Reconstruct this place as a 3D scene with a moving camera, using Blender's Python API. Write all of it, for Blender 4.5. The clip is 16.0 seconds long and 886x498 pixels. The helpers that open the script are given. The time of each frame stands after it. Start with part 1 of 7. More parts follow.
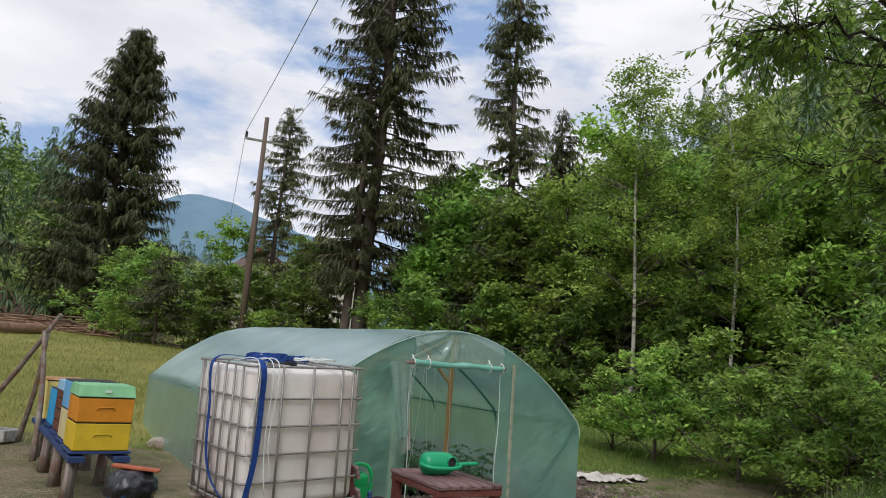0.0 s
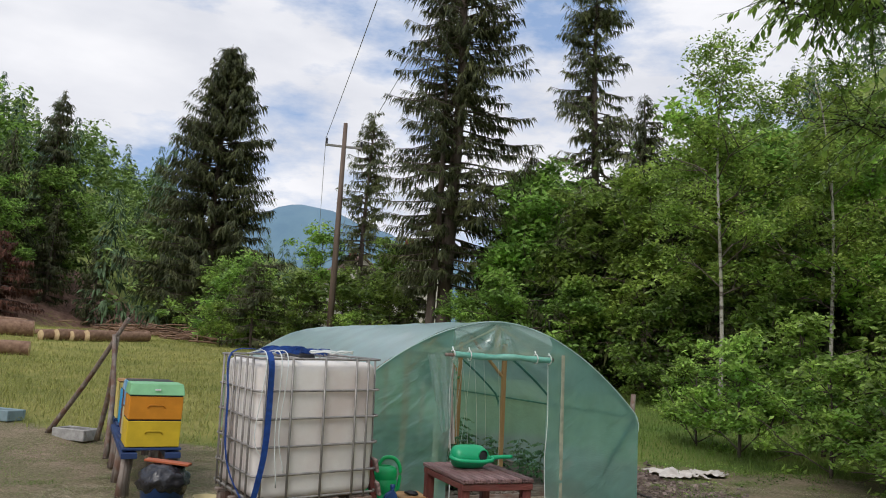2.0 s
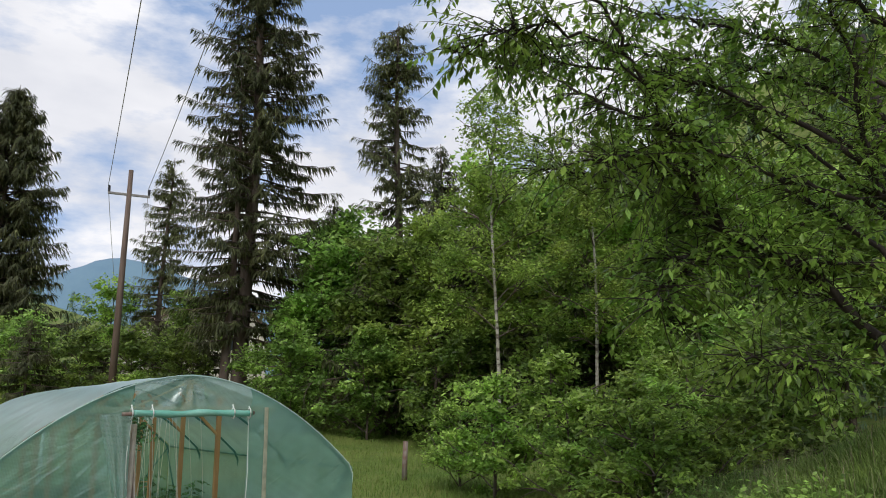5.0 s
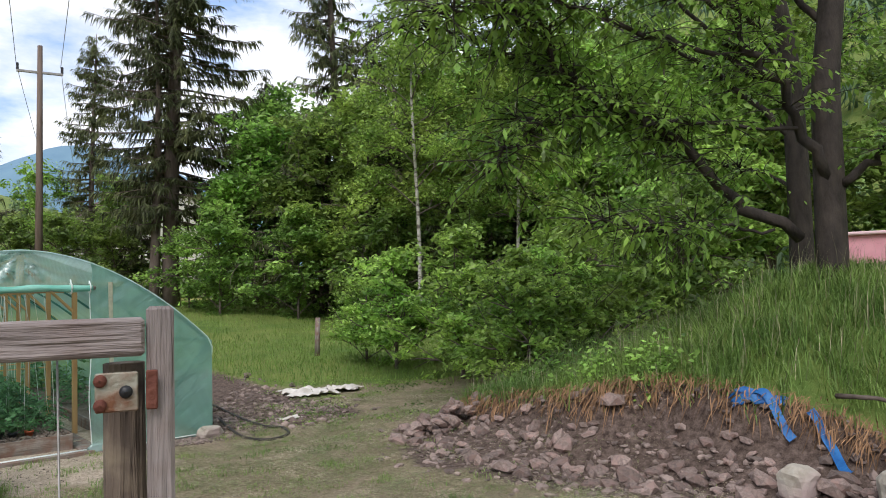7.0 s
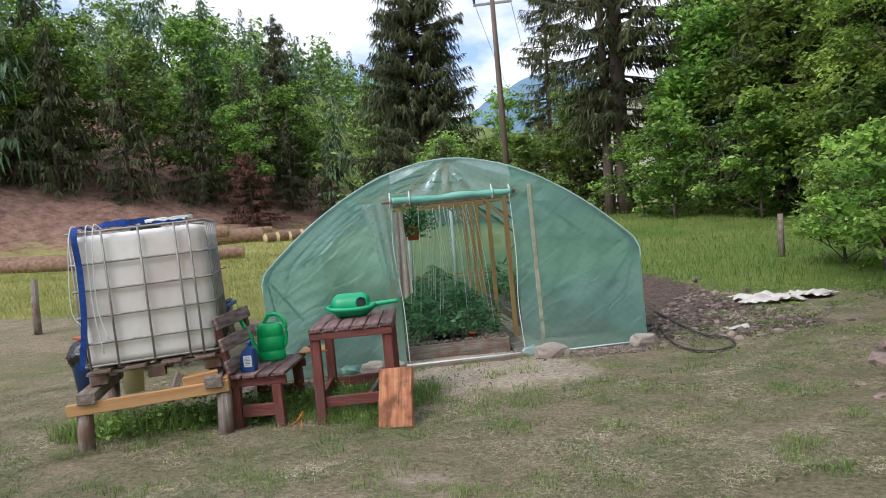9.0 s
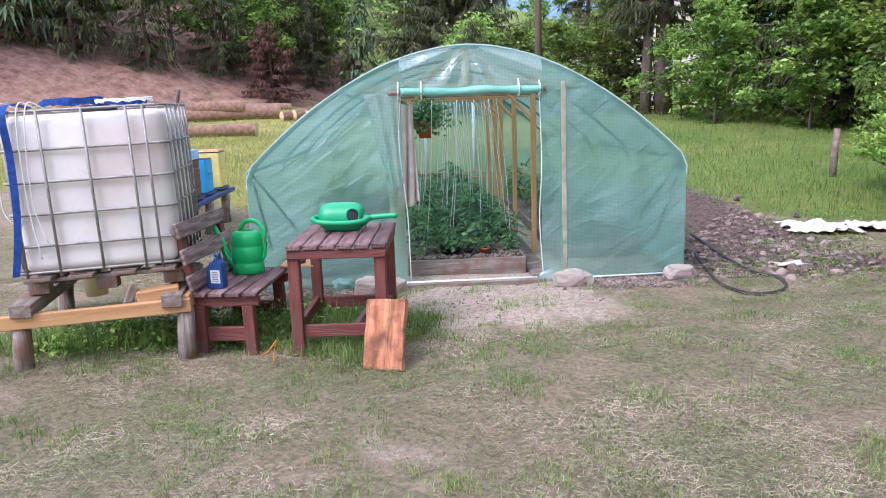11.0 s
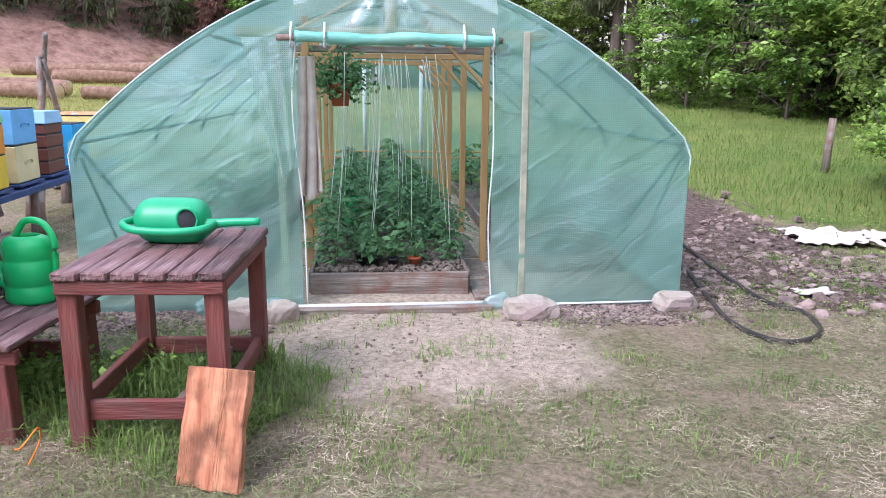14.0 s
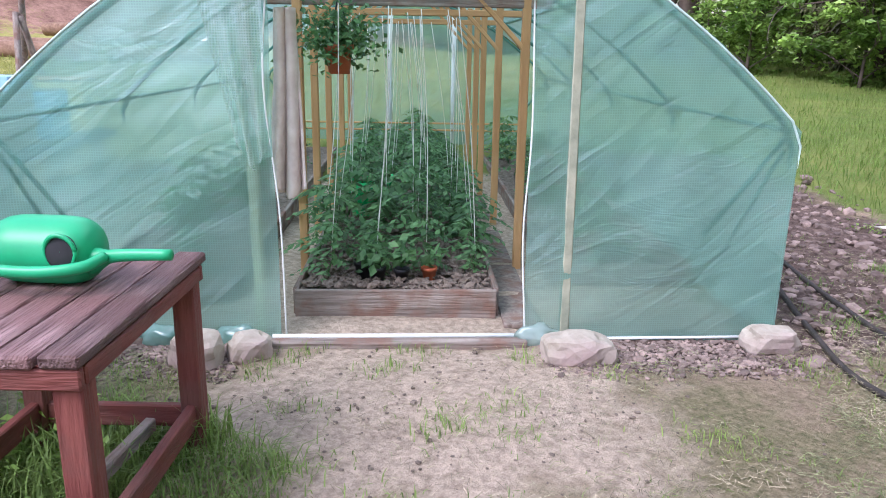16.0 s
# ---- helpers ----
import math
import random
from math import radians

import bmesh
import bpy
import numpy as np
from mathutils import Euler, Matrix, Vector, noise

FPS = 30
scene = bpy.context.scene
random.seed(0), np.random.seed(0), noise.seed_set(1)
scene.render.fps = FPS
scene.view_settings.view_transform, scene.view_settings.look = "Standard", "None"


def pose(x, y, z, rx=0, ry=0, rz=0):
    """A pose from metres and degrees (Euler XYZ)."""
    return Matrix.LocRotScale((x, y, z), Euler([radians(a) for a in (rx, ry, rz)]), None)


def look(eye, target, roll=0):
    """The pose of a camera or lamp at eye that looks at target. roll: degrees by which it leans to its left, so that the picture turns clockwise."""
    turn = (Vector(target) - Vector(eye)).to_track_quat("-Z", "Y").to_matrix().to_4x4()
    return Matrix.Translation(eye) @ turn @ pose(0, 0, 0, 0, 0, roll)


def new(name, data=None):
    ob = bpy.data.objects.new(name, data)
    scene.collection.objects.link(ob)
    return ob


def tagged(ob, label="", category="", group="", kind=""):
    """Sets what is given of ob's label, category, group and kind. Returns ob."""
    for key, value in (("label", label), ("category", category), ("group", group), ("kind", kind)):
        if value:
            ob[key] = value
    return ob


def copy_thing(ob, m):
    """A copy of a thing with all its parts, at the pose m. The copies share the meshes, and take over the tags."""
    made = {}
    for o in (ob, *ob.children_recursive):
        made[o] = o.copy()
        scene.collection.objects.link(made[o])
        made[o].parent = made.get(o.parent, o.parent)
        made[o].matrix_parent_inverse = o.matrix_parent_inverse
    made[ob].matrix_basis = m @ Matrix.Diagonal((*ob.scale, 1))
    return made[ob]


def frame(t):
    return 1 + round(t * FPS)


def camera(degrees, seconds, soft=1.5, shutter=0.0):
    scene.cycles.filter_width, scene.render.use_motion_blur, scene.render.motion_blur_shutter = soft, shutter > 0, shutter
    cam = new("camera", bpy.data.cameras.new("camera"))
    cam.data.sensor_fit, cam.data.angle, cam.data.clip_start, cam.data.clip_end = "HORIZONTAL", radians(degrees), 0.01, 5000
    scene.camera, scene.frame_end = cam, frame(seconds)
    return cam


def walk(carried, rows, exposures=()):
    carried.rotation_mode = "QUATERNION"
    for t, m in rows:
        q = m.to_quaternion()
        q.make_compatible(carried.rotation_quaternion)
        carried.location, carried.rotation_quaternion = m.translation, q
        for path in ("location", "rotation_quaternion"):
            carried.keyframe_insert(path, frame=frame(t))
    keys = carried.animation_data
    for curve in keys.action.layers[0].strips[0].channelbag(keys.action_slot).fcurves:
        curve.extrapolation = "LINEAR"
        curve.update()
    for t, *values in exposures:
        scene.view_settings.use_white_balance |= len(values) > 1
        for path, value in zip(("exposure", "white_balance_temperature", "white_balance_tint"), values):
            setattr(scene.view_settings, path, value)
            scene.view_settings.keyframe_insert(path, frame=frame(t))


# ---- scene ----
cam = camera(61.9, 16.0, soft=1.0)
PATH = [
    (0, (-0.008, 0.177, 1.423), (0.015, 2.155, 1.717), 4.5),
    (0.5, (0.111, 0.239, 1.396), (0.074, 2.218, 1.679), 1.9),
    (1, (0.348, 0.229, 1.393), (0.204, 2.201, 1.688), 1.7),
    (1.5, (0.498, 0.291, 1.381), (0.343, 2.264, 1.67), 1.7),
    (2, (0.666, 0.412, 1.379), (0.427, 2.378, 1.656), 3.1),
    (2.5, (0.865, 0.447, 1.401), (0.599, 2.41, 1.678), 0.7),
    (3, (1.15, 0.412, 1.367), (0.749, 2.345, 1.685), 1.0),
    (3.5, (1.411, 0.481, 1.387), (1.235, 2.443, 1.733), 0.1),
    (4, (1.627, 0.689, 1.395), (1.752, 2.644, 1.798), 0.3),
    (4.2, (1.713, 0.703, 1.406), (1.818, 2.654, 1.835), 0.7),
    (6.3, (3.152, 0.603, 1.319), (3.563, 2.539, 1.609), -2.7),
    (6.5, (3.28, 0.624, 1.286), (3.67, 2.575, 1.494), -3.2),
    (7, (3.47, 0.863, 1.249), (3.762, 2.838, 1.356), -1.6),
    (7.5, (3.599, 1.15, 1.206), (3.572, 3.15, 1.212), -4.8),
    (8, (3.718, 1.408, 1.156), (3.151, 3.326, 1.211), -6.0),
    (8.5, (3.855, 1.694, 1.135), (3.058, 3.527, 1.196), -9.3),
    (9, (3.718, 1.994, 1.08), (2.812, 3.776, 1.014), -5.4),
    (9.2, (3.68, 2.095, 1.082), (2.735, 3.853, 0.955), -4.9),
    (11.3, (3.292, 3.095, 1.194), (2.35, 4.819, 0.822), -1.3),
    (11.5, (3.273, 3.196, 1.192), (2.336, 4.924, 0.822), -0.9),
    (12, (3.231, 3.502, 1.136), (2.305, 5.231, 0.746), -0.2),
    (12.5, (3.055, 3.817, 1.118), (2.268, 5.614, 0.727), 0.9),
    (13, (2.917, 4.098, 1.133), (2.156, 5.906, 0.743), 1.4),
    (13.5, (2.851, 4.427, 1.093), (2.008, 6.201, 0.715), 0.8),
    (14, (2.696, 4.741, 1.072), (1.848, 6.501, 0.646), 0.6),
    (14.5, (2.555, 5.018, 1.121), (1.704, 6.769, 0.662), 0.7),
    (15, (2.521, 5.295, 1.097), (1.612, 7.02, 0.651), 0.5),
    (15.5, (2.429, 5.586, 1.096), (1.49, 7.292, 0.641), 1.0),
    (16, (2.256, 5.858, 1.074), (1.326, 7.551, 0.555), 0.9),
]
EXPOSURES = [(0, 0.03, 6400, 11), (4.2, 0.0, 6400, 11), (6.3, 0.3, 6550, 11), (7.5, 0.55, 6050, 10), (8.2, 0.47, 6050, 11), (9.2, 0.56, 6100, 12), (11.3, 1.26, 5650, 26), (16, 1.34, 5750, 26)]
walk(cam, [(t, look(eye, target, roll)) for t, eye, target, roll in PATH], EXPOSURES)

# ---- light: bright sky with broken cloud, soft sun ----
SUN_ELEV, SUN_ROT = radians(48), radians(200)
world = bpy.data.worlds.new("sky")
scene.world = world
world.use_nodes = True
wn, wl = world.node_tree.nodes, world.node_tree.links
wn.clear()
w_out, w_bg = wn.new("ShaderNodeOutputWorld"), wn.new("ShaderNodeBackground")
w_sky, w_tc = wn.new("ShaderNodeTexSky"), wn.new("ShaderNodeTexCoord")
w_sky.sky_type, w_sky.sun_disc, w_sky.sun_elevation, w_sky.sun_rotation = "NISHITA", False, SUN_ELEV, SUN_ROT
w_map = wn.new("ShaderNodeMapping")
w_map.inputs["Scale"].default_value = (1.0, 1.0, 2.6)
w_n1, w_n2 = wn.new("ShaderNodeTexNoise"), wn.new("ShaderNodeTexNoise")
w_n1.inputs["Scale"].default_value, w_n1.inputs["Detail"].default_value, w_n1.inputs["Roughness"].default_value = 2.6, 8, 0.58
w_n2.inputs["Scale"].default_value, w_n2.inputs["Detail"].default_value = 4.0, 5
w_r1, w_r2 = wn.new("ShaderNodeValToRGB"), wn.new("ShaderNodeValToRGB")
w_r1.color_ramp.elements[0].position, w_r1.color_ramp.elements[1].position = 0.40, 0.52
w_r2.color_ramp.elements[0].position, w_r2.color_ramp.elements[1].position = 0.3, 0.65
w_r2.color_ramp.elements[0].color, w_r2.color_ramp.elements[1].color = (7.3, 7.5, 8.1, 1), (9.9, 9.9, 10.1, 1)
w_mix = wn.new("ShaderNodeMixRGB")
wl.new(w_tc.outputs["Generated"], w_map.inputs["Vector"])
for n in (w_n1, w_n2):
    wl.new(w_map.outputs["Vector"], n.inputs["Vector"])
wl.new(w_n1.outputs["Fac"], w_r1.inputs["Fac"])
wl.new(w_n2.outputs["Fac"], w_r2.inputs["Fac"])
wl.new(w_r1.outputs["Color"], w_mix.inputs["Fac"])
w_lift = wn.new("ShaderNodeMixRGB")
w_lift.inputs["Fac"].default_value, w_lift.inputs["Color2"].default_value = 0.6, (4.3, 6.0, 9.2, 1)
wl.new(w_sky.outputs["Color"], w_lift.inputs["Color1"])
wl.new(w_lift.outputs["Color"], w_mix.inputs["Color1"])
wl.new(w_r2.outputs["Color"], w_mix.inputs["Color2"])
wl.new(w_mix.outputs["Color"], w_bg.inputs["Color"])
w_bg.inputs["Strength"].default_value = 0.096
wl.new(w_bg.outputs["Background"], w_out.inputs["Surface"])
sun = new("sun", bpy.data.lights.new("sun", "SUN"))
sun.data.energy, sun.data.angle, sun.data.color = 1.7, radians(28), (1.0, 0.95, 0.87)
sun.matrix_world = look((0, 0, 0), (-math.sin(SUN_ROT) * math.cos(SUN_ELEV), -math.cos(SUN_ROT) * math.cos(SUN_ELEV), -math.sin(SUN_ELEV)))


# ---- materials ----
def mat(name, base, other=None, scale=6.0, rough=0.8, metal=0.0, bump=0.15, bump_scale=None, stretch=(1, 1, 1), island=0.0, piece=0.0, hue=0.0, translucent=0.0, third=None, third_scale=1.0, spec=0.35, contrast=(0.35, 0.65)):
    """Two colours mixed by fine noise, a third by coarse noise, with bump; variation per island or per piece."""
    m = bpy.data.materials.new(name)
    m.use_nodes = True
    nt = m.node_tree
    n, l = nt.nodes, nt.links
    bsdf = n["Principled BSDF"]
    bsdf.inputs["Roughness"].default_value, bsdf.inputs["Metallic"].default_value = rough, metal
    bsdf.inputs["Specular IOR Level"].default_value = spec
    tc, mp = n.new("ShaderNodeTexCoord"), n.new("ShaderNodeMapping")
    mp.inputs["Scale"].default_value = stretch
    l.new(tc.outputs["Object"], mp.inputs["Vector"])
    no, rp = n.new("ShaderNodeTexNoise"), n.new("ShaderNodeValToRGB")
    no.inputs["Scale"].default_value, no.inputs["Detail"].default_value, no.inputs["Roughness"].default_value = scale, 8, 0.62
    l.new(mp.outputs["Vector"], no.inputs["Vector"])
    l.new(no.outputs["Fac"], rp.inputs["Fac"])
    e = rp.color_ramp.elements
    e[0].position, e[1].position = contrast
    e[0].color, e[1].color = (*base, 1), (*(other or base), 1)
    col = rp.outputs["Color"]
    if third:
        n3, r3, mx = n.new("ShaderNodeTexNoise"), n.new("ShaderNodeValToRGB"), n.new("ShaderNodeMixRGB")
        n3.inputs["Scale"].default_value, n3.inputs["Detail"].default_value = third_scale, 6
        l.new(tc.outputs["Object"], n3.inputs["Vector"])
        l.new(n3.outputs["Fac"], r3.inputs["Fac"])
        r3.color_ramp.elements[0].position, r3.color_ramp.elements[1].position = 0.45, 0.62
        l.new(r3.outputs["Color"], mx.inputs["Fac"])
        l.new(col, mx.inputs["Color1"])
        mx.inputs["Color2"].default_value = (*third, 1)
        col = mx.outputs["Color"]
    for amount, source in ((island, "island"), (piece, "piece")):
        if not amount:
            continue
        hs, mr = n.new("ShaderNodeHueSaturation"), n.new("ShaderNodeMapRange")
        mr.inputs["To Min"].default_value, mr.inputs["To Max"].default_value = 1 - amount, 1 + amount
        if source == "island":
            rnd = n.new("ShaderNodeNewGeometry").outputs["Random Per Island"]
        else:
            rnd = n.new("ShaderNodeObjectInfo").outputs["Random"]
        l.new(rnd, mr.inputs["Value"])
        if hue and source == "piece":
            mh = n.new("ShaderNodeMapRange")
            mh.inputs["To Min"].default_value, mh.inputs["To Max"].default_value = 0.5 - hue, 0.5 + hue
            l.new(rnd, mh.inputs["Value"])
            l.new(mh.outputs["Result"], hs.inputs["Hue"])
        l.new(mr.outputs["Result"], hs.inputs["Value"])
        l.new(col, hs.inputs["Color"])
        col = hs.outputs["Color"]
    l.new(col, bsdf.inputs["Base Color"])
    if bump:
        bn, bp = n.new("ShaderNodeTexNoise"), n.new("ShaderNodeBump")
        bn.inputs["Scale"].default_value, bn.inputs["Detail"].default_value = bump_scale or scale * 4, 6
        l.new(mp.outputs["Vector"], bn.inputs["Vector"])
        l.new(bn.outputs["Fac"], bp.inputs["Height"])
        bp.inputs["Strength"].default_value, bp.inputs["Distance"].default_value = bump, 0.02
        l.new(bp.outputs["Normal"], bsdf.inputs["Normal"])
    if translucent:
        tr, mx = n.new("ShaderNodeBsdfTranslucent"), n.new("ShaderNodeMixShader")
        l.new(col, tr.inputs["Color"])
        mx.inputs["Fac"].default_value = translucent
        l.new(bsdf.outputs["BSDF"], mx.inputs[1])
        l.new(tr.outputs["BSDF"], mx.inputs[2])
        l.new(mx.outputs["Shader"], n["Material Output"].inputs["Surface"])
    return m


def film_material(name, tint, see_through, gloss_rough=0.3):
    """Woven translucent sheet: a fine square weave, partly clear, with soft gloss."""
    m = bpy.data.materials.new(name)
    m.use_nodes = True
    n, l = m.node_tree.nodes, m.node_tree.links
    n.clear()
    out, tc = n.new("ShaderNodeOutputMaterial"), n.new("ShaderNodeTexCoord")
    uv = n.new("ShaderNodeUVMap")
    diff, tra, clear, gl = (n.new("ShaderNodeBsdf" + k) for k in ("Diffuse", "Translucent", "Transparent", "Glossy"))
    no, rp = n.new("ShaderNodeTexNoise"), n.new("ShaderNodeValToRGB")
    no.inputs["Scale"].default_value, no.inputs["Detail"].default_value = 1.7, 7
    l.new(tc.outputs["Object"], no.inputs["Vector"])
    l.new(no.outputs["Fac"], rp.inputs["Fac"])
    rp.color_ramp.elements[0].position, rp.color_ramp.elements[1].position = 0.35, 0.68
    rp.color_ramp.elements[0].color = (*[c * 0.82 for c in tint], 1)
    rp.color_ramp.elements[1].color = (*[min(1, c * 1.1 + 0.05) for c in tint], 1)
    worn = rp.color_ramp.elements.new(0.74)
    worn.color = (*[min(1, c * 0.8 + 0.26) for c in tint], 1)
    for b in (diff, tra):
        l.new(rp.outputs["Color"], b.inputs["Color"])
    clear.inputs["Color"].default_value = (*[0.62 + 0.38 * c for c in tint], 1)
    gl.inputs["Color"].default_value, gl.inputs["Roughness"].default_value = (0.9, 0.95, 0.95, 1), gloss_rough
    br = n.new("ShaderNodeTexBrick")
    br.offset, br.inputs["Scale"].default_value = 0.0, 1.0
    br.inputs["Brick Width"].default_value, br.inputs["Row Height"].default_value, br.inputs["Mortar Size"].default_value = 0.012, 0.012, 0.0022
    l.new(uv.outputs["UV"], br.inputs["Vector"])
    mr = n.new("ShaderNodeMapRange")
    mr.inputs["To Min"].default_value, mr.inputs["To Max"].default_value = see_through * 1.02, see_through * 0.87
    l.new(br.outputs["Fac"], mr.inputs["Value"])
    fr, bp, bn = n.new("ShaderNodeLayerWeight"), n.new("ShaderNodeBump"), n.new("ShaderNodeTexNoise")
    fr.inputs["Blend"].default_value = 0.35
    bn.inputs["Scale"].default_value, bn.inputs["Detail"].default_value, bn.inputs["Distortion"].default_value = 5.0, 4, 1.2
    l.new(tc.outputs["Object"], bn.inputs["Vector"])
    mp = n.new("ShaderNodeMapping")
    turn = n.new("ShaderNodeMapping")
    turn.inputs["Rotation"].default_value = (0, 0.6, 0)
    l.new(tc.outputs["Object"], turn.inputs["Vector"])
    mp.inputs["Scale"].default_value = (0.35, 0.6, 1.5)
    l.new(turn.outputs["Vector"], mp.inputs["Vector"])
    cr = n.new("ShaderNodeTexNoise")
    cr.inputs["Scale"].default_value, cr.inputs["Detail"].default_value, cr.inputs["Distortion"].default_value = 2.0, 3, 0.9
    l.new(mp.outputs["Vector"], cr.inputs["Vector"])
    cm = n.new("ShaderNodeMath")
    cm.operation = "PINGPONG"
    cm.inputs[1].default_value = 0.09
    l.new(cr.outputs["Fac"], cm.inputs[0])
    mp2, cr2, cm2, ad2 = n.new("ShaderNodeMapping"), n.new("ShaderNodeTexNoise"), n.new("ShaderNodeMath"), n.new("ShaderNodeMath")
    mp2.inputs["Rotation"].default_value, mp2.inputs["Scale"].default_value = (0, -0.75, 0), (0.6, 0.8, 2.0)
    l.new(tc.outputs["Object"], mp2.inputs["Vector"])
    cr2.inputs["Scale"].default_value, cr2.inputs["Detail"].default_value, cr2.inputs["Distortion"].default_value = 2.4, 2, 1.5
    l.new(mp2.outputs["Vector"], cr2.inputs["Vector"])
    cm2.operation, cm2.inputs[1].default_value = "PINGPONG", 0.045
    l.new(cr2.outputs["Fac"], cm2.inputs[0])
    l.new(cm.outputs["Value"], ad2.inputs[0])
    mk, ml2 = n.new("ShaderNodeTexNoise"), n.new("ShaderNodeMath")
    mk.inputs["Scale"].default_value = 1.1
    l.new(tc.outputs["Object"], mk.inputs["Vector"])
    sharp = n.new("ShaderNodeMapRange")
    sharp.inputs["From Min"].default_value, sharp.inputs["From Max"].default_value, sharp.inputs["To Max"].default_value = 0.45, 0.7, 0.8
    l.new(mk.outputs["Fac"], sharp.inputs["Value"])
    ml2.operation = "MULTIPLY"
    l.new(cm2.outputs["Value"], ml2.inputs[0])
    l.new(sharp.outputs["Result"], ml2.inputs[1])
    l.new(ml2.outputs["Value"], ad2.inputs[1])
    l.new(ad2.outputs["Value"], bp.inputs["Height"])
    bp.inputs["Strength"].default_value, bp.inputs["Distance"].default_value = 0.42, 0.13
    for b in (diff, tra, gl):
        l.new(bp.outputs["Normal"], b.inputs["Normal"])
    m1, m2, m3 = (n.new("ShaderNodeMixShader") for _ in range(3))
    m1.inputs["Fac"].default_value = 0.5
    l.new(diff.outputs["BSDF"], m1.inputs[1])
    l.new(tra.outputs["BSDF"], m1.inputs[2])
    l.new(mr.outputs["Result"], m2.inputs["Fac"])
    l.new(m1.outputs["Shader"], m2.inputs[1])
    l.new(clear.outputs["BSDF"], m2.inputs[2])
    ml = n.new("ShaderNodeMath")
    ml.operation = "MULTIPLY_ADD"
    ml.inputs[1].default_value, ml.inputs[2].default_value = 0.4, 0.055
    l.new(fr.outputs["Fresnel"], ml.inputs[0])
    l.new(ml.outputs["Value"], m3.inputs["Fac"])
    l.new(m2.outputs["Shader"], m3.inputs[1])
    l.new(gl.outputs["BSDF"], m3.inputs[2])
    l.new(m3.outputs["Shader"], out.inputs["Surface"])
    return m


FILM = film_material("green_film", (0.34, 0.66, 0.585), 0.66)
# Same sheet in a paler tint that stands in for sky reflected on the roof.
FILM_ROOF = film_material("sky_paled_roof_film", (0.44, 0.73, 0.66), 0.5, 0.32)
FILM_CLEAR = film_material("clear_film", (0.60, 0.79, 0.74), 0.66, 0.24)
SPRUCE = mat("spruce_needles", (0.05, 0.066, 0.03), (0.125, 0.135, 0.05), 0.8, 0.6, bump=0, island=0.5, translucent=0.2)
# Far needles paler and bluer than near ones: distance haze mixed into the colour.
SPRUCE_FAR = mat("hazed_far_conifer_foliage", (0.07, 0.125, 0.075), (0.16, 0.24, 0.12), 0.15, 0.8, bump=0, island=0.3)
SPRUCE_LIGHT = mat("sparse_spruce_needles", (0.075, 0.095, 0.045), (0.19, 0.21, 0.08), 0.9, 0.7, bump=0, island=0.45, translucent=0.25)
SPRUCE_RED = mat("browned_conifer_needles", (0.075, 0.030, 0.022), (0.150, 0.068, 0.045), 0.9, 0.8, bump=0, island=0.4)
LEAF = mat("green_leaves", (0.11, 0.20, 0.037), (0.33, 0.48, 0.11), 0.9, 0.45, bump=0, island=0.6, piece=0.3, hue=0.012, translucent=0.5, contrast=(0.42, 0.6), spec=0.5)
LEAF_BRIGHT = mat("young_green_leaves", (0.17, 0.29, 0.05), (0.43, 0.58, 0.13), 0.9, 0.45, bump=0, island=0.55, piece=0.25, hue=0.01, translucent=0.5, contrast=(0.42, 0.6), spec=0.5)
# Far leaves slightly milkier, with distance haze put into the colour.
LEAF_FAR = mat("hazed_far_broadleaf_foliage", (0.13, 0.22, 0.06), (0.33, 0.45, 0.14), 0.12, 0.8, bump=0, island=0.3)
TOMATO = mat("tomato_leaves", (0.065, 0.16, 0.06), (0.17, 0.32, 0.13), 3, 0.45, bump=0, island=0.45, translucent=0.35)
GRASS = mat("grass_blades", (0.11, 0.19, 0.04), (0.26, 0.33, 0.09), 0.6, 0.6, bump=0, island=0.35, translucent=0.3)
GRASS_LONG = mat("long_grass_blades", (0.115, 0.205, 0.048), (0.28, 0.38, 0.10), 0.6, 0.6, bump=0, island=0.35, translucent=0.35)
HAY = mat("dry_grass_clippings", (0.17, 0.15, 0.08), (0.50, 0.42, 0.30), 2, 0.8, bump=0, island=0.7, third=(0.19, 0.21, 0.10), third_scale=1.7)
ROOTS = mat("dry_hanging_grass_roots", (0.13, 0.07, 0.035), (0.33, 0.19, 0.10), 3, 0.9, bump=0, island=0.45)
BARK = mat("spruce_bark", (0.075, 0.055, 0.045), (0.15, 0.12, 0.1), 5, 0.9, bump=0.6, stretch=(1, 1, 0.25))
BARK_DARK = mat("cherry_bark", (0.018, 0.014, 0.012), (0.055, 0.043, 0.036), 7, 0.85, bump=0.7, stretch=(1, 1, 0.4))
BARK_BIRCH = mat("birch_bark", (0.10, 0.085, 0.07), (0.40, 0.38, 0.33), 4, 0.75, bump=0.3, stretch=(1, 1, 2.5), contrast=(0.38, 0.5))
OLD_WOOD = mat("weathered_grey_wood", (0.12, 0.095, 0.08), (0.36, 0.31, 0.27), 26, 0.85, bump=0.6, stretch=(1, 1, 0.06), third=(0.20, 0.12, 0.09), third_scale=7, contrast=(0.3, 0.7))
NEW_WOOD = mat("pale_sawn_timber", (0.40, 0.205, 0.085), (0.56, 0.33, 0.15), 9, 0.7, bump=0.25, stretch=(1, 1, 0.08))
LOG_BARK = mat("log_bark", (0.16, 0.09, 0.06), (0.30, 0.19, 0.13), 6, 0.9, bump=0.5)
LOG_END = mat("sawn_log_end", (0.50, 0.36, 0.20), (0.62, 0.47, 0.28), 12, 0.8, bump=0.2)
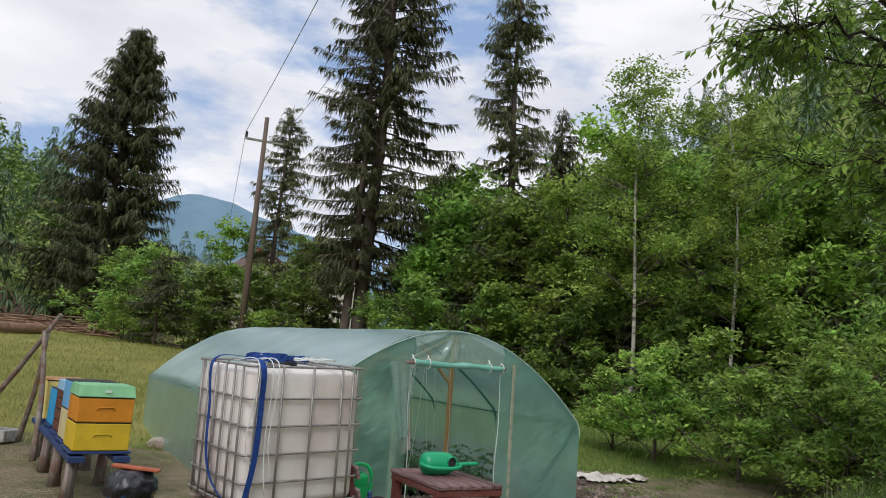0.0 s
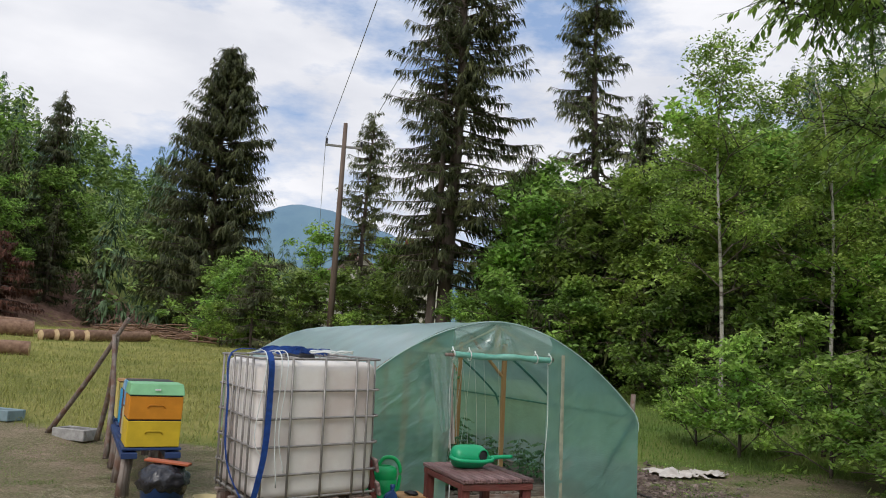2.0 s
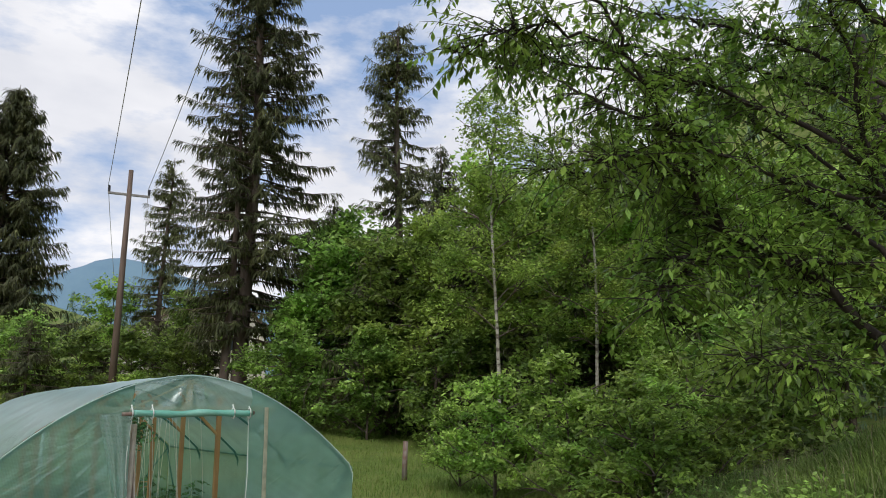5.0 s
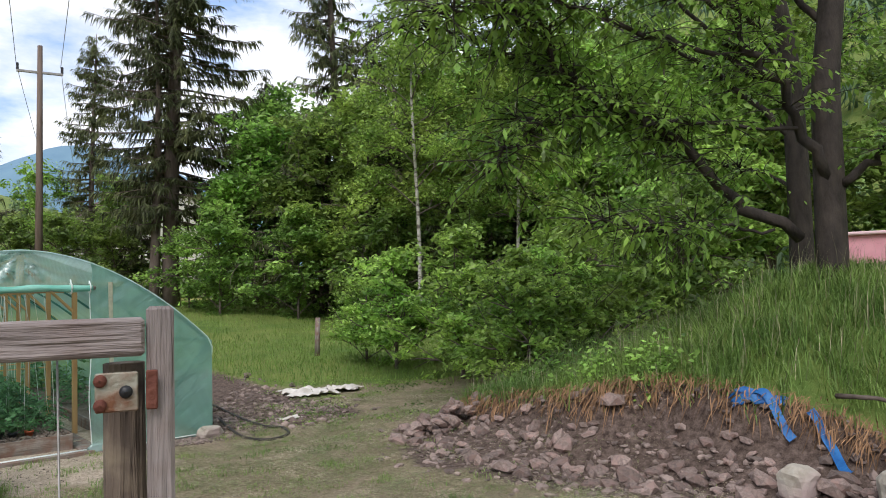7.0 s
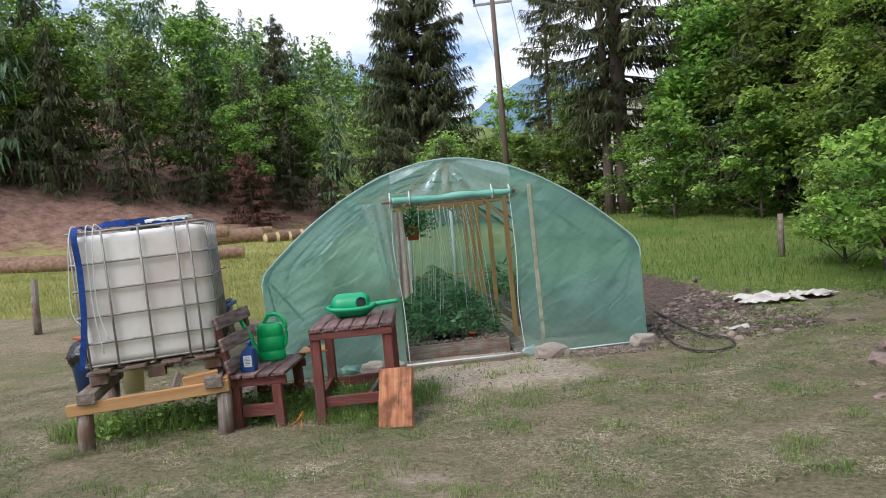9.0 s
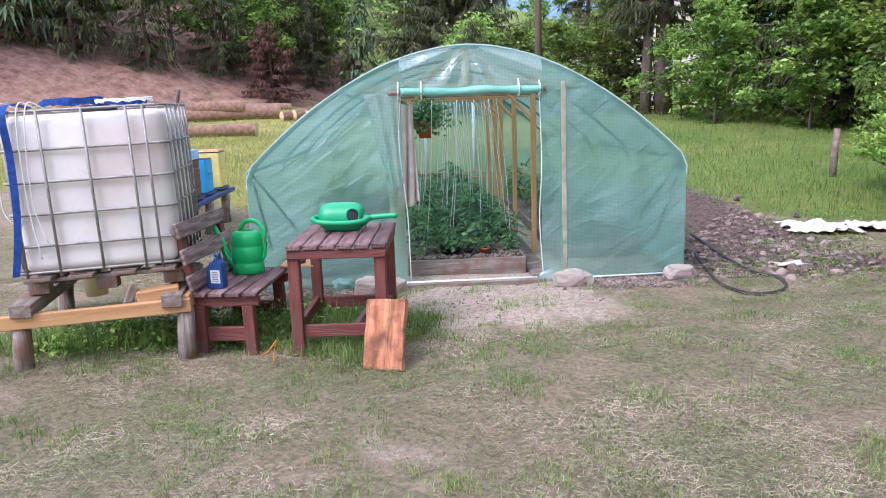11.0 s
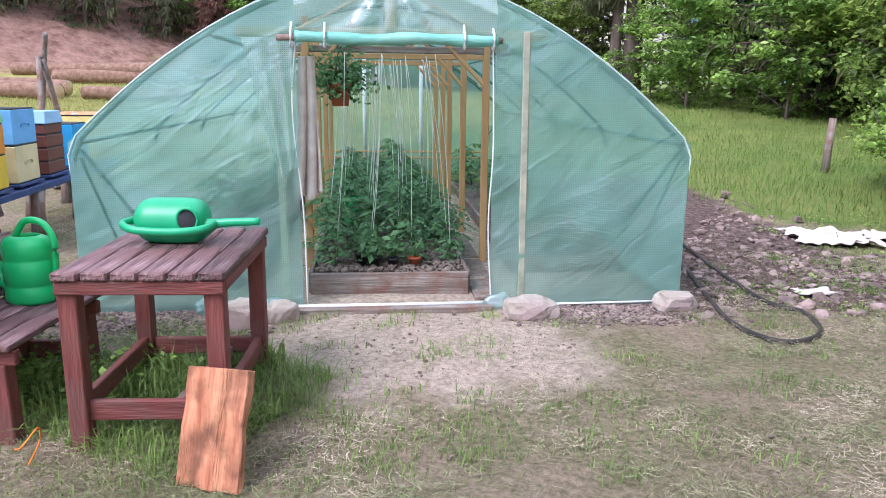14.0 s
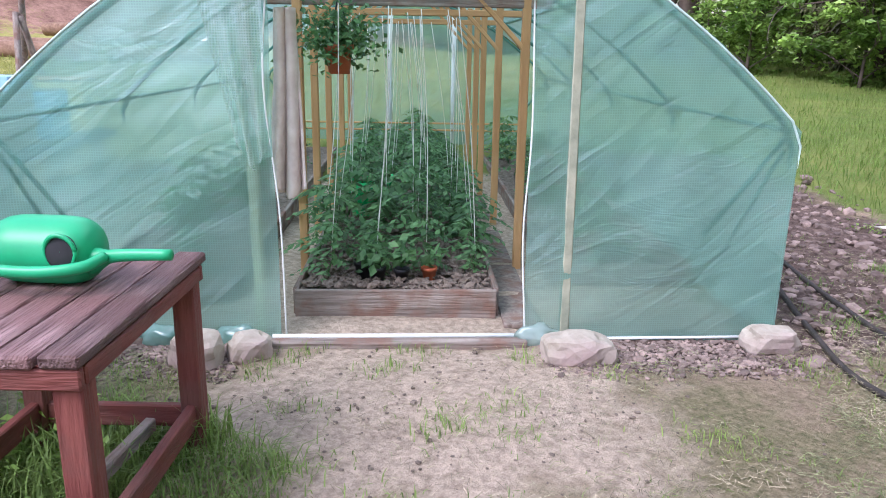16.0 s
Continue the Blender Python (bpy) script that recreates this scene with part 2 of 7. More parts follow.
RED_PAINT = mat("worn_red_brown_paint", (0.12, 0.03, 0.026), (0.21, 0.065, 0.053), 22, 0.65, bump=0.45, stretch=(1, 1, 0.12), third=(0.15, 0.06, 0.05), third_scale=6)
RED_TOP = mat("weathered_red_boards", (0.07, 0.03, 0.03), (0.33, 0.215, 0.205), 34, 0.62, bump=0.8, stretch=(1, 0.05, 1), third=(0.17, 0.09, 0.085), third_scale=4, piece=0.3)
RED_BACK = mat("peeling_red_slats", (0.085, 0.045, 0.04), (0.33, 0.24, 0.22), 34, 0.8, bump=0.5, stretch=(1, 0.12, 1), piece=0.15)
TANK = mat("milky_tank_plastic", (0.70, 0.66, 0.62), (0.80, 0.77, 0.73), 3, 0.45, bump=0.1, third=(0.62, 0.54, 0.50), third_scale=1.6)
GALV = mat("galvanised_bars", (0.24, 0.23, 0.22), (0.38, 0.36, 0.34), 15, 0.55, metal=0.5, bump=0.1)
STRAP = mat("blue_webbing", (0.008, 0.035, 0.17), (0.015, 0.07, 0.30), 25, 0.8, bump=0.3)
CAN = mat("green_plastic", (0.007, 0.43, 0.12), (0.01, 0.53, 0.15), 3, 0.35, bump=0.03, spec=0.5)
CAN_DARK = mat("teal_green_plastic", (0.005, 0.30, 0.125), (0.008, 0.38, 0.16), 3, 0.4, bump=0.03, spec=0.5)
STONE = mat("rubble_stone", (0.14, 0.10, 0.088), (0.29, 0.22, 0.19), 8, 0.9, bump=0.5, piece=0.4, third=(0.26, 0.175, 0.15), third_scale=3)
STONE_MANY = mat("rubble_stone_bed", (0.12, 0.088, 0.076), (0.29, 0.22, 0.19), 8, 0.9, bump=0.5, island=0.45)
SOIL = mat("dark_bed_soil", (0.11, 0.085, 0.07), (0.25, 0.20, 0.16), 22, 0.95, bump=0.9)


# ---- geometry helpers ----
def place(name, data, material, parent=None, label=""):
    ob = new(name, data)
    if material:
        data.materials.append(material)
    if parent:
        ob.parent = parent
    return tagged(ob, label)


def part(name, bm, material, parent=None, label="", smooth=False):
    me = bpy.data.meshes.new(name)
    bm.to_mesh(me)
    bm.free()
    if smooth:
        me.shade_smooth()
    return place(name, me, material, parent, label)


def grid_mesh(name, verts, faces, uv=None, smooth=True):
    """A mesh from arrays; all faces have the same number of corners."""
    verts, faces = np.asarray(verts, np.float32), np.asarray(faces, np.int32)
    me, k = bpy.data.meshes.new(name), faces.shape[1]
    me.vertices.add(len(verts))
    me.vertices.foreach_set("co", verts.ravel())
    me.loops.add(faces.size)
    me.loops.foreach_set("vertex_index", faces.ravel())
    me.polygons.add(len(faces))
    me.polygons.foreach_set("loop_start", np.arange(0, faces.size, k, dtype=np.int32))
    me.polygons.foreach_set("use_smooth", np.full(len(faces), smooth))
    if uv is not None:
        layer = me.uv_layers.new(name="UVMap")
        layer.data.foreach_set("uv", np.asarray(uv, np.float32)[faces.ravel()].ravel())
    me.update(calc_edges=True)
    me.validate()
    return me


def empty(name, m, label="", category="", group="", kind=""):
    ob = new(name)
    ob.empty_display_size = 0.1
    ob.matrix_world = m
    return tagged(ob, label, category, group, kind)


def add_box(bm, size, m, bevel=0.006):
    """A box with softened edges, centred at m."""
    r = bmesh.ops.create_cube(bm, size=1.0, matrix=m @ Matrix.Diagonal((*size, 1)))
    if bevel:
        edges = list({e for v in r["verts"] for e in v.link_edges})
        bmesh.ops.bevel(bm, geom=edges, offset=bevel, segments=1, affect="EDGES", profile=0.5)


def box(name, size, m, material, parent=None, label="", bevel=0.006):
    bm = bmesh.new()
    add_box(bm, size, Matrix(), bevel)
    ob = part(name, bm, material, parent, label)
    ob.matrix_basis = m
    return ob


def beam(name, a, b, w, h, material, parent=None, label="", bevel=0.005, up=(0, 0, 1)):
    """A bar from a to b; its length runs along its own z."""
    a, b = Vector(a), Vector(b)
    d = (b - a).normalized()
    side = d.cross(Vector(up))
    if side.length < 1e-3:
        side = Vector((1, 0, 0))
    side.normalize()
    top = side.cross(d)
    m = Matrix((side, top, d)).transposed().to_4x4()
    m.translation = (a + b) / 2
    return box(name, (w, h, (b - a).length), m, material, parent, label, bevel)


def tube_arrays(points, radii, sides=8, cap=True):
    pts = np.asarray(points, float)
    radii = np.broadcast_to(np.asarray(radii, float), (len(pts),))
    d = np.gradient(pts, axis=0)
    d /= np.linalg.norm(d, axis=1, keepdims=True) + 1e-9
    ref = np.array([0, 0, 1.0]) if abs(d[:, 2]).mean() < 0.8 else np.array([1.0, 0, 0])
    u = np.cross(d, ref)
    u /= np.linalg.norm(u, axis=1, keepdims=True) + 1e-9
    v = np.cross(d, u)
    a = np.linspace(0, 2 * np.pi, sides, endpoint=False)
    verts = (pts[:, None] + radii[:, None, None] * (np.cos(a)[None, :, None] * u[:, None] + np.sin(a)[None, :, None] * v[:, None])).reshape(-1, 3)
    i, j = np.meshgrid(np.arange(len(pts) - 1), np.arange(sides), indexing="ij")
    k = (j + 1) % sides
    faces = np.stack([i * sides + j, i * sides + k, (i + 1) * sides + k, (i + 1) * sides + j], -1).reshape(-1, 4)
    if cap:
        n = len(verts)
        verts = np.vstack([verts, pts[0], pts[-1]])
        last = (len(pts) - 1) * sides
        half = np.arange(0, sides, 2)
        faces = np.vstack([faces, np.stack([half, np.full(len(half), n), (half + 2) % sides, (half + 1) % sides], -1),
                           np.stack([last + half, last + (half + 1) % sides, last + (half + 2) % sides, np.full(len(half), n + 1)], -1)])
    return verts, faces


def join_arrays(chunks):
    vs, fs, off = [], [], 0
    for v, f in chunks:
        vs.append(v)
        fs.append(f + off)
        off += len(v)
    return np.vstack(vs), np.vstack(fs)


def tube(name, points, radii, material, parent=None, label="", sides=8):
    return place(name, grid_mesh(name, *tube_arrays(points, radii, sides)), material, parent, label)


def smooth_line(points, n):
    """A rounded line through points (Catmull-Rom)."""
    p = np.asarray(points, float)
    p = np.vstack([2 * p[0] - p[1], p, 2 * p[-1] - p[-2]])
    out = []
    for t in np.linspace(0, len(p) - 3 - 1e-6, n):
        i, f = int(t), t % 1
        a, b, c, d = p[i:i + 4]
        out.append(0.5 * (2 * b + (c - a) * f + (2 * a - 5 * b + 4 * c - d) * f ** 2 + (3 * b - a - 3 * c + d) * f ** 3))
    return np.array(out)


def step(a, b, v):
    t = np.clip((v - a) / (b - a), 0, 1)
    return t * t * (3 - 2 * t)


def wobble(x, y, scale, seed=0.0):
    """Smooth waves of uneven size, about -1 to 1."""
    x, y = np.asarray(x, float) * scale + seed * 7.3, np.asarray(y, float) * scale - seed * 3.1
    return (np.sin(x * 1.7 + 1.3 * np.sin(y * 0.9 + seed)) + np.sin(y * 2.1 + 1.1 * np.sin(x * 1.3 - seed)) + 0.7 * np.sin(x * 3.9 - y * 3.1 + seed)) / 2.7


# ---- ground ----
MOUND_A, MOUND_B = np.array([2.74, 12.0]), np.array([7.27, 4.57])
MOUND_D = (MOUND_B - MOUND_A) / np.linalg.norm(MOUND_B - MOUND_A)


def mound(x, y):
    """Distance behind the mound's foot, and its height."""
    x, y = np.asarray(x, float), np.asarray(y, float)
    along = (x - MOUND_A[0]) * MOUND_D[0] + (y - MOUND_A[1]) * MOUND_D[1]
    behind = -(x - MOUND_A[0]) * MOUND_D[1] + (y - MOUND_A[1]) * MOUND_D[0] + 0.35 * wobble(x, y, 0.9, 2)
    top = (0.7 + 0.9 * step(3.4, 6.2, along)) * (1 - 0.72 * step(6.4, 8.8, along))
    h = top * (0.14 * step(-0.2, 0.4, behind) + 0.27 * step(0.35, 0.65, behind) + 0.59 * step(0.55, 3.2, behind)) * step(2.5, 3.4, along) * (1 - 0.7 * step(5, 12, behind))
    return np.where(along > 2.4, behind, np.minimum(behind, 0.0)), h


def land(x, y):
    """Height of the ground."""
    x, y = np.asarray(x, float), np.asarray(y, float)
    z = -0.36 + 0.2 * (1 - step(0.5, 4.5, y)) * (1 - step(1, 4, x))
    s = -0.8 * x + 0.42 * y - 8
    z = z + 0.1 * np.clip(s, 0, 3) * step(0, 2, s) + 0.03 * np.clip(s - 3, 0, 45)
    z = z + 0.03 * np.clip(y - 11, 0, 20) * step(11, 15, y)
    left = -0.85 * x + 0.2 * np.clip(y, -50, 90) - 36
    z = z + 0.5 * np.clip(left, 0, 60) * step(0, 6, left)
    right = 0.9 * x + 0.3 * np.clip(y, -50, 140) - 36
    z = z + 0.95 * np.clip(right, 0, 60) * step(0, 8, right)
    z = z + 0.03 * wobble(x, y, 0.8) + 0.25 * wobble(x, y, 0.11, 1) * step(14, 30, np.hypot(x, y))
    return z + mound(x, y)[1]


def ground_material():
    m = bpy.data.materials.new("ground_cover")
    m.use_nodes = True
    n, l = m.node_tree.nodes, m.node_tree.links
    bsdf = n["Principled BSDF"]
    bsdf.inputs["Roughness"].default_value, bsdf.inputs["Specular IOR Level"].default_value = 0.95, 0.15
    tc = n.new("ShaderNodeTexCoord")
    names = ("wear", "rubble", "meadow", "straw", "red")
    masks = {}
    for k in names:
        a = n.new("ShaderNodeAttribute")
        a.attribute_name = k
        masks[k] = a.outputs["Fac"]

    def noisy(a, b, scale, lo=0.38, hi=0.62, detail=8):
        no, rp = n.new("ShaderNodeTexNoise"), n.new("ShaderNodeValToRGB")
        no.inputs["Scale"].default_value, no.inputs["Detail"].default_value, no.inputs["Roughness"].default_value = scale, detail, 0.78
        l.new(tc.outputs["Object"], no.inputs["Vector"])
        l.new(no.outputs["Fac"], rp.inputs["Fac"])
        rp.color_ramp.elements[0].position, rp.color_ramp.elements[1].position = lo, hi
        rp.color_ramp.elements[0].color, rp.color_ramp.elements[1].color = (*a, 1), (*b, 1)
        return rp.outputs["Color"], no.outputs["Fac"]

    def mix(a, b, fac):
        mx = n.new("ShaderNodeMixRGB")
        l.new(fac, mx.inputs["Fac"])
        l.new(a, mx.inputs["Color1"])
        l.new(b, mx.inputs["Color2"])
        return mx.outputs["Color"]

    fine, fine_h = noisy((0.06, 0.055, 0.028), (0.45, 0.35, 0.25), 30, 0.36, 0.64, 12)
    patch, _ = noisy((0.15, 0.17, 0.062), (0.42, 0.31, 0.225), 1.1, 0.46, 0.6)
    half = n.new("ShaderNodeMixRGB")
    half.inputs["Fac"].default_value = 0.36
    l.new(fine, half.inputs["Color1"])
    l.new(patch, half.inputs["Color2"])
    lawn = half.outputs["Color"]
    bare, _ = noisy((0.28, 0.22, 0.165), (0.62, 0.505, 0.395), 22, 0.36, 0.6, 12)
    stony, _ = noisy((0.055, 0.037, 0.03), (0.20, 0.145, 0.12), 14)
    meadow, _ = noisy((0.11, 0.175, 0.04), (0.22, 0.245, 0.07), 0.35)
    red, _ = noisy((0.16, 0.088, 0.066), (0.37, 0.225, 0.17), 1.3)
    edge = n.new("ShaderNodeTexNoise")
    edge.inputs["Scale"].default_value, edge.inputs["Detail"].default_value = 3.0, 8
    l.new(tc.outputs["Object"], edge.inputs["Vector"])

    def ragged(mask):
        ad, mr = n.new("ShaderNodeMath"), n.new("ShaderNodeMapRange")
        ad.operation = "ADD"
        l.new(mask, ad.inputs[0])
        l.new(edge.outputs["Fac"], ad.inputs[1])
        mr.inputs["From Min"].default_value, mr.inputs["From Max"].default_value = 0.85, 1.15
        l.new(ad.outputs["Value"], mr.inputs["Value"])
        return mr.outputs["Result"]

    col = mix(lawn, bare, ragged(masks["wear"]))
    col = mix(col, meadow, ragged(masks["meadow"]))
    straw, _ = noisy((0.20, 0.215, 0.06), (0.36, 0.33, 0.11), 0.5)
    col = mix(col, straw, ragged(masks["straw"]))
    col = mix(col, stony, ragged(masks["rubble"]))
    col = mix(col, red, ragged(masks["red"]))
    l.new(col, bsdf.inputs["Base Color"])
    bp = n.new("ShaderNodeBump")
    bp.inputs["Strength"].default_value, bp.inputs["Distance"].default_value = 0.9, 0.035
    l.new(fine_h, bp.inputs["Height"])
    l.new(bp.outputs["Normal"], bsdf.inputs["Normal"])
    return m


GH_C, GH_X, GH_Y = np.array([0.343, 8.852]), np.array([0.8563, 0.5165]), np.array([-0.5165, 0.8563])


def gh_local(x, y):
    return (x - GH_C[0]) * GH_X[0] + (y - GH_C[1]) * GH_X[1], (x - GH_C[0]) * GH_Y[0] + (y - GH_C[1]) * GH_Y[1]


def cover(x, y):
    """How worn, rubbly, meadow-grown or red the ground is, 0 to 1."""
    u, v = gh_local(x, y)
    wear = np.clip(1.25 - np.hypot((u - 0.15) / 1.35, (v + 0.75) / 1.1), 0, 0.92) + 0.7 * (np.abs(u) < 1.9) * (v > 0) * (v < 7.2)
    wear = np.maximum(wear, 0.5 * np.clip(1 - np.hypot((x - 1.6) / 1.3, (y - 5.6) / 0.9), 0, 1))
    behind, h = mound(x, y)
    along = (x - MOUND_A[0]) * MOUND_D[0] + (y - MOUND_A[1]) * MOUND_D[1]
    rubble = step(-1.15, -0.3, behind) * (1 - step(0.58, 0.85, behind)) * step(2.6, 3.4, along) * (1 - step(8.4, 9.8, along))
    rubble = np.maximum(rubble, step(1.9, 2.3, u) * (1 - step(3.6, 4.6, u)) * step(-0.6, 0.2, v) * (1 - step(5.5, 7, v)))
    strip = np.clip(1.2 - np.abs(v + 0.12) / 0.32, 0, 0.75) * (np.abs(u) > 0.75) * (np.abs(u) < 2.3)
    rubble = np.maximum(rubble, strip)
    meadow = np.maximum(step(7.3, 9, v), step(12.5, 14.5, y) * (1 - rubble))
    meadow = np.maximum(meadow, step(11.2, 12.6, y - 0.15 * x - 0.9) * (x < -1.8))
    meadow = np.maximum(meadow, step(0.45, 0.8, behind))
    left = -0.85 * x + 0.2 * y - 36
    red = step(-1, 2, left) * (y < 62) * (0.8 + 0.25 * wobble(x, y, 0.35, 3))
    meadow = np.clip(meadow, 0, 1)
    return wear, rubble, meadow, meadow * step(-2.5, -6.0, x) * (y < 60), red


def axis(points):
    return np.concatenate([np.arange(a, b, s) for a, b, s in points])


gx = axis([(-900, -100, 40), (-100, -30, 4), (-30, -10, 0.8), (-10, -4, 0.3), (-4, 11, 0.12), (11, 30, 0.8), (30, 110, 4), (110, 900, 40)])
gy = axis([(-900, -60, 60), (-60, -8, 4), (-8, 2, 0.5), (2, 15, 0.12), (15, 30, 0.5), (30, 130, 3), (130, 3000, 120)])
GX, GY = np.meshgrid(gx, gy, indexing="ij")
GZ = land(GX, GY)
near = (GX > -5) & (GX < 11) & (GY > 1) & (GY < 16)
GZ = GZ + near * (0.012 * wobble(GX, GY, 4.1, 3) + 0.008 * wobble(GX, GY, 9.3, 5))
ii, jj = np.meshgrid(np.arange(len(gx) - 1), np.arange(len(gy) - 1), indexing="ij")
w = len(gy)
gf = np.stack([ii * w + jj, (ii + 1) * w + jj, (ii + 1) * w + jj + 1, ii * w + jj + 1], -1).reshape(-1, 4)
ground_me = grid_mesh("ground", np.stack([GX, GY, GZ], -1).reshape(-1, 3), gf)
for key, value in zip(("wear", "rubble", "meadow", "straw", "red"), cover(GX, GY)):
    a = ground_me.attributes.new(key, "FLOAT", "POINT")
    a.data.foreach_set("value", np.asarray(value, np.float32).ravel())
tagged(place("ground", ground_me, ground_material()), "mown lawn, bare trodden earth, rubble and meadow", "ground", kind="structure")


# ---- plants: building blocks ----
def leaf_arrays(rng, centres, size, droop=0.3, aspect=0.5, spread=1.0):
    """One folded leaf (a quad) at each centre, turned at random."""
    n = len(centres)
    size = size * rng.uniform(0.6, 1.35, (n, 1))
    a = rng.uniform(0, 2 * np.pi, n)
    d = np.stack([np.cos(a), np.sin(a), rng.normal(-droop, 0.45, n)], -1)
    d /= np.linalg.norm(d, axis=1, keepdims=True)
    s = np.cross(d, rng.normal(0, 1, (n, 3)) + [0, 0, 1.6])
    s /= np.linalg.norm(s, axis=1, keepdims=True) + 1e-9
    up = np.cross(s, d)
    c = np.asarray(centres)
    v = np.stack([c - d * size * 0.5, c + s * size * aspect * 0.5 + up * size * 0.08, c + d * size * 0.5, c - s * size * aspect * 0.5 + up * size * 0.08], 1)
    return v.reshape(-1, 3), np.arange(4 * n).reshape(-1, 4)


def spray_arrays(base, d, length, width, hang):
    """Drooping pointed sprays from base along d."""
    n = len(base)
    d = d / (np.linalg.norm(d, axis=1, keepdims=True) + 1e-9)
    s = np.cross(d, [0, 0, 1.0])
    s /= np.linalg.norm(s, axis=1, keepdims=True) + 1e-9
    tip = base + d * length[:, None] - [0, 0, 1] * (hang * length)[:, None]
    mid = base + d * length[:, None] * 0.45 - [0, 0, 1] * (hang * length * 0.3)[:, None]
    v = np.stack([base, mid + s * width[:, None], tip, mid - s * width[:, None] - [0, 0, 1] * (0.5 * width)[:, None]], 1)
    return v.reshape(-1, 3), np.arange(4 * n).reshape(-1, 4)


def spruce_parts(seed, h, radius, bare=0.08, whorl=0.42, thin=1.0, droop=0.25, spray=0.5, power=0.75, n_limb=7, dens=24):
    """Trunk and crown arrays of a spruce that stands on the origin."""
    rng = np.random.default_rng(seed)
    k = 14
    zs = np.linspace(0, h, k)
    bend = np.stack([0.12 * np.sin(zs * 0.3 + seed), 0.12 * np.cos(zs * 0.25 + seed), zs], -1)
    bend[:, :2] -= bend[0, :2]
    limbs = [tube_arrays(bend, h * 0.0135 * (1 - zs / h) ** 0.8 + 0.015, 8)]
    sprays = []
    z = h * bare
    while z < h * 0.99:
        f = (z - h * bare) / (h * (1 - bare))
        reach = radius * min(1.0, 0.62 + 2.2 * f) * (1 - f) ** power * rng.uniform(0.8, 1.12) + 0.12
        for b in range(rng.integers(n_limb - 2, n_limb + 2)):
            if rng.random() > thin:
                continue
            a, r = rng.uniform(0, 2 * np.pi), reach * rng.uniform(0.55, 1.15)
            out = np.array([np.cos(a), np.sin(a), 0])
            cx = np.array([np.interp(z, zs, bend[:, 0]), np.interp(z, zs, bend[:, 1]), z])
            t = np.linspace(0, 1, 5)
            lift = 0.35 * (f - 0.35)
            line = cx + out * (r * t)[:, None] + np.array([0, 0, 1]) * (r * (lift * t - droop * t ** 2 + 0.22 * t ** 4))[:, None]
            if r > 0.5:
                limbs.append(tube_arrays(line, 0.028 * (1 - t) * r ** 0.5 + 0.006, 3, cap=False))
            m = max(3, int(r / spray * dens))
            u = rng.uniform(0.12 if r < 1 else 0.25, 1, m)
            p = np.stack([np.interp(u, t, line[:, q]) for q in range(3)], -1)
            side = np.array([-out[1], out[0], 0])
            d = out * rng.uniform(0.2, 1.0, (m, 1)) + side * rng.uniform(-1, 1, (m, 1)) + np.array([0, 0, 1]) * rng.normal(-0.15, 0.25, (m, 1))
            ln = (0.5 if dens > 15 else 0.62) * spray * rng.uniform(0.4, 1.15, m) * (0.55 + 0.45 * min(1, r))
            sprays.append(spray_arrays(p, d, ln, ln * rng.uniform(0.07, 0.15, m), rng.uniform(0.25, 1.5, m)))
        z += whorl * rng.uniform(0.6, 1.3) * (1 - 0.5 * f)
    return join_arrays(limbs), join_arrays(sprays)


def spruce_tree(label, x, y, top, material=None, tint=None, name="spruce_tree", bark=None, **kw):
    z = float(land(x, y)) - 0.1
    wood, leaves = spruce_parts(h=top - z, **kw)
    root = empty(name, pose(x, y, z), label, "tree")
    place("trunk", grid_mesh("trunk", *wood), bark or BARK, root)
    place("crown", grid_mesh("crown", *leaves, smooth=False), material or SPRUCE, root)
    return root


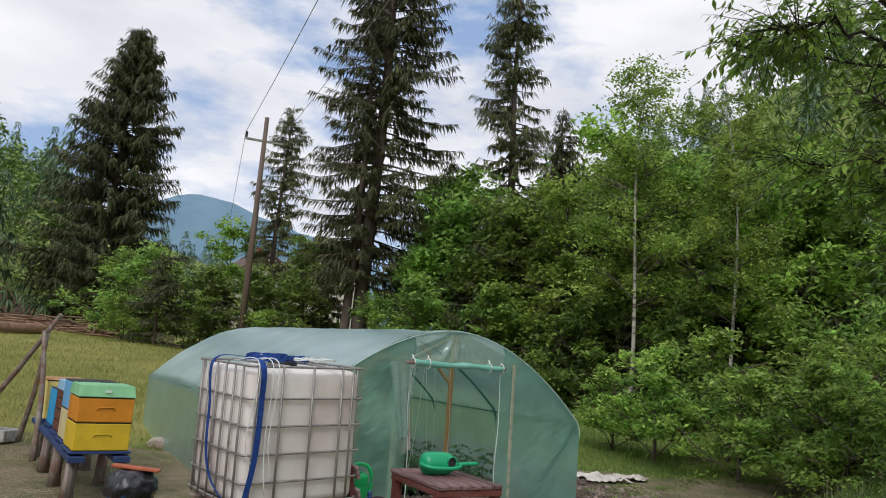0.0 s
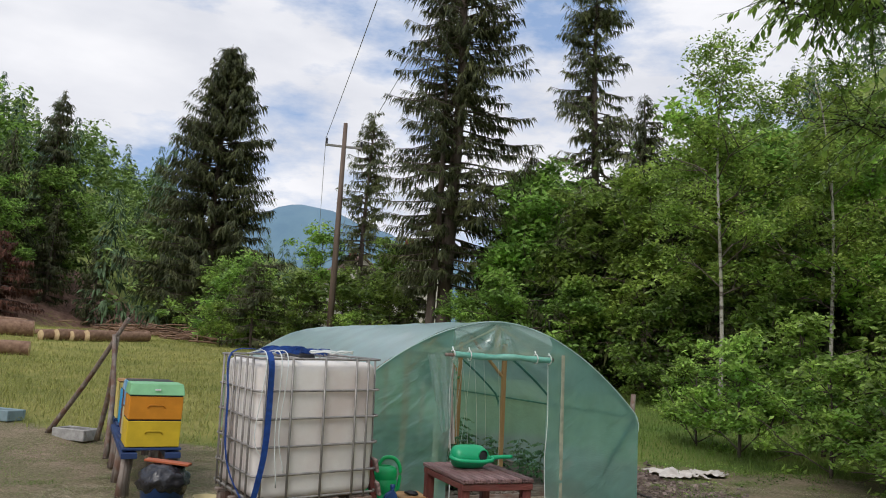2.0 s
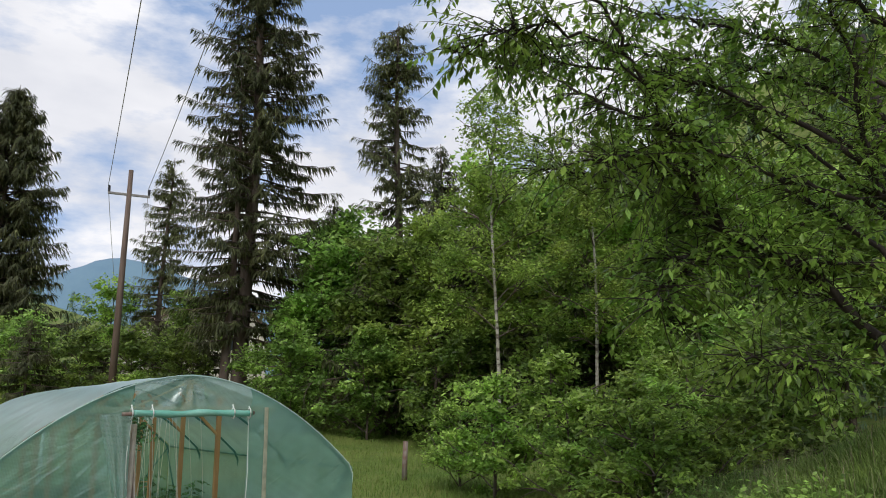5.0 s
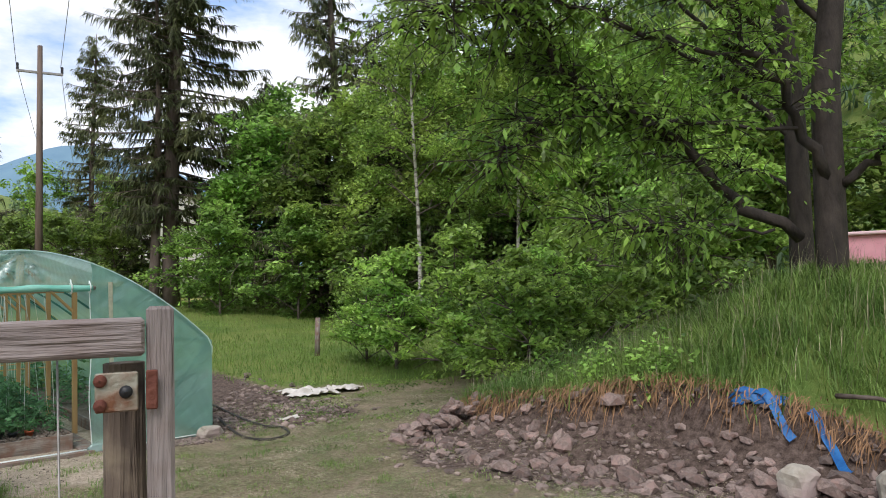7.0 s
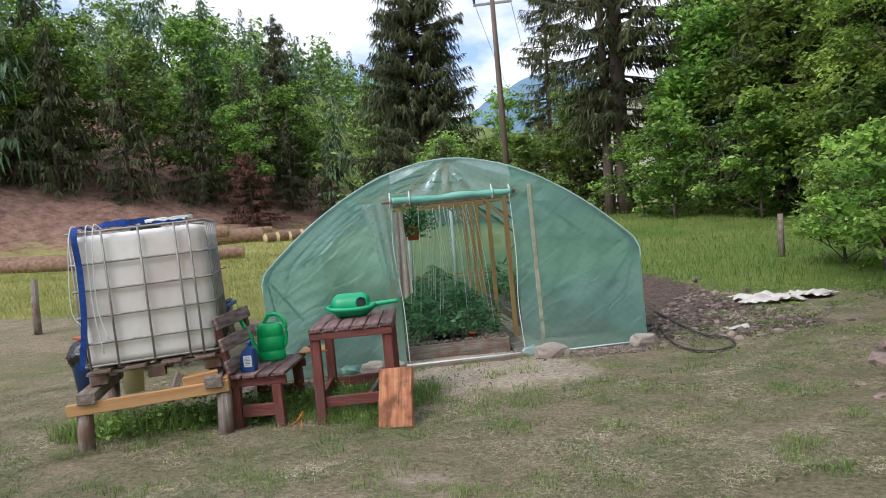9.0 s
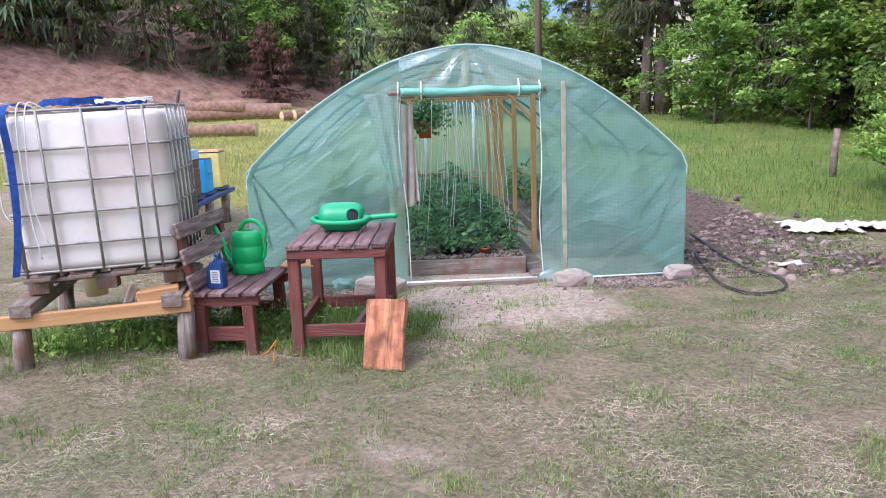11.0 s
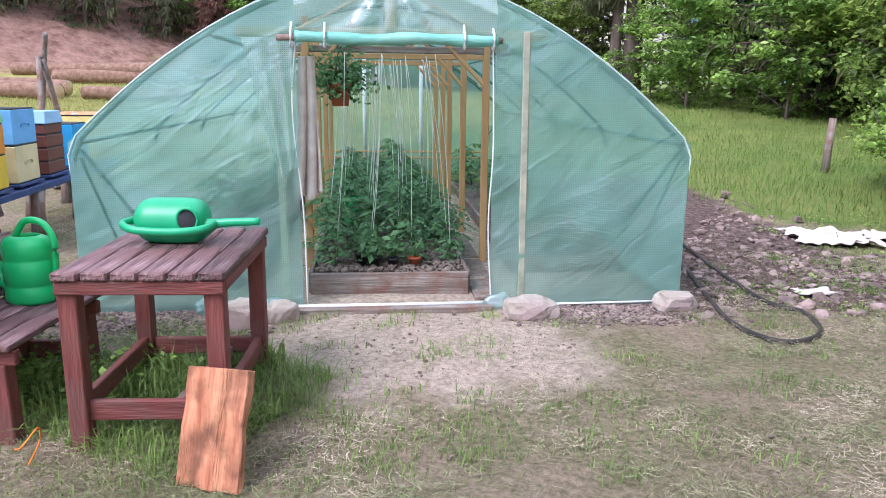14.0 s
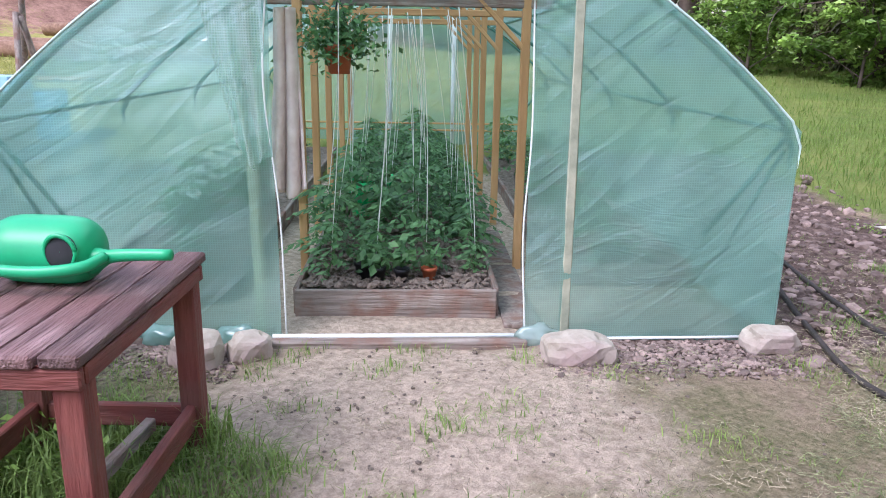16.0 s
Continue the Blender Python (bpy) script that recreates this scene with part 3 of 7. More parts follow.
def broadleaf_parts(seed, h, radius, trunk_r, leaf, n_leaf, clear=0.2, lean=0.0, clumps=60, flat=1.0, limbs_n=9, forks=3, droop=0.3):
    """Trunk with limbs, and leaves in clumps along the twigs."""
    rng = np.random.default_rng(seed)
    zs = np.linspace(0, h * 0.92, 10)
    stem = np.stack([lean * zs + 0.04 * h * np.sin(zs / h * 4 + seed) * zs / h, 0.04 * h * np.cos(zs / h * 3 + seed) * zs / h, zs], -1)
    chunks, tips = [tube_arrays(stem, trunk_r * (1 - zs / h) ** 0.9 + 0.008, 7)], [stem[-1]]
    for b in range(limbs_n):
        f = clear + (1 - clear) * (b + rng.random()) / limbs_n * 0.9
        p0 = np.array([np.interp(f * h * 0.92, zs, stem[:, q]) for q in range(3)])
        a = b * 2.4 + rng.uniform(-0.5, 0.5)
        r = radius * rng.uniform(0.6, 1.1) * (1 - 0.55 * max(0, f - 0.35) / 0.65)
        p1 = p0 + [np.cos(a) * r, np.sin(a) * r, r * rng.uniform(0.2, 0.8) * flat]
        mid = (p0 + p1) / 2 + rng.normal(0, 0.08 * r, 3) + [0, 0, 0.08 * r]
        line = smooth_line([p0, mid, p1], 6)
        chunks.append(tube_arrays(line, trunk_r * 0.4 * (1 - f * 0.6) * np.linspace(1, 0.15, 6) + 0.004, 5, cap=False))
        tips.append(p1)
        for _ in range(forks):
            u = rng.uniform(0.3, 0.9)
            q0 = line[int(u * 5)]
            q1 = q0 + rng.normal(0, 0.35 * r, 3) + (p1 - p0) * 0.2 + [0, 0, 0.1 * r]
            chunks.append(tube_arrays(smooth_line([q0, (q0 + q1) / 2 + rng.normal(0, 0.04 * r, 3), q1], 4), np.linspace(0.02, 0.005, 4), 3, cap=False))
            tips += [q1, (q0 + q1) / 2]
    tips = np.array(tips)
    centres = tips[rng.integers(0, len(tips), clumps)] + rng.normal(0, 0.13 * radius, (clumps, 3))
    pick = rng.integers(0, clumps, n_leaf)
    sizes = rng.uniform(0.07, 0.17, clumps)[pick, None] * radius
    pts = centres[pick] + rng.normal(0, 1, (n_leaf, 3)) * sizes * [1, 1, 0.5]
    pts[:, 2] = np.maximum(pts[:, 2], 0.05)
    return chunks[0], join_arrays(chunks[1:]), leaf_arrays(rng, pts, leaf, droop)


def broadleaf_tree(label, x, y, material=None, bark=None, name="broadleaf_tree", category="tree", rot=0.0, **kw):
    root = empty(name, pose(x, y, float(land(x, y)) - 0.05, rz=rot), label, category)
    stem, wood, leaves = broadleaf_parts(**kw)
    place("trunk", grid_mesh("trunk", *stem), bark or BARK, root)
    place("branch_system", grid_mesh("branch_system", *wood), BARK, root)
    place("crown", grid_mesh("crown", *leaves, smooth=False), material or LEAF, root)
    return root


def again(ob, x, y, turn, size=1.0, label=""):
    c = copy_thing(ob, pose(x, y, float(land(x, y)) - 0.08, rz=turn))
    c.scale = (size, size, size)
    return tagged(c, label)


# ---- trees by hand ----
spruce_tree("tall dark spruce with drooping sprays at the meadow edge", -24.8, 56.8, 26.0, seed=1, radius=6.9, bare=0.02, whorl=0.48, spray=1.0, n_limb=12, power=0.66, droop=0.2)
spruce_tree("slim spruce far across the meadow", -38.0, 55.0, 21.3, seed=2, radius=3.2, bare=0.1, whorl=0.55, spray=0.8)
spruce_tree("tall sparse spruce beside the power line", -8.9, 41.5, 15.3, SPRUCE_LIGHT, seed=3, radius=2.5, bare=0.12, whorl=0.42, spray=0.55, thin=0.65, droop=0.22, power=0.5, n_limb=9)
spruce_tree("very tall spruce with a bare lower trunk", -2.9, 31.3, 25.5, seed=4, radius=3.5, bare=0.14, whorl=0.36, spray=0.62, thin=0.62, n_limb=12, droop=0.22, power=0.42)
spruce_tree("thin spruce stem standing close beside a taller one", -3.5, 31.0, 15.5, seed=5, radius=1.6, bare=0.3, whorl=0.5, spray=0.5, thin=0.7)
spruce_tree("tall thinly needled spruce with pale cones", 3.6, 37.5, 22.0, SPRUCE_LIGHT, seed=6, radius=3.3, bare=0.12, whorl=0.4, spray=0.6, thin=0.6, droop=0.25, n_limb=10, power=0.42)
spruce_tree("dark bushy spruce inside the wood", 5.6, 33.0, 13.3, seed=7, radius=2.8, bare=0.03, whorl=0.42, spray=0.6, n_limb=8)
spruce_tree("dark spruce rising behind the broadleaf trees", 0.6, 35.5, 11.5, seed=9, radius=2.9, bare=0.03, whorl=0.42, spray=0.65, n_limb=8)
spruce_tree("browned reddish conifer at the foot of the hill", -34.5, 46.0, 8.0, SPRUCE_RED, seed=8, radius=2.6, bare=0.05, whorl=0.4, spray=0.6, power=0.5)
wood_tree = broadleaf_tree("young broadleaf tree with bright spring leaves", 3.0, 29.0, LEAF, seed=11, h=8.5, radius=2.6, trunk_r=0.10, leaf=0.27, n_leaf=8000, clear=0.08, clumps=110, limbs_n=13)
wood_tree_b = broadleaf_tree("slender broadleaf tree in the wood edge", 7.2, 25.5, LEAF_BRIGHT, seed=12, h=9.0, radius=2.2, trunk_r=0.09, leaf=0.24, n_leaf=8000, clear=0.12, clumps=110, limbs_n=13)
shrub = broadleaf_tree("leafy green shrub at the wood edge", -0.5, 27.5, LEAF, name="shrub", category="shrub", seed=13, h=3.4, radius=1.7, trunk_r=0.04, leaf=0.19, n_leaf=4600, clear=0.0, clumps=80, limbs_n=11)
shrub_b = broadleaf_tree("bright green hazel shrub beside the rubble", 4.6, 15.0, LEAF_BRIGHT, name="shrub", category="shrub", seed=14, h=2.1, radius=1.0, trunk_r=0.03, leaf=0.12, n_leaf=4500, clear=0.0, clumps=70, limbs_n=11)
# (x, y, turn, size)
for x, y, r, s in ((0.4, 31, 40, 1.0), (6.0, 30, 100, 1.15), (9.0, 27, 190, 1.2), (12.5, 25, 250, 1.15), (16, 23, 300, 1.2), (10.5, 32, 20, 1.4), (15, 30, 80, 1.5), (20, 27, 140, 1.4), (1.5, 34, 200, 1.2), (-6, 36, 60, 0.8), (20, 19, 10, 1.1), (24, 22, 70, 1.3)):
    again(wood_tree, x, y, r, s)
for x, y, r, s in ((4.6, 26.5, 50, 0.9), (10.6, 23, 120, 1.0), (13.2, 20.8, 210, 1.0), (21.5, 17, 280, 1.0), (13, 28, 330, 1.3), (8.5, 35, 30, 1.5), (-11, 40, 77, 0.8), (18, 24, 160, 1.25)):
    again(wood_tree_b, x, y, r, s)
for x, y, r, s in ((2.2, 27.0, 20, 1.0), (5.0, 24.5, 80, 1.0), (7.6, 22.5, 150, 1.05), (10.2, 20.0, 210, 1.0), (-2.0, 30.0, 260, 0.8), (-5.5, 33.0, 310, 1.0), (-8.2, 35, 15, 1.1), (-11, 36.5, 70, 1.1), (-13.8, 38.5, 120, 1.1), (-17, 44, 160, 1.5), (-20.5, 50, 230, 1.5), (11.0, 18.2, 35, 1.0), (6.9, 26, 270, 1.2), (3.6, 30, 310, 1.2), (10.6, 15.2, 140, 1.0), (-1.0, 33, 10, 1.4)):
    again(shrub, x, y, r, s)
for x, y, r, s in ((5.6, 13.4, 50, 0.9), (6.5, 12.4, 130, 1.0), (7.4, 13.2, 200, 1.15), (8.4, 14.6, 260, 1.2), (6.3, 15.6, 300, 1.2), (-14.5, 36.0, 330, 1.0), (-6.6, 30.5, 20, 0.9), (4.1, 16.2, 220, 0.8), (9.6, 16.4, 90, 1.3), (6.1, 11.6, 25, 0.85), (6.1, 10.9, 145, 0.8), (6.6, 12.0, 235, 1.0)):
    again(shrub_b, x, y, r, s)
birch = broadleaf_tree("slim birch with a white trunk and fine leaves", 5.75, 21.2, LEAF_BRIGHT, BARK_BIRCH, "birch_tree", seed=15, h=11.5, radius=1.9, lean=0.03, trunk_r=0.06, leaf=0.12, n_leaf=13000, clear=0.3, clumps=140, limbs_n=20)
again(birch, 8.5, 21.0, 100, 0.95)
small_spruce = spruce_tree("young spruce among the shrubs at the meadow edge", -13.0, 36.0, 5.5, seed=16, radius=2.0, bare=0.02, whorl=0.3, spray=0.45)
for x, y, s in ((-4.6, 34, 1.0), (8.2, 28.0, 1.3), (10.2, 36, 2.0), (-7.3, 37.5, 0.9), (11.8, 22.5, 1.2), (2.6, 30.2, 1.7), (9.4, 24.6, 1.5), (6.4, 28.2, 1.9), (13.4, 24.0, 1.6), (7.3, 24.2, 1.0), (-10.0, 37.0, 0.8)):
    again(small_spruce, x, y, s * 70, s)


# ---- far woods on the hills: too many to count ----
def woods(name, label, template, spots, material, seed):
    rng = np.random.default_rng(seed)
    tv, tf = template
    vs, fs = [], []
    for i, (x, y, s) in enumerate(spots):
        a = rng.uniform(0, 6.28)
        c, q = math.cos(a), math.sin(a)
        v = tv * [s, s, s * rng.uniform(0.9, 1.2)]
        vs.append(np.stack([v[:, 0] * c - v[:, 1] * q + x, v[:, 0] * q + v[:, 1] * c + y, v[:, 2] + float(land(x, y)) - 0.3], -1))
        fs.append(tf + i * len(tv))
    return tagged(place(name, grid_mesh(name, np.vstack(vs), np.vstack(fs), smooth=False), material), label, "woodland", kind="stuff")


def scatter(seed, n, test, size):
    rng, out = np.random.default_rng(seed), []
    while len(out) < n:
        az, d = radians(rng.uniform(-62, 75)), rng.uniform(40, 190) 
        x, y = -math.sin(az) * d + 2, math.cos(az) * d
        if test(x, y, math.degrees(az), d):
            out.append((x, y, size * rng.uniform(0.6, 1.25)))
    return out


def left_hill(x, y, az, d):
    s = -0.85 * x + 0.2 * y - 36
    return az > 28 and (s > 7.5 or (s > -1 and az < 41 and d > 62) or (d > 80 and az < 45))


def right_hill(x, y, az, d):
    return az < 6 and 0.9 * x + 0.3 * min(y, 140) - 36 > -8


conifer = spruce_parts(31, 12.0, 2.5, 0.04, 0.8, 1.0, 0.3, 1.3, 0.85, n_limb=6, dens=9)[1]
round_tree = broadleaf_parts(32, 10.0, 3.1, 0.1, 0.55, 760, 0.1, clumps=75, limbs_n=12)[2]
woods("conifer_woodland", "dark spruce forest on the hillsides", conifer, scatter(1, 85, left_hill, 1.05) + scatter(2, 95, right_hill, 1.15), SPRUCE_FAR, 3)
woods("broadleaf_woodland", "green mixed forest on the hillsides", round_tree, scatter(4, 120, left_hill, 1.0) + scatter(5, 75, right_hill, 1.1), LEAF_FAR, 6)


def valley(x, y, az, d):
    return 8 < az < 36 and d > 85


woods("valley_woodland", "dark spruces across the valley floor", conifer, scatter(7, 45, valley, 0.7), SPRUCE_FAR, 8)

# single trees along the foot of the slope
slope_spruce = spruce_tree("dark spruce with low branches at the foot of the slope", -40.5, 40.0, 15.5, seed=51, radius=3.0, bare=0.03, whorl=0.5, spray=0.9, n_limb=7, power=0.8, dens=16)
for x, y, s in ((-43.5, 36.5, 1.15), (-38.8, 45.0, 0.95), (-46.0, 33.5, 1.0), (-37.8, 49.5, 1.1), (-35.5, 52.0, 0.75), (-32.5, 53.5, 0.7), (-54.5, 32.0, 1.5), (-51.0, 41.0, 1.4)):
    again(slope_spruce, x, y, s * 211, s)
slope_tree = broadleaf_tree("light green broadleaf tree on the wooded slope", -41.8, 43.5, LEAF, seed=52, h=11.5, radius=3.0, trunk_r=0.12, leaf=0.34, n_leaf=7000, clear=0.15, clumps=120, limbs_n=15)
for x, y, s in ((-37.0, 47.5, 0.75), (-45.2, 39.0, 1.1), (-48.5, 34.0, 1.1), (-36.6, 54.0, 0.9), (-42.5, 49.5, 1.25), (-52.0, 34.5, 1.3), (-53.5, 29.0, 1.6), (-56.5, 35.0, 1.8)):
    again(slope_tree, x, y, s * 97, s)
again(wood_tree_b, -46.5, 36.2, 40, 1.2, "slim yellow-green tree leaning over bare soil")

# distant mountain, its haze painted into the blue-grey colour
MOUNTAIN = mat("haze_painted_wooded_mountain", (0.13, 0.22, 0.30), (0.16, 0.26, 0.33), 0.01, 1.0, bump=0)
mx = np.linspace(-1700, 900, 90)
prof = 330 * np.exp(-((mx + 680) / 300) ** 2) + 170 * np.exp(-((mx + 1150) / 300) ** 2) + 190 * np.exp(-((mx + 250) / 260) ** 2) + 60
rows_y = np.linspace(0, 1, 12)
mv = np.stack([np.repeat(mx, 12), np.tile(1800 + 300 * rows_y, 90), (prof[:, None] * np.sin(rows_y * np.pi / 2) ** 0.8 + 6 * wobble(mx[:, None], 400 * rows_y[None], 0.03)).ravel() - 5], -1)
ai, aj = np.meshgrid(np.arange(89), np.arange(11), indexing="ij")
tagged(place("backdrop", grid_mesh("backdrop", mv, np.stack([ai * 12 + aj, (ai + 1) * 12 + aj, (ai + 1) * 12 + aj + 1, ai * 12 + aj + 1], -1).reshape(-1, 4)), MOUNTAIN), "wooded mountain with blue haze put in its colour", "mountain", kind="structure")

# ---- polytunnel ----
GH_Z, GH_W, GH_EAVE, GH_TOP, GH_LEN = -0.37, 1.965, 0.71, 1.75, 7.0
gh_m = Matrix((( GH_X[0], GH_Y[0], 0, GH_C[0]), (GH_X[1], GH_Y[1], 0, GH_C[1]), (0, 0, 1, 0), (0, 0, 0, 1)))
tunnel = empty("polytunnel", gh_m, "green reinforced-film polytunnel with a rolled-up door", "greenhouse")


def roof_z(x):
    """Height of the hoop over x."""
    return GH_EAVE + (GH_TOP - GH_EAVE) * (1 - np.clip(np.abs(x) / GH_W, 0, 1) ** 1.9)


def hoop(s):
    """Outline of the tunnel, s from -1 (ground) over the top (0) to 1."""
    a = np.abs(s)
    x = GH_W * np.clip(a / 0.6, 0, 1)
    z = np.where(a > 0.6, GH_EAVE + (GH_Z - GH_EAVE) * (a - 0.6) / 0.4, roof_z(x))
    return np.sign(s) * x, z


def roof_sheet():
    s, y = np.linspace(-1, 1, 61), np.linspace(0, GH_LEN, 71)
    S, Y = np.meshgrid(s, y, indexing="ij")
    x, z = hoop(S)
    sag = 0.03 * np.abs(np.sin(Y / 1.75 * np.pi)) * step(0.1, 0.5, np.abs(S)) + 0.012 * wobble(x * 2 + Y, Y, 2.5, 4)
    flat = step(0.55, 0.62, np.abs(S))
    x, z = x + np.sign(S) * (0.008 - sag * flat), z + 0.008 - sag * (1 - flat)
    i, j = np.meshgrid(np.arange(60), np.arange(70), indexing="ij")
    f = np.stack([i * 71 + j, i * 71 + j + 1, (i + 1) * 71 + j + 1, (i + 1) * 71 + j], -1).reshape(-1, 4)
    return grid_mesh("roof_sheet", np.stack([x, Y, z], -1).reshape(-1, 3), f, np.stack([S * 3.2, Y], -1).reshape(-1, 2))


def wall_sheet(name, x0, x1, z0, y, seed, amp=0.012, fan=0.0):
    """Upright sheet between x0 and x1, from z0 up to the hoop, with slack folds."""
    n, m = max(8, int((x1 - x0) / 0.03)), 60
    X, T = np.meshgrid(np.linspace(x0, x1, n), np.linspace(0, 1, m), indexing="ij")
    Z = z0 + (roof_z(X) - z0) * T
    slack = np.sin(T * np.pi) ** 0.5
    Y = y + slack * (amp * wobble(X + 0.5 * Z, Z - 0.3 * X, 2.2, seed) + 0.5 * amp * np.abs(wobble(X * 1.4 - Z, X + Z * 0.6, 5.0, seed + 2)))
    if fan:
        turn = np.arctan2(X, GH_TOP + 0.02 - Z)
        Y = Y - fan * slack * (1 - np.abs(np.sin(turn * 5.5 + 0.6 * np.sin(turn * 3)))) * np.clip(np.hypot(X, GH_TOP - Z) * 4, 0, 1)
    i, j = np.meshgrid(np.arange(n - 1), np.arange(m - 1), indexing="ij")
    f = np.stack([i * m + j, (i + 1) * m + j, (i + 1) * m + j + 1, i * m + j + 1], -1).reshape(-1, 4)
    return grid_mesh(name, np.stack([X, Y, Z], -1).reshape(-1, 3), f, np.stack([X, Z], -1).reshape(-1, 2))


DOOR_L, DOOR_R, BAR_Z = -0.58, 0.65, 1.36
for nm, data, m, lb in (("roof_sheet", roof_sheet(), FILM_ROOF, "green roof film, paled in colour for reflected sky"),
                        ("front_panel", wall_sheet("front_panel", -GH_W, DOOR_L, GH_Z, -0.01, 1, 0.035), FILM, "slack green front film"),
                        ("front_panel", wall_sheet("front_panel", DOOR_R, GH_W, GH_Z, -0.01, 2, 0.024), FILM, "slack green front film"),
                        ("gable_sheet", wall_sheet("gable_sheet", DOOR_L, DOOR_R, BAR_Z + 0.03, -0.01, 3, 0.02, 0.07), FILM_CLEAR, "clearer film over the doorway"),
                        ("back_panel", wall_sheet("back_panel", -GH_W, GH_W, GH_Z, GH_LEN, 4, 0.02), FILM, "green back film")):
    place(nm, data, m, tunnel, lb)


hs = np.linspace(-1, 1, 49)
hoop_x, hoop_z = hoop(hs)
WHITE_PIPE = mat("white_plastic_edge", (0.66, 0.70, 0.68), (0.75, 0.78, 0.76), 8, 0.5, bump=0.05)
HEM = mat("pale_green_hem", (0.42, 0.58, 0.54), (0.54, 0.68, 0.64), 8, 0.5, bump=0.05)
TEAL_PIPE = mat("green_painted_pipe", (0.05, 0.17, 0.14), (0.08, 0.23, 0.19), 8, 0.5, bump=0.05)
for k in range(5):
    y = 0.03 + k * (GH_LEN - 0.06) / 4
    tube("hoop", np.stack([hoop_x * 0.992, np.full(49, y), hoop_z - 0.012], -1), 0.016, TEAL_PIPE, tunnel, "green steel hoop", 6)
tube("front_edge", np.stack([hoop_x * 1.003, np.full(49, -0.012), hoop_z + 0.004], -1), 0.006, HEM, tunnel, "pale film hem along the front hoop", 6)
for x in (-1.93, -1.1, 0.0, 1.1, 1.93):
    tube("purlin", [(x, 0.02, float(roof_z(x)) - 0.03), (x, GH_LEN - 0.02, float(roof_z(x)) - 0.03)], 0.013, TEAL_PIPE, tunnel, "green steel purlin", 6)
for x in (-1.95, 1.95):
    for y in (0.05, GH_LEN - 0.05):
        q = 1 if y < 1 else -1
        tube("corner_brace", [(x * 0.985, y, 0.68), (x * 0.8, y, 0.18)], 0.013, TEAL_PIPE, tunnel, sides=6)
        tube("corner_brace", [(x * 0.985, y, 0.62), (x * 0.985, y + 0.6 * q, -0.1)], 0.013, TEAL_PIPE, tunnel, sides=6)
# door frame and timber
PALE_POST = mat("old_pale_battens", (0.50, 0.45, 0.30), (0.66, 0.60, 0.43), 8, 0.75, bump=0.2, stretch=(1, 1, 0.1))
# Weathered wood; its green cast paints in the look of a post behind film.
TINTED_POST = mat("film_tinted_weathered_wood", (0.24, 0.27, 0.20), (0.40, 0.40, 0.30), 9, 0.8, bump=0.2)
beam("door_post", (-0.69, 0.07, GH_Z), (-0.705, 0.07, 1.42), 0.075, 0.045, PALE_POST, tunnel, "pale wooden door post")
beam("door_post", (0.865, 0.006, GH_Z), (0.85, 0.006, 1.42), 0.055, 0.045, TINTED_POST, tunnel, "weathered wooden post, green film tint put in its colour")
beam("lintel", (-0.95, 0.075, 1.40), (1.0, 0.075, 1.40), 0.04, 0.06, PALE_POST, tunnel)
beam("ridge_batten", (0.0, 0.05, 1.42), (0.0, 0.05, 1.72), 0.07, 0.03, PALE_POST, tunnel)
for x in (-1.2, 1.2):
    beam("gable_batten", (0.0, 0.04, 1.70), (x * 0.5, 0.04, 1.40), 0.03, 0.02, PALE_POST, tunnel)
tube("door_edge", smooth_line([(DOOR_L, -0.02, BAR_Z), (DOOR_L - 0.03, -0.03, 0.9), (DOOR_L + 0.02, -0.025, 0.3), (DOOR_L + 0.03, -0.03, GH_Z + 0.03)], 20), 0.0045, WHITE_PIPE, tunnel, "white hem of the door opening")
tube("door_edge", smooth_line([(DOOR_R - 0.015, -0.02, BAR_Z), (DOOR_R, -0.03, 0.7), (DOOR_R - 0.02, -0.025, 0.2), (DOOR_R + 0.01, -0.03, GH_Z + 0.03)], 20), 0.0045, WHITE_PIPE, tunnel, "white hem of the door opening")
tube("door_pole", [(-0.69, -0.05, BAR_Z), (0.69, -0.05, BAR_Z)], 0.019, OLD_WOOD, tunnel, "brown wooden pole of the rolled door", 8)
rx = np.linspace(-0.58, 0.66, 40)
tube("rolled_door", np.stack([rx, np.full(40, -0.05), BAR_Z + 0.006 * np.sin(rx * 9)], -1), 0.035 + 0.004 * np.sin(rx * 17), mat("rolled_green_film", (0.12, 0.40, 0.32), (0.28, 0.57, 0.48), 9, 0.4, bump=0.4, stretch=(0.3, 1, 1)), tunnel, "door film rolled up on a pole", 12)
for x in (-0.6, -0.4, 0.45, 0.63):
    tube("tie", [(x, -0.05 + 0.055 * math.sin(a), BAR_Z + 0.055 * math.cos(a)) for a in np.linspace(0, 6.2, 10)] + [(x, -0.03, BAR_Z + 0.09)], 0.008, WHITE_PIPE, tunnel, "white tie", 5)
tube("bottom_rail", [(-0.62, -0.03, GH_Z + 0.035), (0.70, -0.03, GH_Z + 0.04)], 0.013, WHITE_PIPE, tunnel, "white pipe across the threshold")
beam("threshold", (-0.62, -0.10, GH_Z + 0.012), (0.66, -0.10, GH_Z + 0.016), 0.07, 0.06, OLD_WOOD, tunnel, "grey weathered threshold plank")
tube("film_hem", [(0.7, -0.025, GH_Z + 0.02), (1.4, -0.02, GH_Z + 0.025), (1.95, -0.015, GH_Z + 0.03)], 0.008, WHITE_PIPE, tunnel)
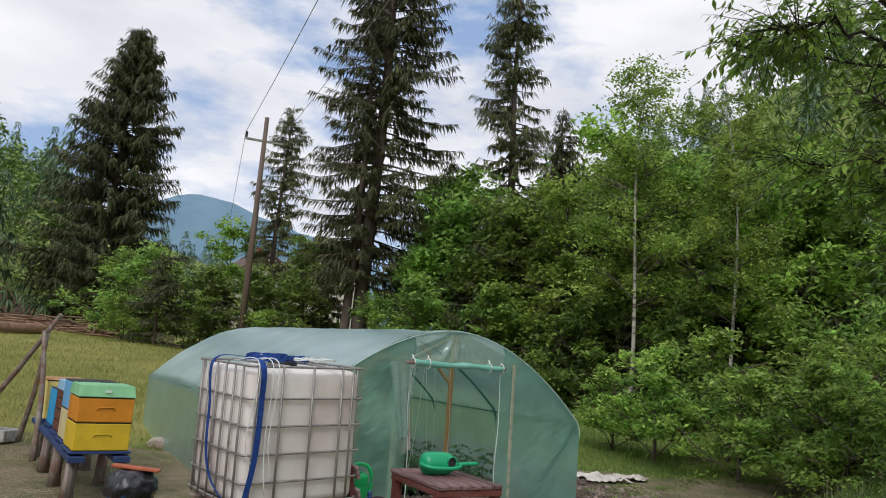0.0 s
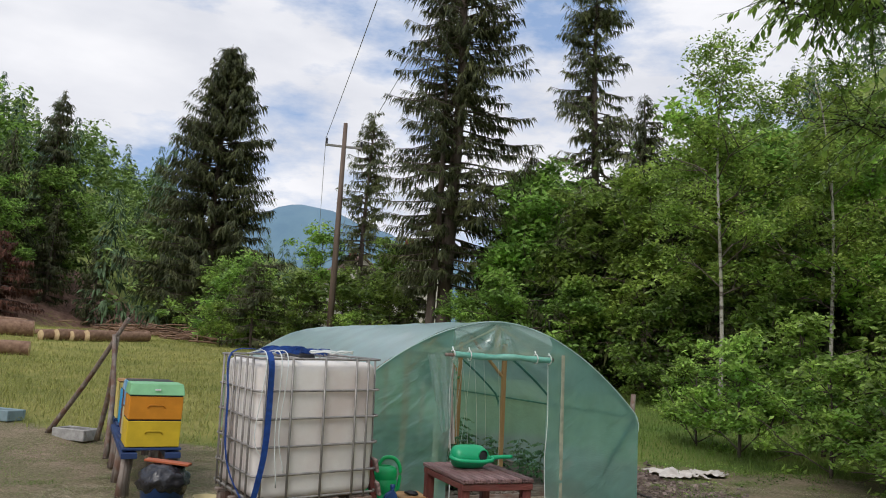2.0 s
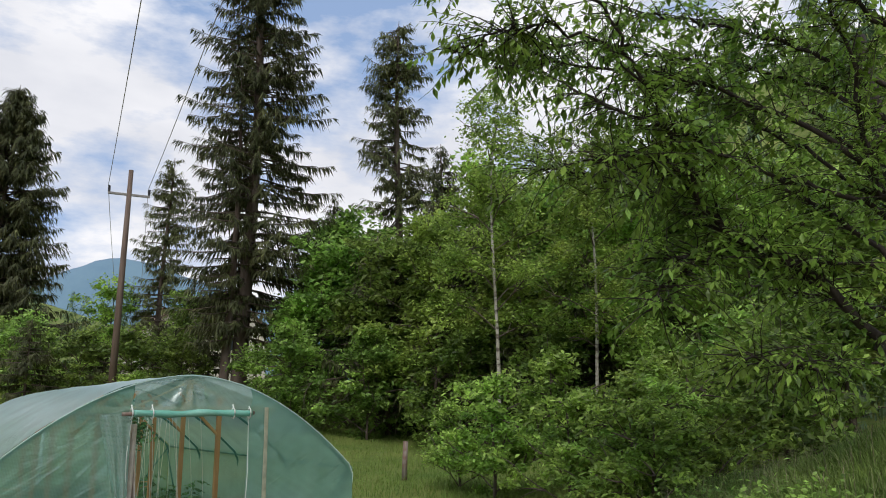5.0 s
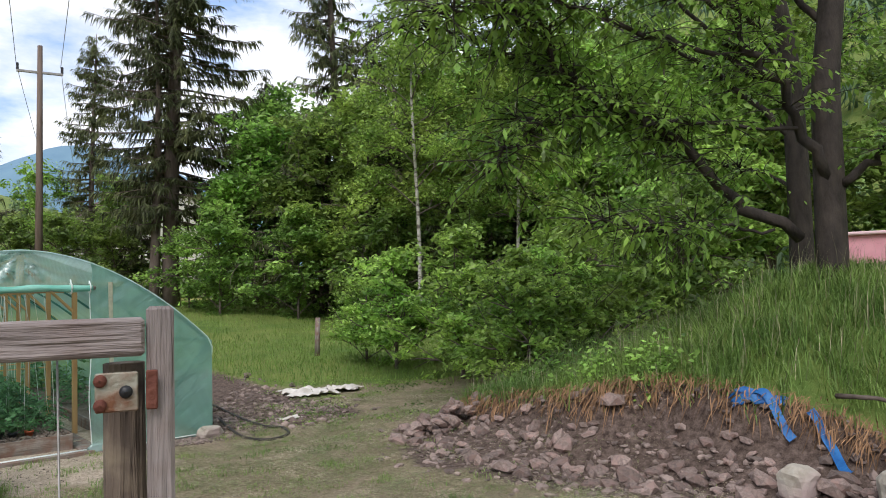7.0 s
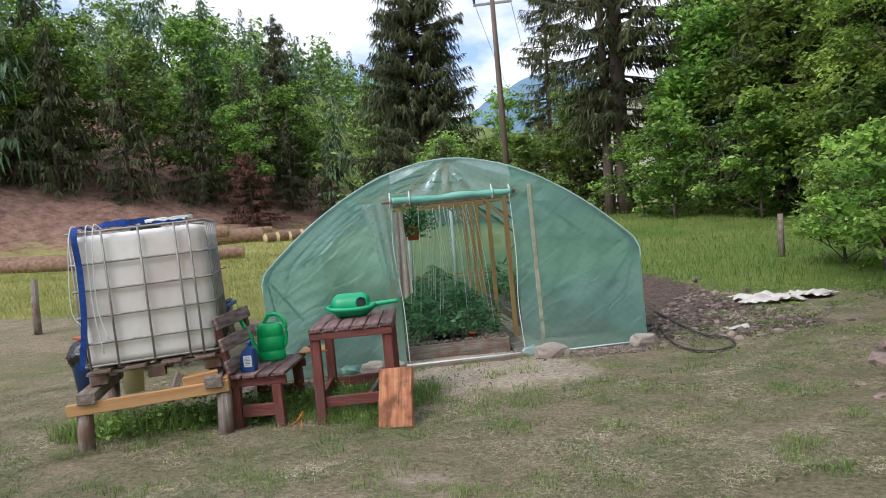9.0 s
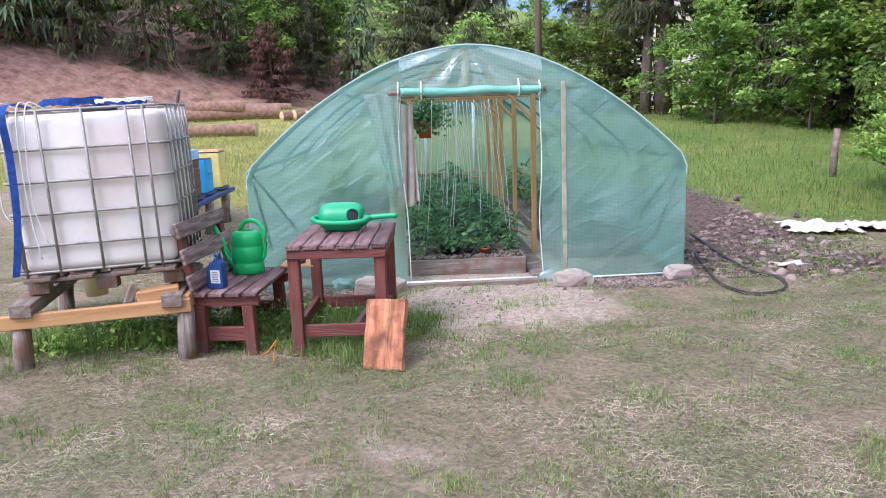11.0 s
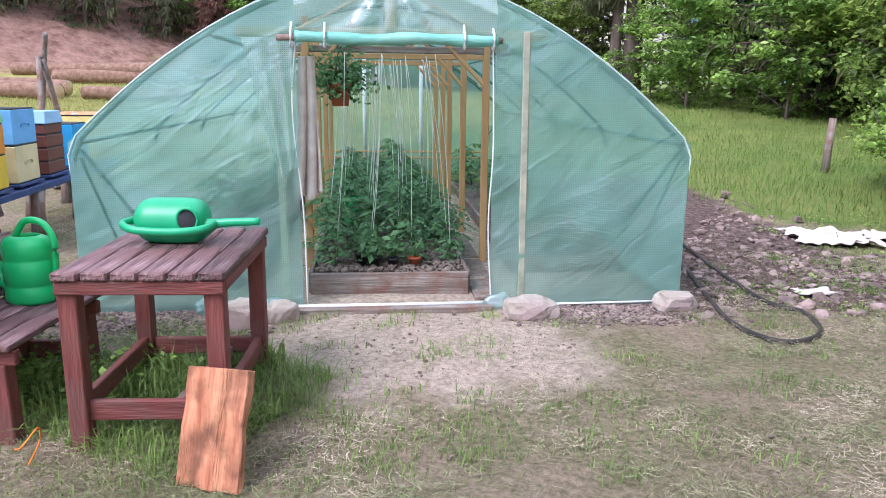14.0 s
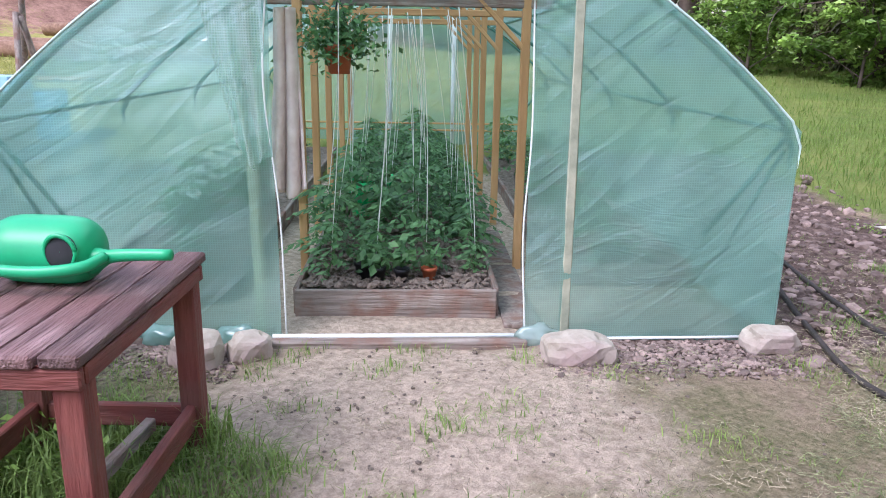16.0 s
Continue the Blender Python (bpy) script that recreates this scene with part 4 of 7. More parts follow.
for x in (-1.15, -0.78, 0.72):
    bm = bmesh.new()
    bmesh.ops.create_icosphere(bm, subdivisions=3, radius=0.09)
    for v in bm.verts:
        v.co = Vector((v.co.x * 1.3, v.co.y * 0.5, v.co.z * 0.8)) * (1 + 0.35 * noise.noise(v.co * 18 + Vector((x, 0, 0))))
    ob = part("film_knot", bm, FILM_CLEAR if x > 0 else FILM, tunnel, "bunched-up film end", True)
    ob.location = (x, -0.06, GH_Z + 0.04)
for x, y in ((0.79, 1.28), (0.76, 2.55), (0.76, 3.9), (0.74, 4.5), (0.74, 5.6), (-0.63, 1.2), (-0.68, 2.3), (-0.7, 3.4), (-0.7, 4.6), (-0.7, 5.7)):
    beam("roof_post", (x, y, GH_Z), (x, y, float(roof_z(x)) - 0.03), 0.055, 0.05, NEW_WOOD, tunnel, "new sawn timber roof post")
    beam("knee_brace", (x, y, 1.08), (x * 0.35, y, float(roof_z(x * 0.35)) - 0.12), 0.05, 0.03, NEW_WOOD, tunnel)
for y in (1.28, 2.55, 4.5):
    beam("cross_beam", (-0.95, y, 1.36), (0.95, y, 1.36), 0.05, 0.05, OLD_WOOD if y < 2 else NEW_WOOD, tunnel)
for x in (-0.25, 0.62):
    tube("back_pipe", [(x, GH_LEN - 0.1, GH_Z), (x, GH_LEN - 0.1, 1.6)], 0.03, WHITE_PIPE, tunnel, "white plastic pipe")
for z in (0.04, 0.13):
    beam("back_slat", (-1.4, GH_LEN - 0.5, z), (1.5, GH_LEN - 0.6, z), 0.05, 0.02, NEW_WOOD, tunnel)
# clear strip of door film hanging beside the opening
cu, cv = np.meshgrid(np.linspace(0, 1, 24), np.linspace(0, 1, 40), indexing="ij")
c_x = -0.60 - (0.30 - 0.16 * cv) * cu
c_y = -0.045 + 0.02 * np.sin(cu * 16 + 2 * cv) * (0.3 + cv)
c_z = 1.36 - (0.86 - 0.25 * np.abs(cu - 0.45)) * cv
q1, q2 = np.meshgrid(np.arange(23), np.arange(39), indexing="ij")
place("hanging_strip", grid_mesh("hanging_strip", np.stack([c_x, c_y, c_z], -1).reshape(-1, 3), np.stack([q1 * 40 + q2, (q1 + 1) * 40 + q2, (q1 + 1) * 40 + q2 + 1, q1 * 40 + q2 + 1], -1).reshape(-1, 4), np.stack([c_x, c_z], -1).reshape(-1, 2)), FILM_CLEAR, tunnel, "clear film strip hanging in folds")

# ---- inside the tunnel ----
def in_tunnel(x, y, z, rz=0):
    return gh_m @ pose(x, y, z, rz=rz)


def raised_bed(label, x0, x1, y0, y1, top):
    root = empty("raised_bed", in_tunnel((x0 + x1) / 2, y0, GH_Z), label, "planting bed", "beds in the polytunnel")
    hw, ln, t = (x1 - x0) / 2, y1 - y0, 0.03
    h = top - GH_Z
    beam("front_board", (-hw, 0, h / 2), (hw, 0, h / 2), h, t, OLD_WOOD, root, up=(0, 1, 0))
    beam("side_board", (-hw, 0.03, h / 2), (-hw, ln, h / 2), h, t, OLD_WOOD, root, up=(1, 0, 0))
    beam("side_board", (hw, 0.03, h / 2), (hw, ln, h / 2), h, t, OLD_WOOD, root, up=(1, 0, 0))
    beam("back_board", (-hw, ln, h / 2), (hw, ln, h / 2), h, t, OLD_WOOD, root, up=(0, 1, 0))
    n, m = 40, 90
    X, Y = np.meshgrid(np.linspace(-hw + 0.02, hw - 0.02, n), np.linspace(0.02, ln - 0.02, m), indexing="ij")
    Z = h - 0.03 + 0.02 * wobble(X, Y, 4) + 0.012 * wobble(X, Y, 17, 2) + 0.008 * wobble(X, Y, 41, 1)
    i, j = np.meshgrid(np.arange(n - 1), np.arange(m - 1), indexing="ij")
    f = np.stack([i * m + j, (i + 1) * m + j, (i + 1) * m + j + 1, i * m + j + 1], -1).reshape(-1, 4)
    place("soil", grid_mesh("soil", np.stack([X, Y, Z], -1).reshape(-1, 3), f), SOIL, root, "crumbly brown soil")
    return root


raised_bed("long wooden bed full of tomato plants", -0.56, 0.55, 0.32, 6.6, -0.2)
raised_bed("narrow wooden bed along the tunnel wall", 0.98, 1.85, 0.9, 6.6, -0.22)
raised_bed("narrow wooden bed behind the film", -1.85, -0.98, 0.5, 6.6, -0.22)
for k in range(5):
    ob = box("path_board", (0.2, 1.15, 0.025), in_tunnel(0.68, 0.75 + k * 1.2, GH_Z + 0.012), OLD_WOOD, bevel=0.004)
    tagged(ob, "grey weathered board laid as a path", "board", "path boards")


def tomato_parts(seed, h):
    rng = np.random.default_rng(seed)
    zs = np.linspace(0, h, 7)
    stem = np.stack([0.03 * np.sin(zs * 8 + seed), 0.03 * np.cos(zs * 7), zs], -1)
    wood, pts, leaves = [tube_arrays(stem, np.linspace(0.008, 0.004, 7), 5)], [], []
    for k in range(15):
        f = 0.12 + 0.88 * (k + rng.random()) / 15
        a, r = k * 2.4 + rng.uniform(-0.4, 0.4), rng.uniform(0.16, 0.3) * (1.2 - 0.5 * f)
        p0 = np.array([np.interp(f * h, zs, stem[:, q]) for q in range(3)])
        t = np.linspace(0, 1, 6)
        line = p0 + np.stack([np.cos(a) * r * t, np.sin(a) * r * t, r * (0.45 * t - 0.75 * t ** 2)], -1)
        wood.append(tube_arrays(line, np.linspace(0.004, 0.0015, 6), 3, cap=False))
        for q in range(1, 6):
            for side in (-1, 1):
                d = np.array([np.cos(a + side * 1.1), np.sin(a + side * 1.1), -0.25])
                pts.append((line[q], d, rng.uniform(0.055, 0.10) * (1.15 - 0.1 * q)))
    base = np.array([p for p, _, _ in pts])
    d = np.array([q for _, q, _ in pts]) + rng.normal(0, 0.2, (len(pts), 3))
    ln = np.array([q for _, _, q in pts])
    leaves = spray_arrays(base, d, ln, ln * rng.uniform(0.22, 0.36, len(ln)), rng.uniform(0.1, 0.6, len(ln)))
    return join_arrays(wood), leaves


def tomato_plant(seed, h):
    root = empty("tomato_plant", Matrix(), "leafy green tomato plant tied to a string", "plant", "tomato plants")
    wood, leaves = tomato_parts(seed, h)
    place("stem", grid_mesh("stem", *wood), TOMATO, root)
    place("leaves", grid_mesh("leaves", *leaves, smooth=False), TOMATO, root)
    return root


tomatoes = [tomato_plant(40 + k, h) for k, h in enumerate((0.62, 0.5, 0.72, 0.42))]
rng = np.random.default_rng(9)
spots = [(x + rng.uniform(-0.06, 0.06), 0.66 + k * 0.41 + rng.uniform(-0.1, 0.1)) for k in range(15) for x in (-0.44, -0.15, 0.14, 0.42)]
spots += [(1.2 + rng.uniform(-0.08, 0.3), 1.1 + k * 0.42) for k in range(13)] + [(-1.35 + rng.uniform(-0.3, 0.2), 0.8 + k * 0.5) for k in range(12)]
for k, (x, y) in enumerate(spots):
    src, hgt = tomatoes[k % 4], rng.uniform(0.8, 1.1) * (0.55 if y < 1.0 else 0.82)
    m = in_tunnel(x, y, -0.23, rng.uniform(0, 360))
    if k < 4:
        src.matrix_world = m
        ob = src
    else:
        ob = copy_thing(src, m)
    ob.scale = (hgt * 1.25, hgt * 1.25, hgt * 0.95)
STRING = mat("white_twine", (0.62, 0.62, 0.58), (0.72, 0.72, 0.68), 30, 0.8, bump=0)
for k, (x, y) in enumerate(spots[:34]):
    top = (x * 0.75 + rng.uniform(-0.1, 0.1), y + rng.uniform(-0.25, 0.25), 1.3)
    p = smooth_line([(x, y, -0.15), ((x + top[0]) / 2 + 0.02, (y + top[1]) / 2, 0.6), top], 8)
    ob = tube("plant_string", p, 0.0026, STRING, None, sides=4)
    ob.matrix_world = gh_m
    tagged(ob, "white twine running up from a plant", "string", "strings in the tunnel")

TERRACOTTA = mat("terracotta_plastic", (0.36, 0.085, 0.035), (0.44, 0.12, 0.05), 6, 0.6, bump=0.1)
BLACK = mat("black_plastic", (0.012, 0.012, 0.014), (0.025, 0.025, 0.028), 6, 0.45, bump=0.1)


def lathe(profile, sides=20):
    """A turned shape from (radius, height) pairs."""
    a = np.linspace(0, 2 * np.pi, sides, endpoint=False)
    p = np.asarray(profile, float)
    v = np.stack([p[:, :1] * np.cos(a), p[:, :1] * np.sin(a), np.repeat(p[:, 1:], sides, 1)], -1).reshape(-1, 3)
    i, j = np.meshgrid(np.arange(len(p) - 1), np.arange(sides), indexing="ij")
    k = (j + 1) % sides
    return v, np.stack([i * sides + j, i * sides + k, (i + 1) * sides + k, (i + 1) * sides + j], -1).reshape(-1, 4)


def flower_pot(label, m, size, material, category="flower pot"):
    root = empty("flower_pot", m, label, category, "pots in the tunnel")
    s = size
    place("pot", grid_mesh("pot", *lathe([(0.001, 0), (0.36 * s, 0), (0.46 * s, 0.78 * s), (0.52 * s, 0.78 * s), (0.53 * s, s), (0.47 * s, s), (0.43 * s, 0.85 * s), (0.001, 0.83 * s)])), material, root)
    return root


def pot_plant(parent, seed, n, spread, up, leaf, z):
    r = np.random.default_rng(seed)
    pts = r.normal(0, 1, (n, 3)) * [spread, spread, up] + [0, 0, z]
    place("foliage", grid_mesh("foliage", *leaf_arrays(r, pts, leaf, 0.4, 0.6), smooth=False), TOMATO, parent, "green leaves")


for x, y, s, m in ((-0.2, 0.62, 0.12, BLACK), (-0.12, 0.55, 0.1, BLACK), (0.02, 0.55, 0.09, BLACK), (0.18, 0.58, 0.09, TERRACOTTA)):
    pt = flower_pot("small nursery pot with a seedling on the bed", in_tunnel(x, y, -0.235), s, m)
    pot_plant(pt, int(x * 100) + 50, 40, 0.05, 0.04, 0.07, s + 0.06)
hang = flower_pot("terracotta hanging pot with trailing green plant", in_tunnel(-0.36, 1.0, 0.93), 0.17, TERRACOTTA, "hanging basket")
pot_plant(hang, 77, 800, 0.11, 0.085, 0.05, 0.23)
pot_plant(hang, 78, 260, 0.14, 0.05, 0.045, 0.15)
for a in (0, 2.1, 4.2):
    tube("hanger", [(0.085 * math.cos(a), 0.085 * math.sin(a), 0.16), (0, 0, 0.46)], 0.003, BLACK, hang, sides=4)
CLOTH = mat("off_white_cloth", (0.58, 0.49, 0.44), (0.76, 0.68, 0.62), 7, 0.9, bump=0.3)
n = 26
U, V = np.meshgrid(np.linspace(0, 1, n), np.linspace(0, 1, 40), indexing="ij")
cx = -0.535 + (U - 0.5) * (0.10 + 0.08 * V)
cy = 0.16 + 0.035 * np.sin(U * 14 + V * 3) * (0.4 + V) 
cz = 1.26 - 0.92 * V * (1 - 0.12 * np.abs(U - 0.5))
ci, cj = np.meshgrid(np.arange(n - 1), np.arange(39), indexing="ij")
ob = place("hanging_jacket", grid_mesh("hanging_jacket", np.stack([cx, cy, cz], -1).reshape(-1, 3), np.stack([ci * 40 + cj, (ci + 1) * 40 + cj, (ci + 1) * 40 + cj + 1, ci * 40 + cj + 1], -1).reshape(-1, 4)), CLOTH)
ob.modifiers.new("thickness", "SOLIDIFY").thickness = 0.012
ob.matrix_world = gh_m
tagged(ob, "off-white cloth garment hanging inside the doorway", "garment")


# ---- water tank on its stand ----
def rounded_box(name, size, radius, material, parent, label="", m=None, segments=4, puff=0.0):
    bm = bmesh.new()
    bmesh.ops.create_cube(bm, size=1.0, matrix=Matrix.Diagonal((*size, 1)))
    bmesh.ops.bevel(bm, geom=bm.edges[:], offset=radius, segments=segments, affect="EDGES", profile=0.5)
    ob = part(name, bm, material, parent, label, True)
    if m is not None:
        ob.matrix_basis = m
    return ob


TANK_ROT = 39.0
tank_m = pose(-1.155, 6.33, 0.25, 0.6, -1.6, TANK_ROT)
tank = empty("water_tank", tank_m, "white plastic water tank in a galvanised bar cage on a pallet", "water tank")
TW, TD, TH = 0.95, 0.92, 1.0
rounded_box("bottle", (TW, TD, TH), 0.075, TANK, tank, "milky white plastic, dirty low down", pose(0, 0, TH / 2 + 0.012))
lid = place("lid", grid_mesh("lid", *lathe([(0.001, 0.05), (0.11, 0.05), (0.12, 0.03), (0.12, 0)])), BLACK, tank, "black screw lid")
lid.location = (0, 0, TH + 0.01)
CX, CY = TW / 2 + 0.022, TD / 2 + 0.022


def ring(z, r=0.009):
    c = 0.05
    pts = []
    for sx, sy, a0 in ((1, -1, -90), (1, 1, 0), (-1, 1, 90), (-1, -1, 180)):
        for a in np.linspace(a0, a0 + 90, 6):
            pts.append((sx * (CX - c) + c * math.cos(radians(a)), sy * (CY - c) + c * math.sin(radians(a)), z))
    return np.array(pts + pts[:2])


for z in (0.03, 0.2, 0.4, 0.6, 0.8, TH + 0.035):
    tube("cage_ring", ring(z), 0.0095, GALV, tank, "galvanised cage ring", 6)
for x in (-0.44, -0.24, 0.02, 0.28, 0.38):
    for sy in (-1, 1):
        tube("cage_bar", [(x, sy * (CY + 0.004), 0.0), (x, sy * (CY + 0.006), 0.5), (x, sy * (CY + 0.004), TH + 0.04)], 0.009, GALV, tank, "galvanised upright bar", 6)
for y in (-0.36, -0.22, -0.06, 0.1, 0.25, 0.38):
    for sx in (-1, 1):
        tube("cage_bar", [(sx * (CX + 0.004), y, 0.0), (sx * (CX + 0.006), y, 0.5), (sx * (CX + 0.004), y, TH + 0.04)], 0.009, GALV, tank, "galvanised upright bar", 6)
for x in (-0.2, 0.2):
    tube("top_bar", [(x, -CY, TH + 0.04), (x, CY, TH + 0.04)], 0.009, GALV, tank, sides=6)
for k, x in enumerate((-0.38, -0.13, 0.13, 0.38)):
    box("pallet_board", (0.15, TD + 0.08, 0.022), pose(x, 0, -0.014), OLD_WOOD, tank, bevel=0.003)
for y in (-0.36, 0.0, 0.36):
    beam("pallet_rail", (-TW / 2 - 0.03, y, -0.04), (TW / 2 + 0.03, y, -0.04), 0.09, 0.025, OLD_WOOD, tank)
    for x in (-0.42, 0.0, 0.42):
        box("pallet_block", (0.13, 0.09, 0.075), pose(x, y, -0.09), OLD_WOOD, tank, bevel=0.005)

stand = empty("tank_stand", pose(-1.13, 6.27, -0.36, rz=TANK_ROT), "rough timber stand of log posts and planks under the tank", "stand")
for x, y, h in ((-0.50, -0.47, 0.36), (0.50, -0.47, 0.34), (-0.48, 0.36, 0.36), (0.5, 0.36, 0.36)):
    place("post", grid_mesh("post", *tube_arrays([(x, y, -0.06), (x + 0.01, y, h * 0.5), (x + 0.015, y + 0.01, h)], [0.062, 0.058, 0.055], 10)), OLD_WOOD, stand, "short log post")
beam("plank", (-0.60, -0.5, 0.33), (0.56, -0.5, 0.37), 0.05, 0.09, NEW_WOOD, stand, "pale front plank")
for x in (-0.45, 0.45):
    beam("bearer", (x, -0.55, 0.41), (x, 0.45, 0.43), 0.13, 0.085, OLD_WOOD, stand, "dark timber bearer")
beam("plank", (0.53, -0.5, 0.38), (0.62, 0.5, 0.42), 0.04, 0.1, NEW_WOOD, stand, "pale side plank")
beam("strut", (0.12, -0.45, 0.30), (0.2, -0.42, 0.5), 0.05, 0.05, OLD_WOOD, stand)
beam("wedge", (0.22, -0.43, 0.43), (0.48, -0.4, 0.45), 0.11, 0.07, NEW_WOOD, stand)


def ribbon(name, pts, width, side, material, parent, label="", thick=0.003):
    """A flat strap along points, lying across side."""
    p = np.asarray(pts, float)
    s = np.asarray(side, float)
    s = s / np.linalg.norm(s)
    d = np.gradient(p, axis=0)
    nrm = np.cross(d, s)
    nrm /= np.linalg.norm(nrm, axis=1, keepdims=True) + 1e-9
    v = np.stack([p - s * width / 2, p + s * width / 2, p + s * width / 2 + nrm * thick, p - s * width / 2 + nrm * thick], 1).reshape(-1, 3)
    i, j = np.meshgrid(np.arange(len(p) - 1), np.arange(4), indexing="ij")
    k = (j + 1) % 4
    f = np.stack([i * 4 + j, i * 4 + k, (i + 1) * 4 + k, (i + 1) * 4 + j], -1).reshape(-1, 4)
    return place(name, grid_mesh(name, v, f, smooth=False), material, parent, label)


straps = empty("lashing_straps", tank_m, "blue webbing straps and white hose thrown over the tank", "straps")
ribbon("strap", smooth_line([(-0.40, -0.05, TH + 0.06), (-0.42, -CY - 0.005, TH + 0.06), (-0.415, -CY - 0.03, 0.75), (-0.43, -CY - 0.035, 0.4), (-0.47, -CY - 0.03, 0.15), (-0.5, -CY - 0.02, 0.02)], 30), 0.045, (1, 0, 0.05), STRAP, straps, "blue strap hanging down")
ribbon("strap", smooth_line([(-0.15, 0.1, TH + 0.07), (-CX - 0.01, 0.15, TH + 0.06), (-CX - 0.03, 0.13, 0.7), (-CX - 0.035, 0.1, 0.35), (-CX - 0.02, 0.0, 0.15), (-CX - 0.02, -0.3, 0.02)], 30), 0.045, (0, 1, 0.05), STRAP, straps, "blue strap hanging down")
rng = np.random.default_rng(21)
for k in range(7):
    c, r = np.array([rng.uniform(-0.28, 0.22), rng.uniform(-0.2, 0.2)]), rng.uniform(0.06, 0.17)
    t = np.linspace(0, rng.uniform(5, 11), 40)
    p = np.stack([c[0] + r * np.cos(t + k) * (1 + 0.3 * np.sin(3 * t)), c[1] + 0.8 * r * np.sin(t + k), TH + 0.055 + 0.03 * k / 7 + 0.02 * np.abs(np.sin(2.3 * t + k))], -1)
    if k % 2:
        tube("hose_loop", p, 0.007, WHITE_PIPE, straps, "white hose loop", 6)
    else:
        ribbon("strap_loop", p, 0.035, (0.3, 0.2, 1), STRAP, straps, "blue strap loop")
for k, x in enumerate((-0.36, -0.31, -0.47)):
    tube("cord", smooth_line([(x, -0.1, TH + 0.06), (x + 0.02, -CY - 0.02, TH + 0.05), (x - 0.02 * k, -CY - 0.03, 0.5), (x + 0.03, -CY - 0.025, 0.12 + 0.1 * k)], 24), 0.004, WHITE_PIPE, straps, "white cord", 5)


# ---- bench, table and what stands on them ----
bench = empty("garden_bench", pose(-0.09, 6.50, -0.36, rz=25), "weathered red-brown wooden bench with slatted backrest", "bench")
BL, BW, BZ = 0.78, 0.43, 0.41
for y in (0.04, BL - 0.04):
    beam("leg", (-0.04, y, -0.03), (-0.05, y, BZ - 0.09), 0.075, 0.075, RED_PAINT, bench)
    beam("leg", (-BW + 0.05, y, -0.03), (-BW + 0.05, y, BZ - 0.09), 0.075, 0.075, RED_PAINT, bench)
    beam("back_post", (-BW + 0.04, y, BZ - 0.1), (-BW - 0.06, y, 0.87), 0.07, 0.045, RED_PAINT, bench)
    beam("seat_rail", (-BW + 0.0, y - 0.01, BZ - 0.06), (0.03, y - 0.01, BZ - 0.06), 0.04, 0.065, RED_PAINT, bench)
    beam("stretcher", (-BW + 0.09, y, 0.12), (-0.08, y, 0.12), 0.03, 0.1, RED_PAINT, bench)
for k in range(4):
    x = -BW + 0.07 + k * 0.112
    ob = box("seat_slat", (0.098, BL + 0.06, 0.032), pose(x, BL / 2, BZ - 0.008 + 0.002 * (k % 2), 0, 0, 0.5 * (k - 1.5)), RED_TOP, bench, bevel=0.006)
for k in range(3):
    f = 0.30 + 0.33 * k
    ob = box("back_slat", (0.028, BL + 0.1, 0.105), pose(-BW + 0.07 - 0.10 * f, BL / 2 - 0.02, BZ - 0.1 + 0.53 * f + 0.02, 0, -14, 0.8 * (k - 1)), RED_BACK, bench, bevel=0.006)

table = empty("garden_table", pose(0.185, 6.52, -0.36, rz=28.5), "red-brown painted wooden table with weathered plank top", "table")
TBW, TBL, TBZ = 0.66, 0.93, 0.735
for k in range(6):
    box("top_plank", (TBW / 6 - 0.011, TBL, 0.036), pose((k + 0.5) * TBW / 6, TBL / 2 + 0.004 * (k % 3), TBZ - 0.018 + 0.0015 * (k % 2)), RED_TOP, table, bevel=0.007)
for x in (0.045, TBW - 0.055):
    for y in (0.07, TBL - 0.08):
        beam("leg", (x, y, -0.03), (x, y, TBZ - 0.037), 0.075, 0.075, RED_PAINT, table)
    beam("stretcher", (x, 0.1, 0.16), (x, TBL - 0.11, 0.16), 0.035, 0.085, RED_PAINT, table)
for y in (0.028, TBL - 0.035):
    beam("apron", (0.008, y, TBZ - 0.065), (TBW - 0.01, y, TBZ - 0.065), 0.025, 0.055, RED_PAINT, table)
for x in (0.0, TBW):
    beam("apron", (x + (0.02 if x == 0 else -0.02), 0.05, TBZ - 0.065), (x + (0.02 if x == 0 else -0.02), TBL - 0.05, TBZ - 0.065), 0.022, 0.05, RED_PAINT, table)
for y in (0.075, TBL - 0.085):
    beam("cross_rail", (0.08, y, 0.15), (TBW - 0.09, y, 0.15), 0.03, 0.085, RED_PAINT, table)
beam("brace", (0.4, 0.12, 0.13), (0.46, TBL - 0.12, 0.13), 0.04, 0.05, OLD_WOOD, table)


def oval_body(profile, squash, n=28):
    v, f = lathe(profile, n)
    v[:, 1] *= squash
    return v, f


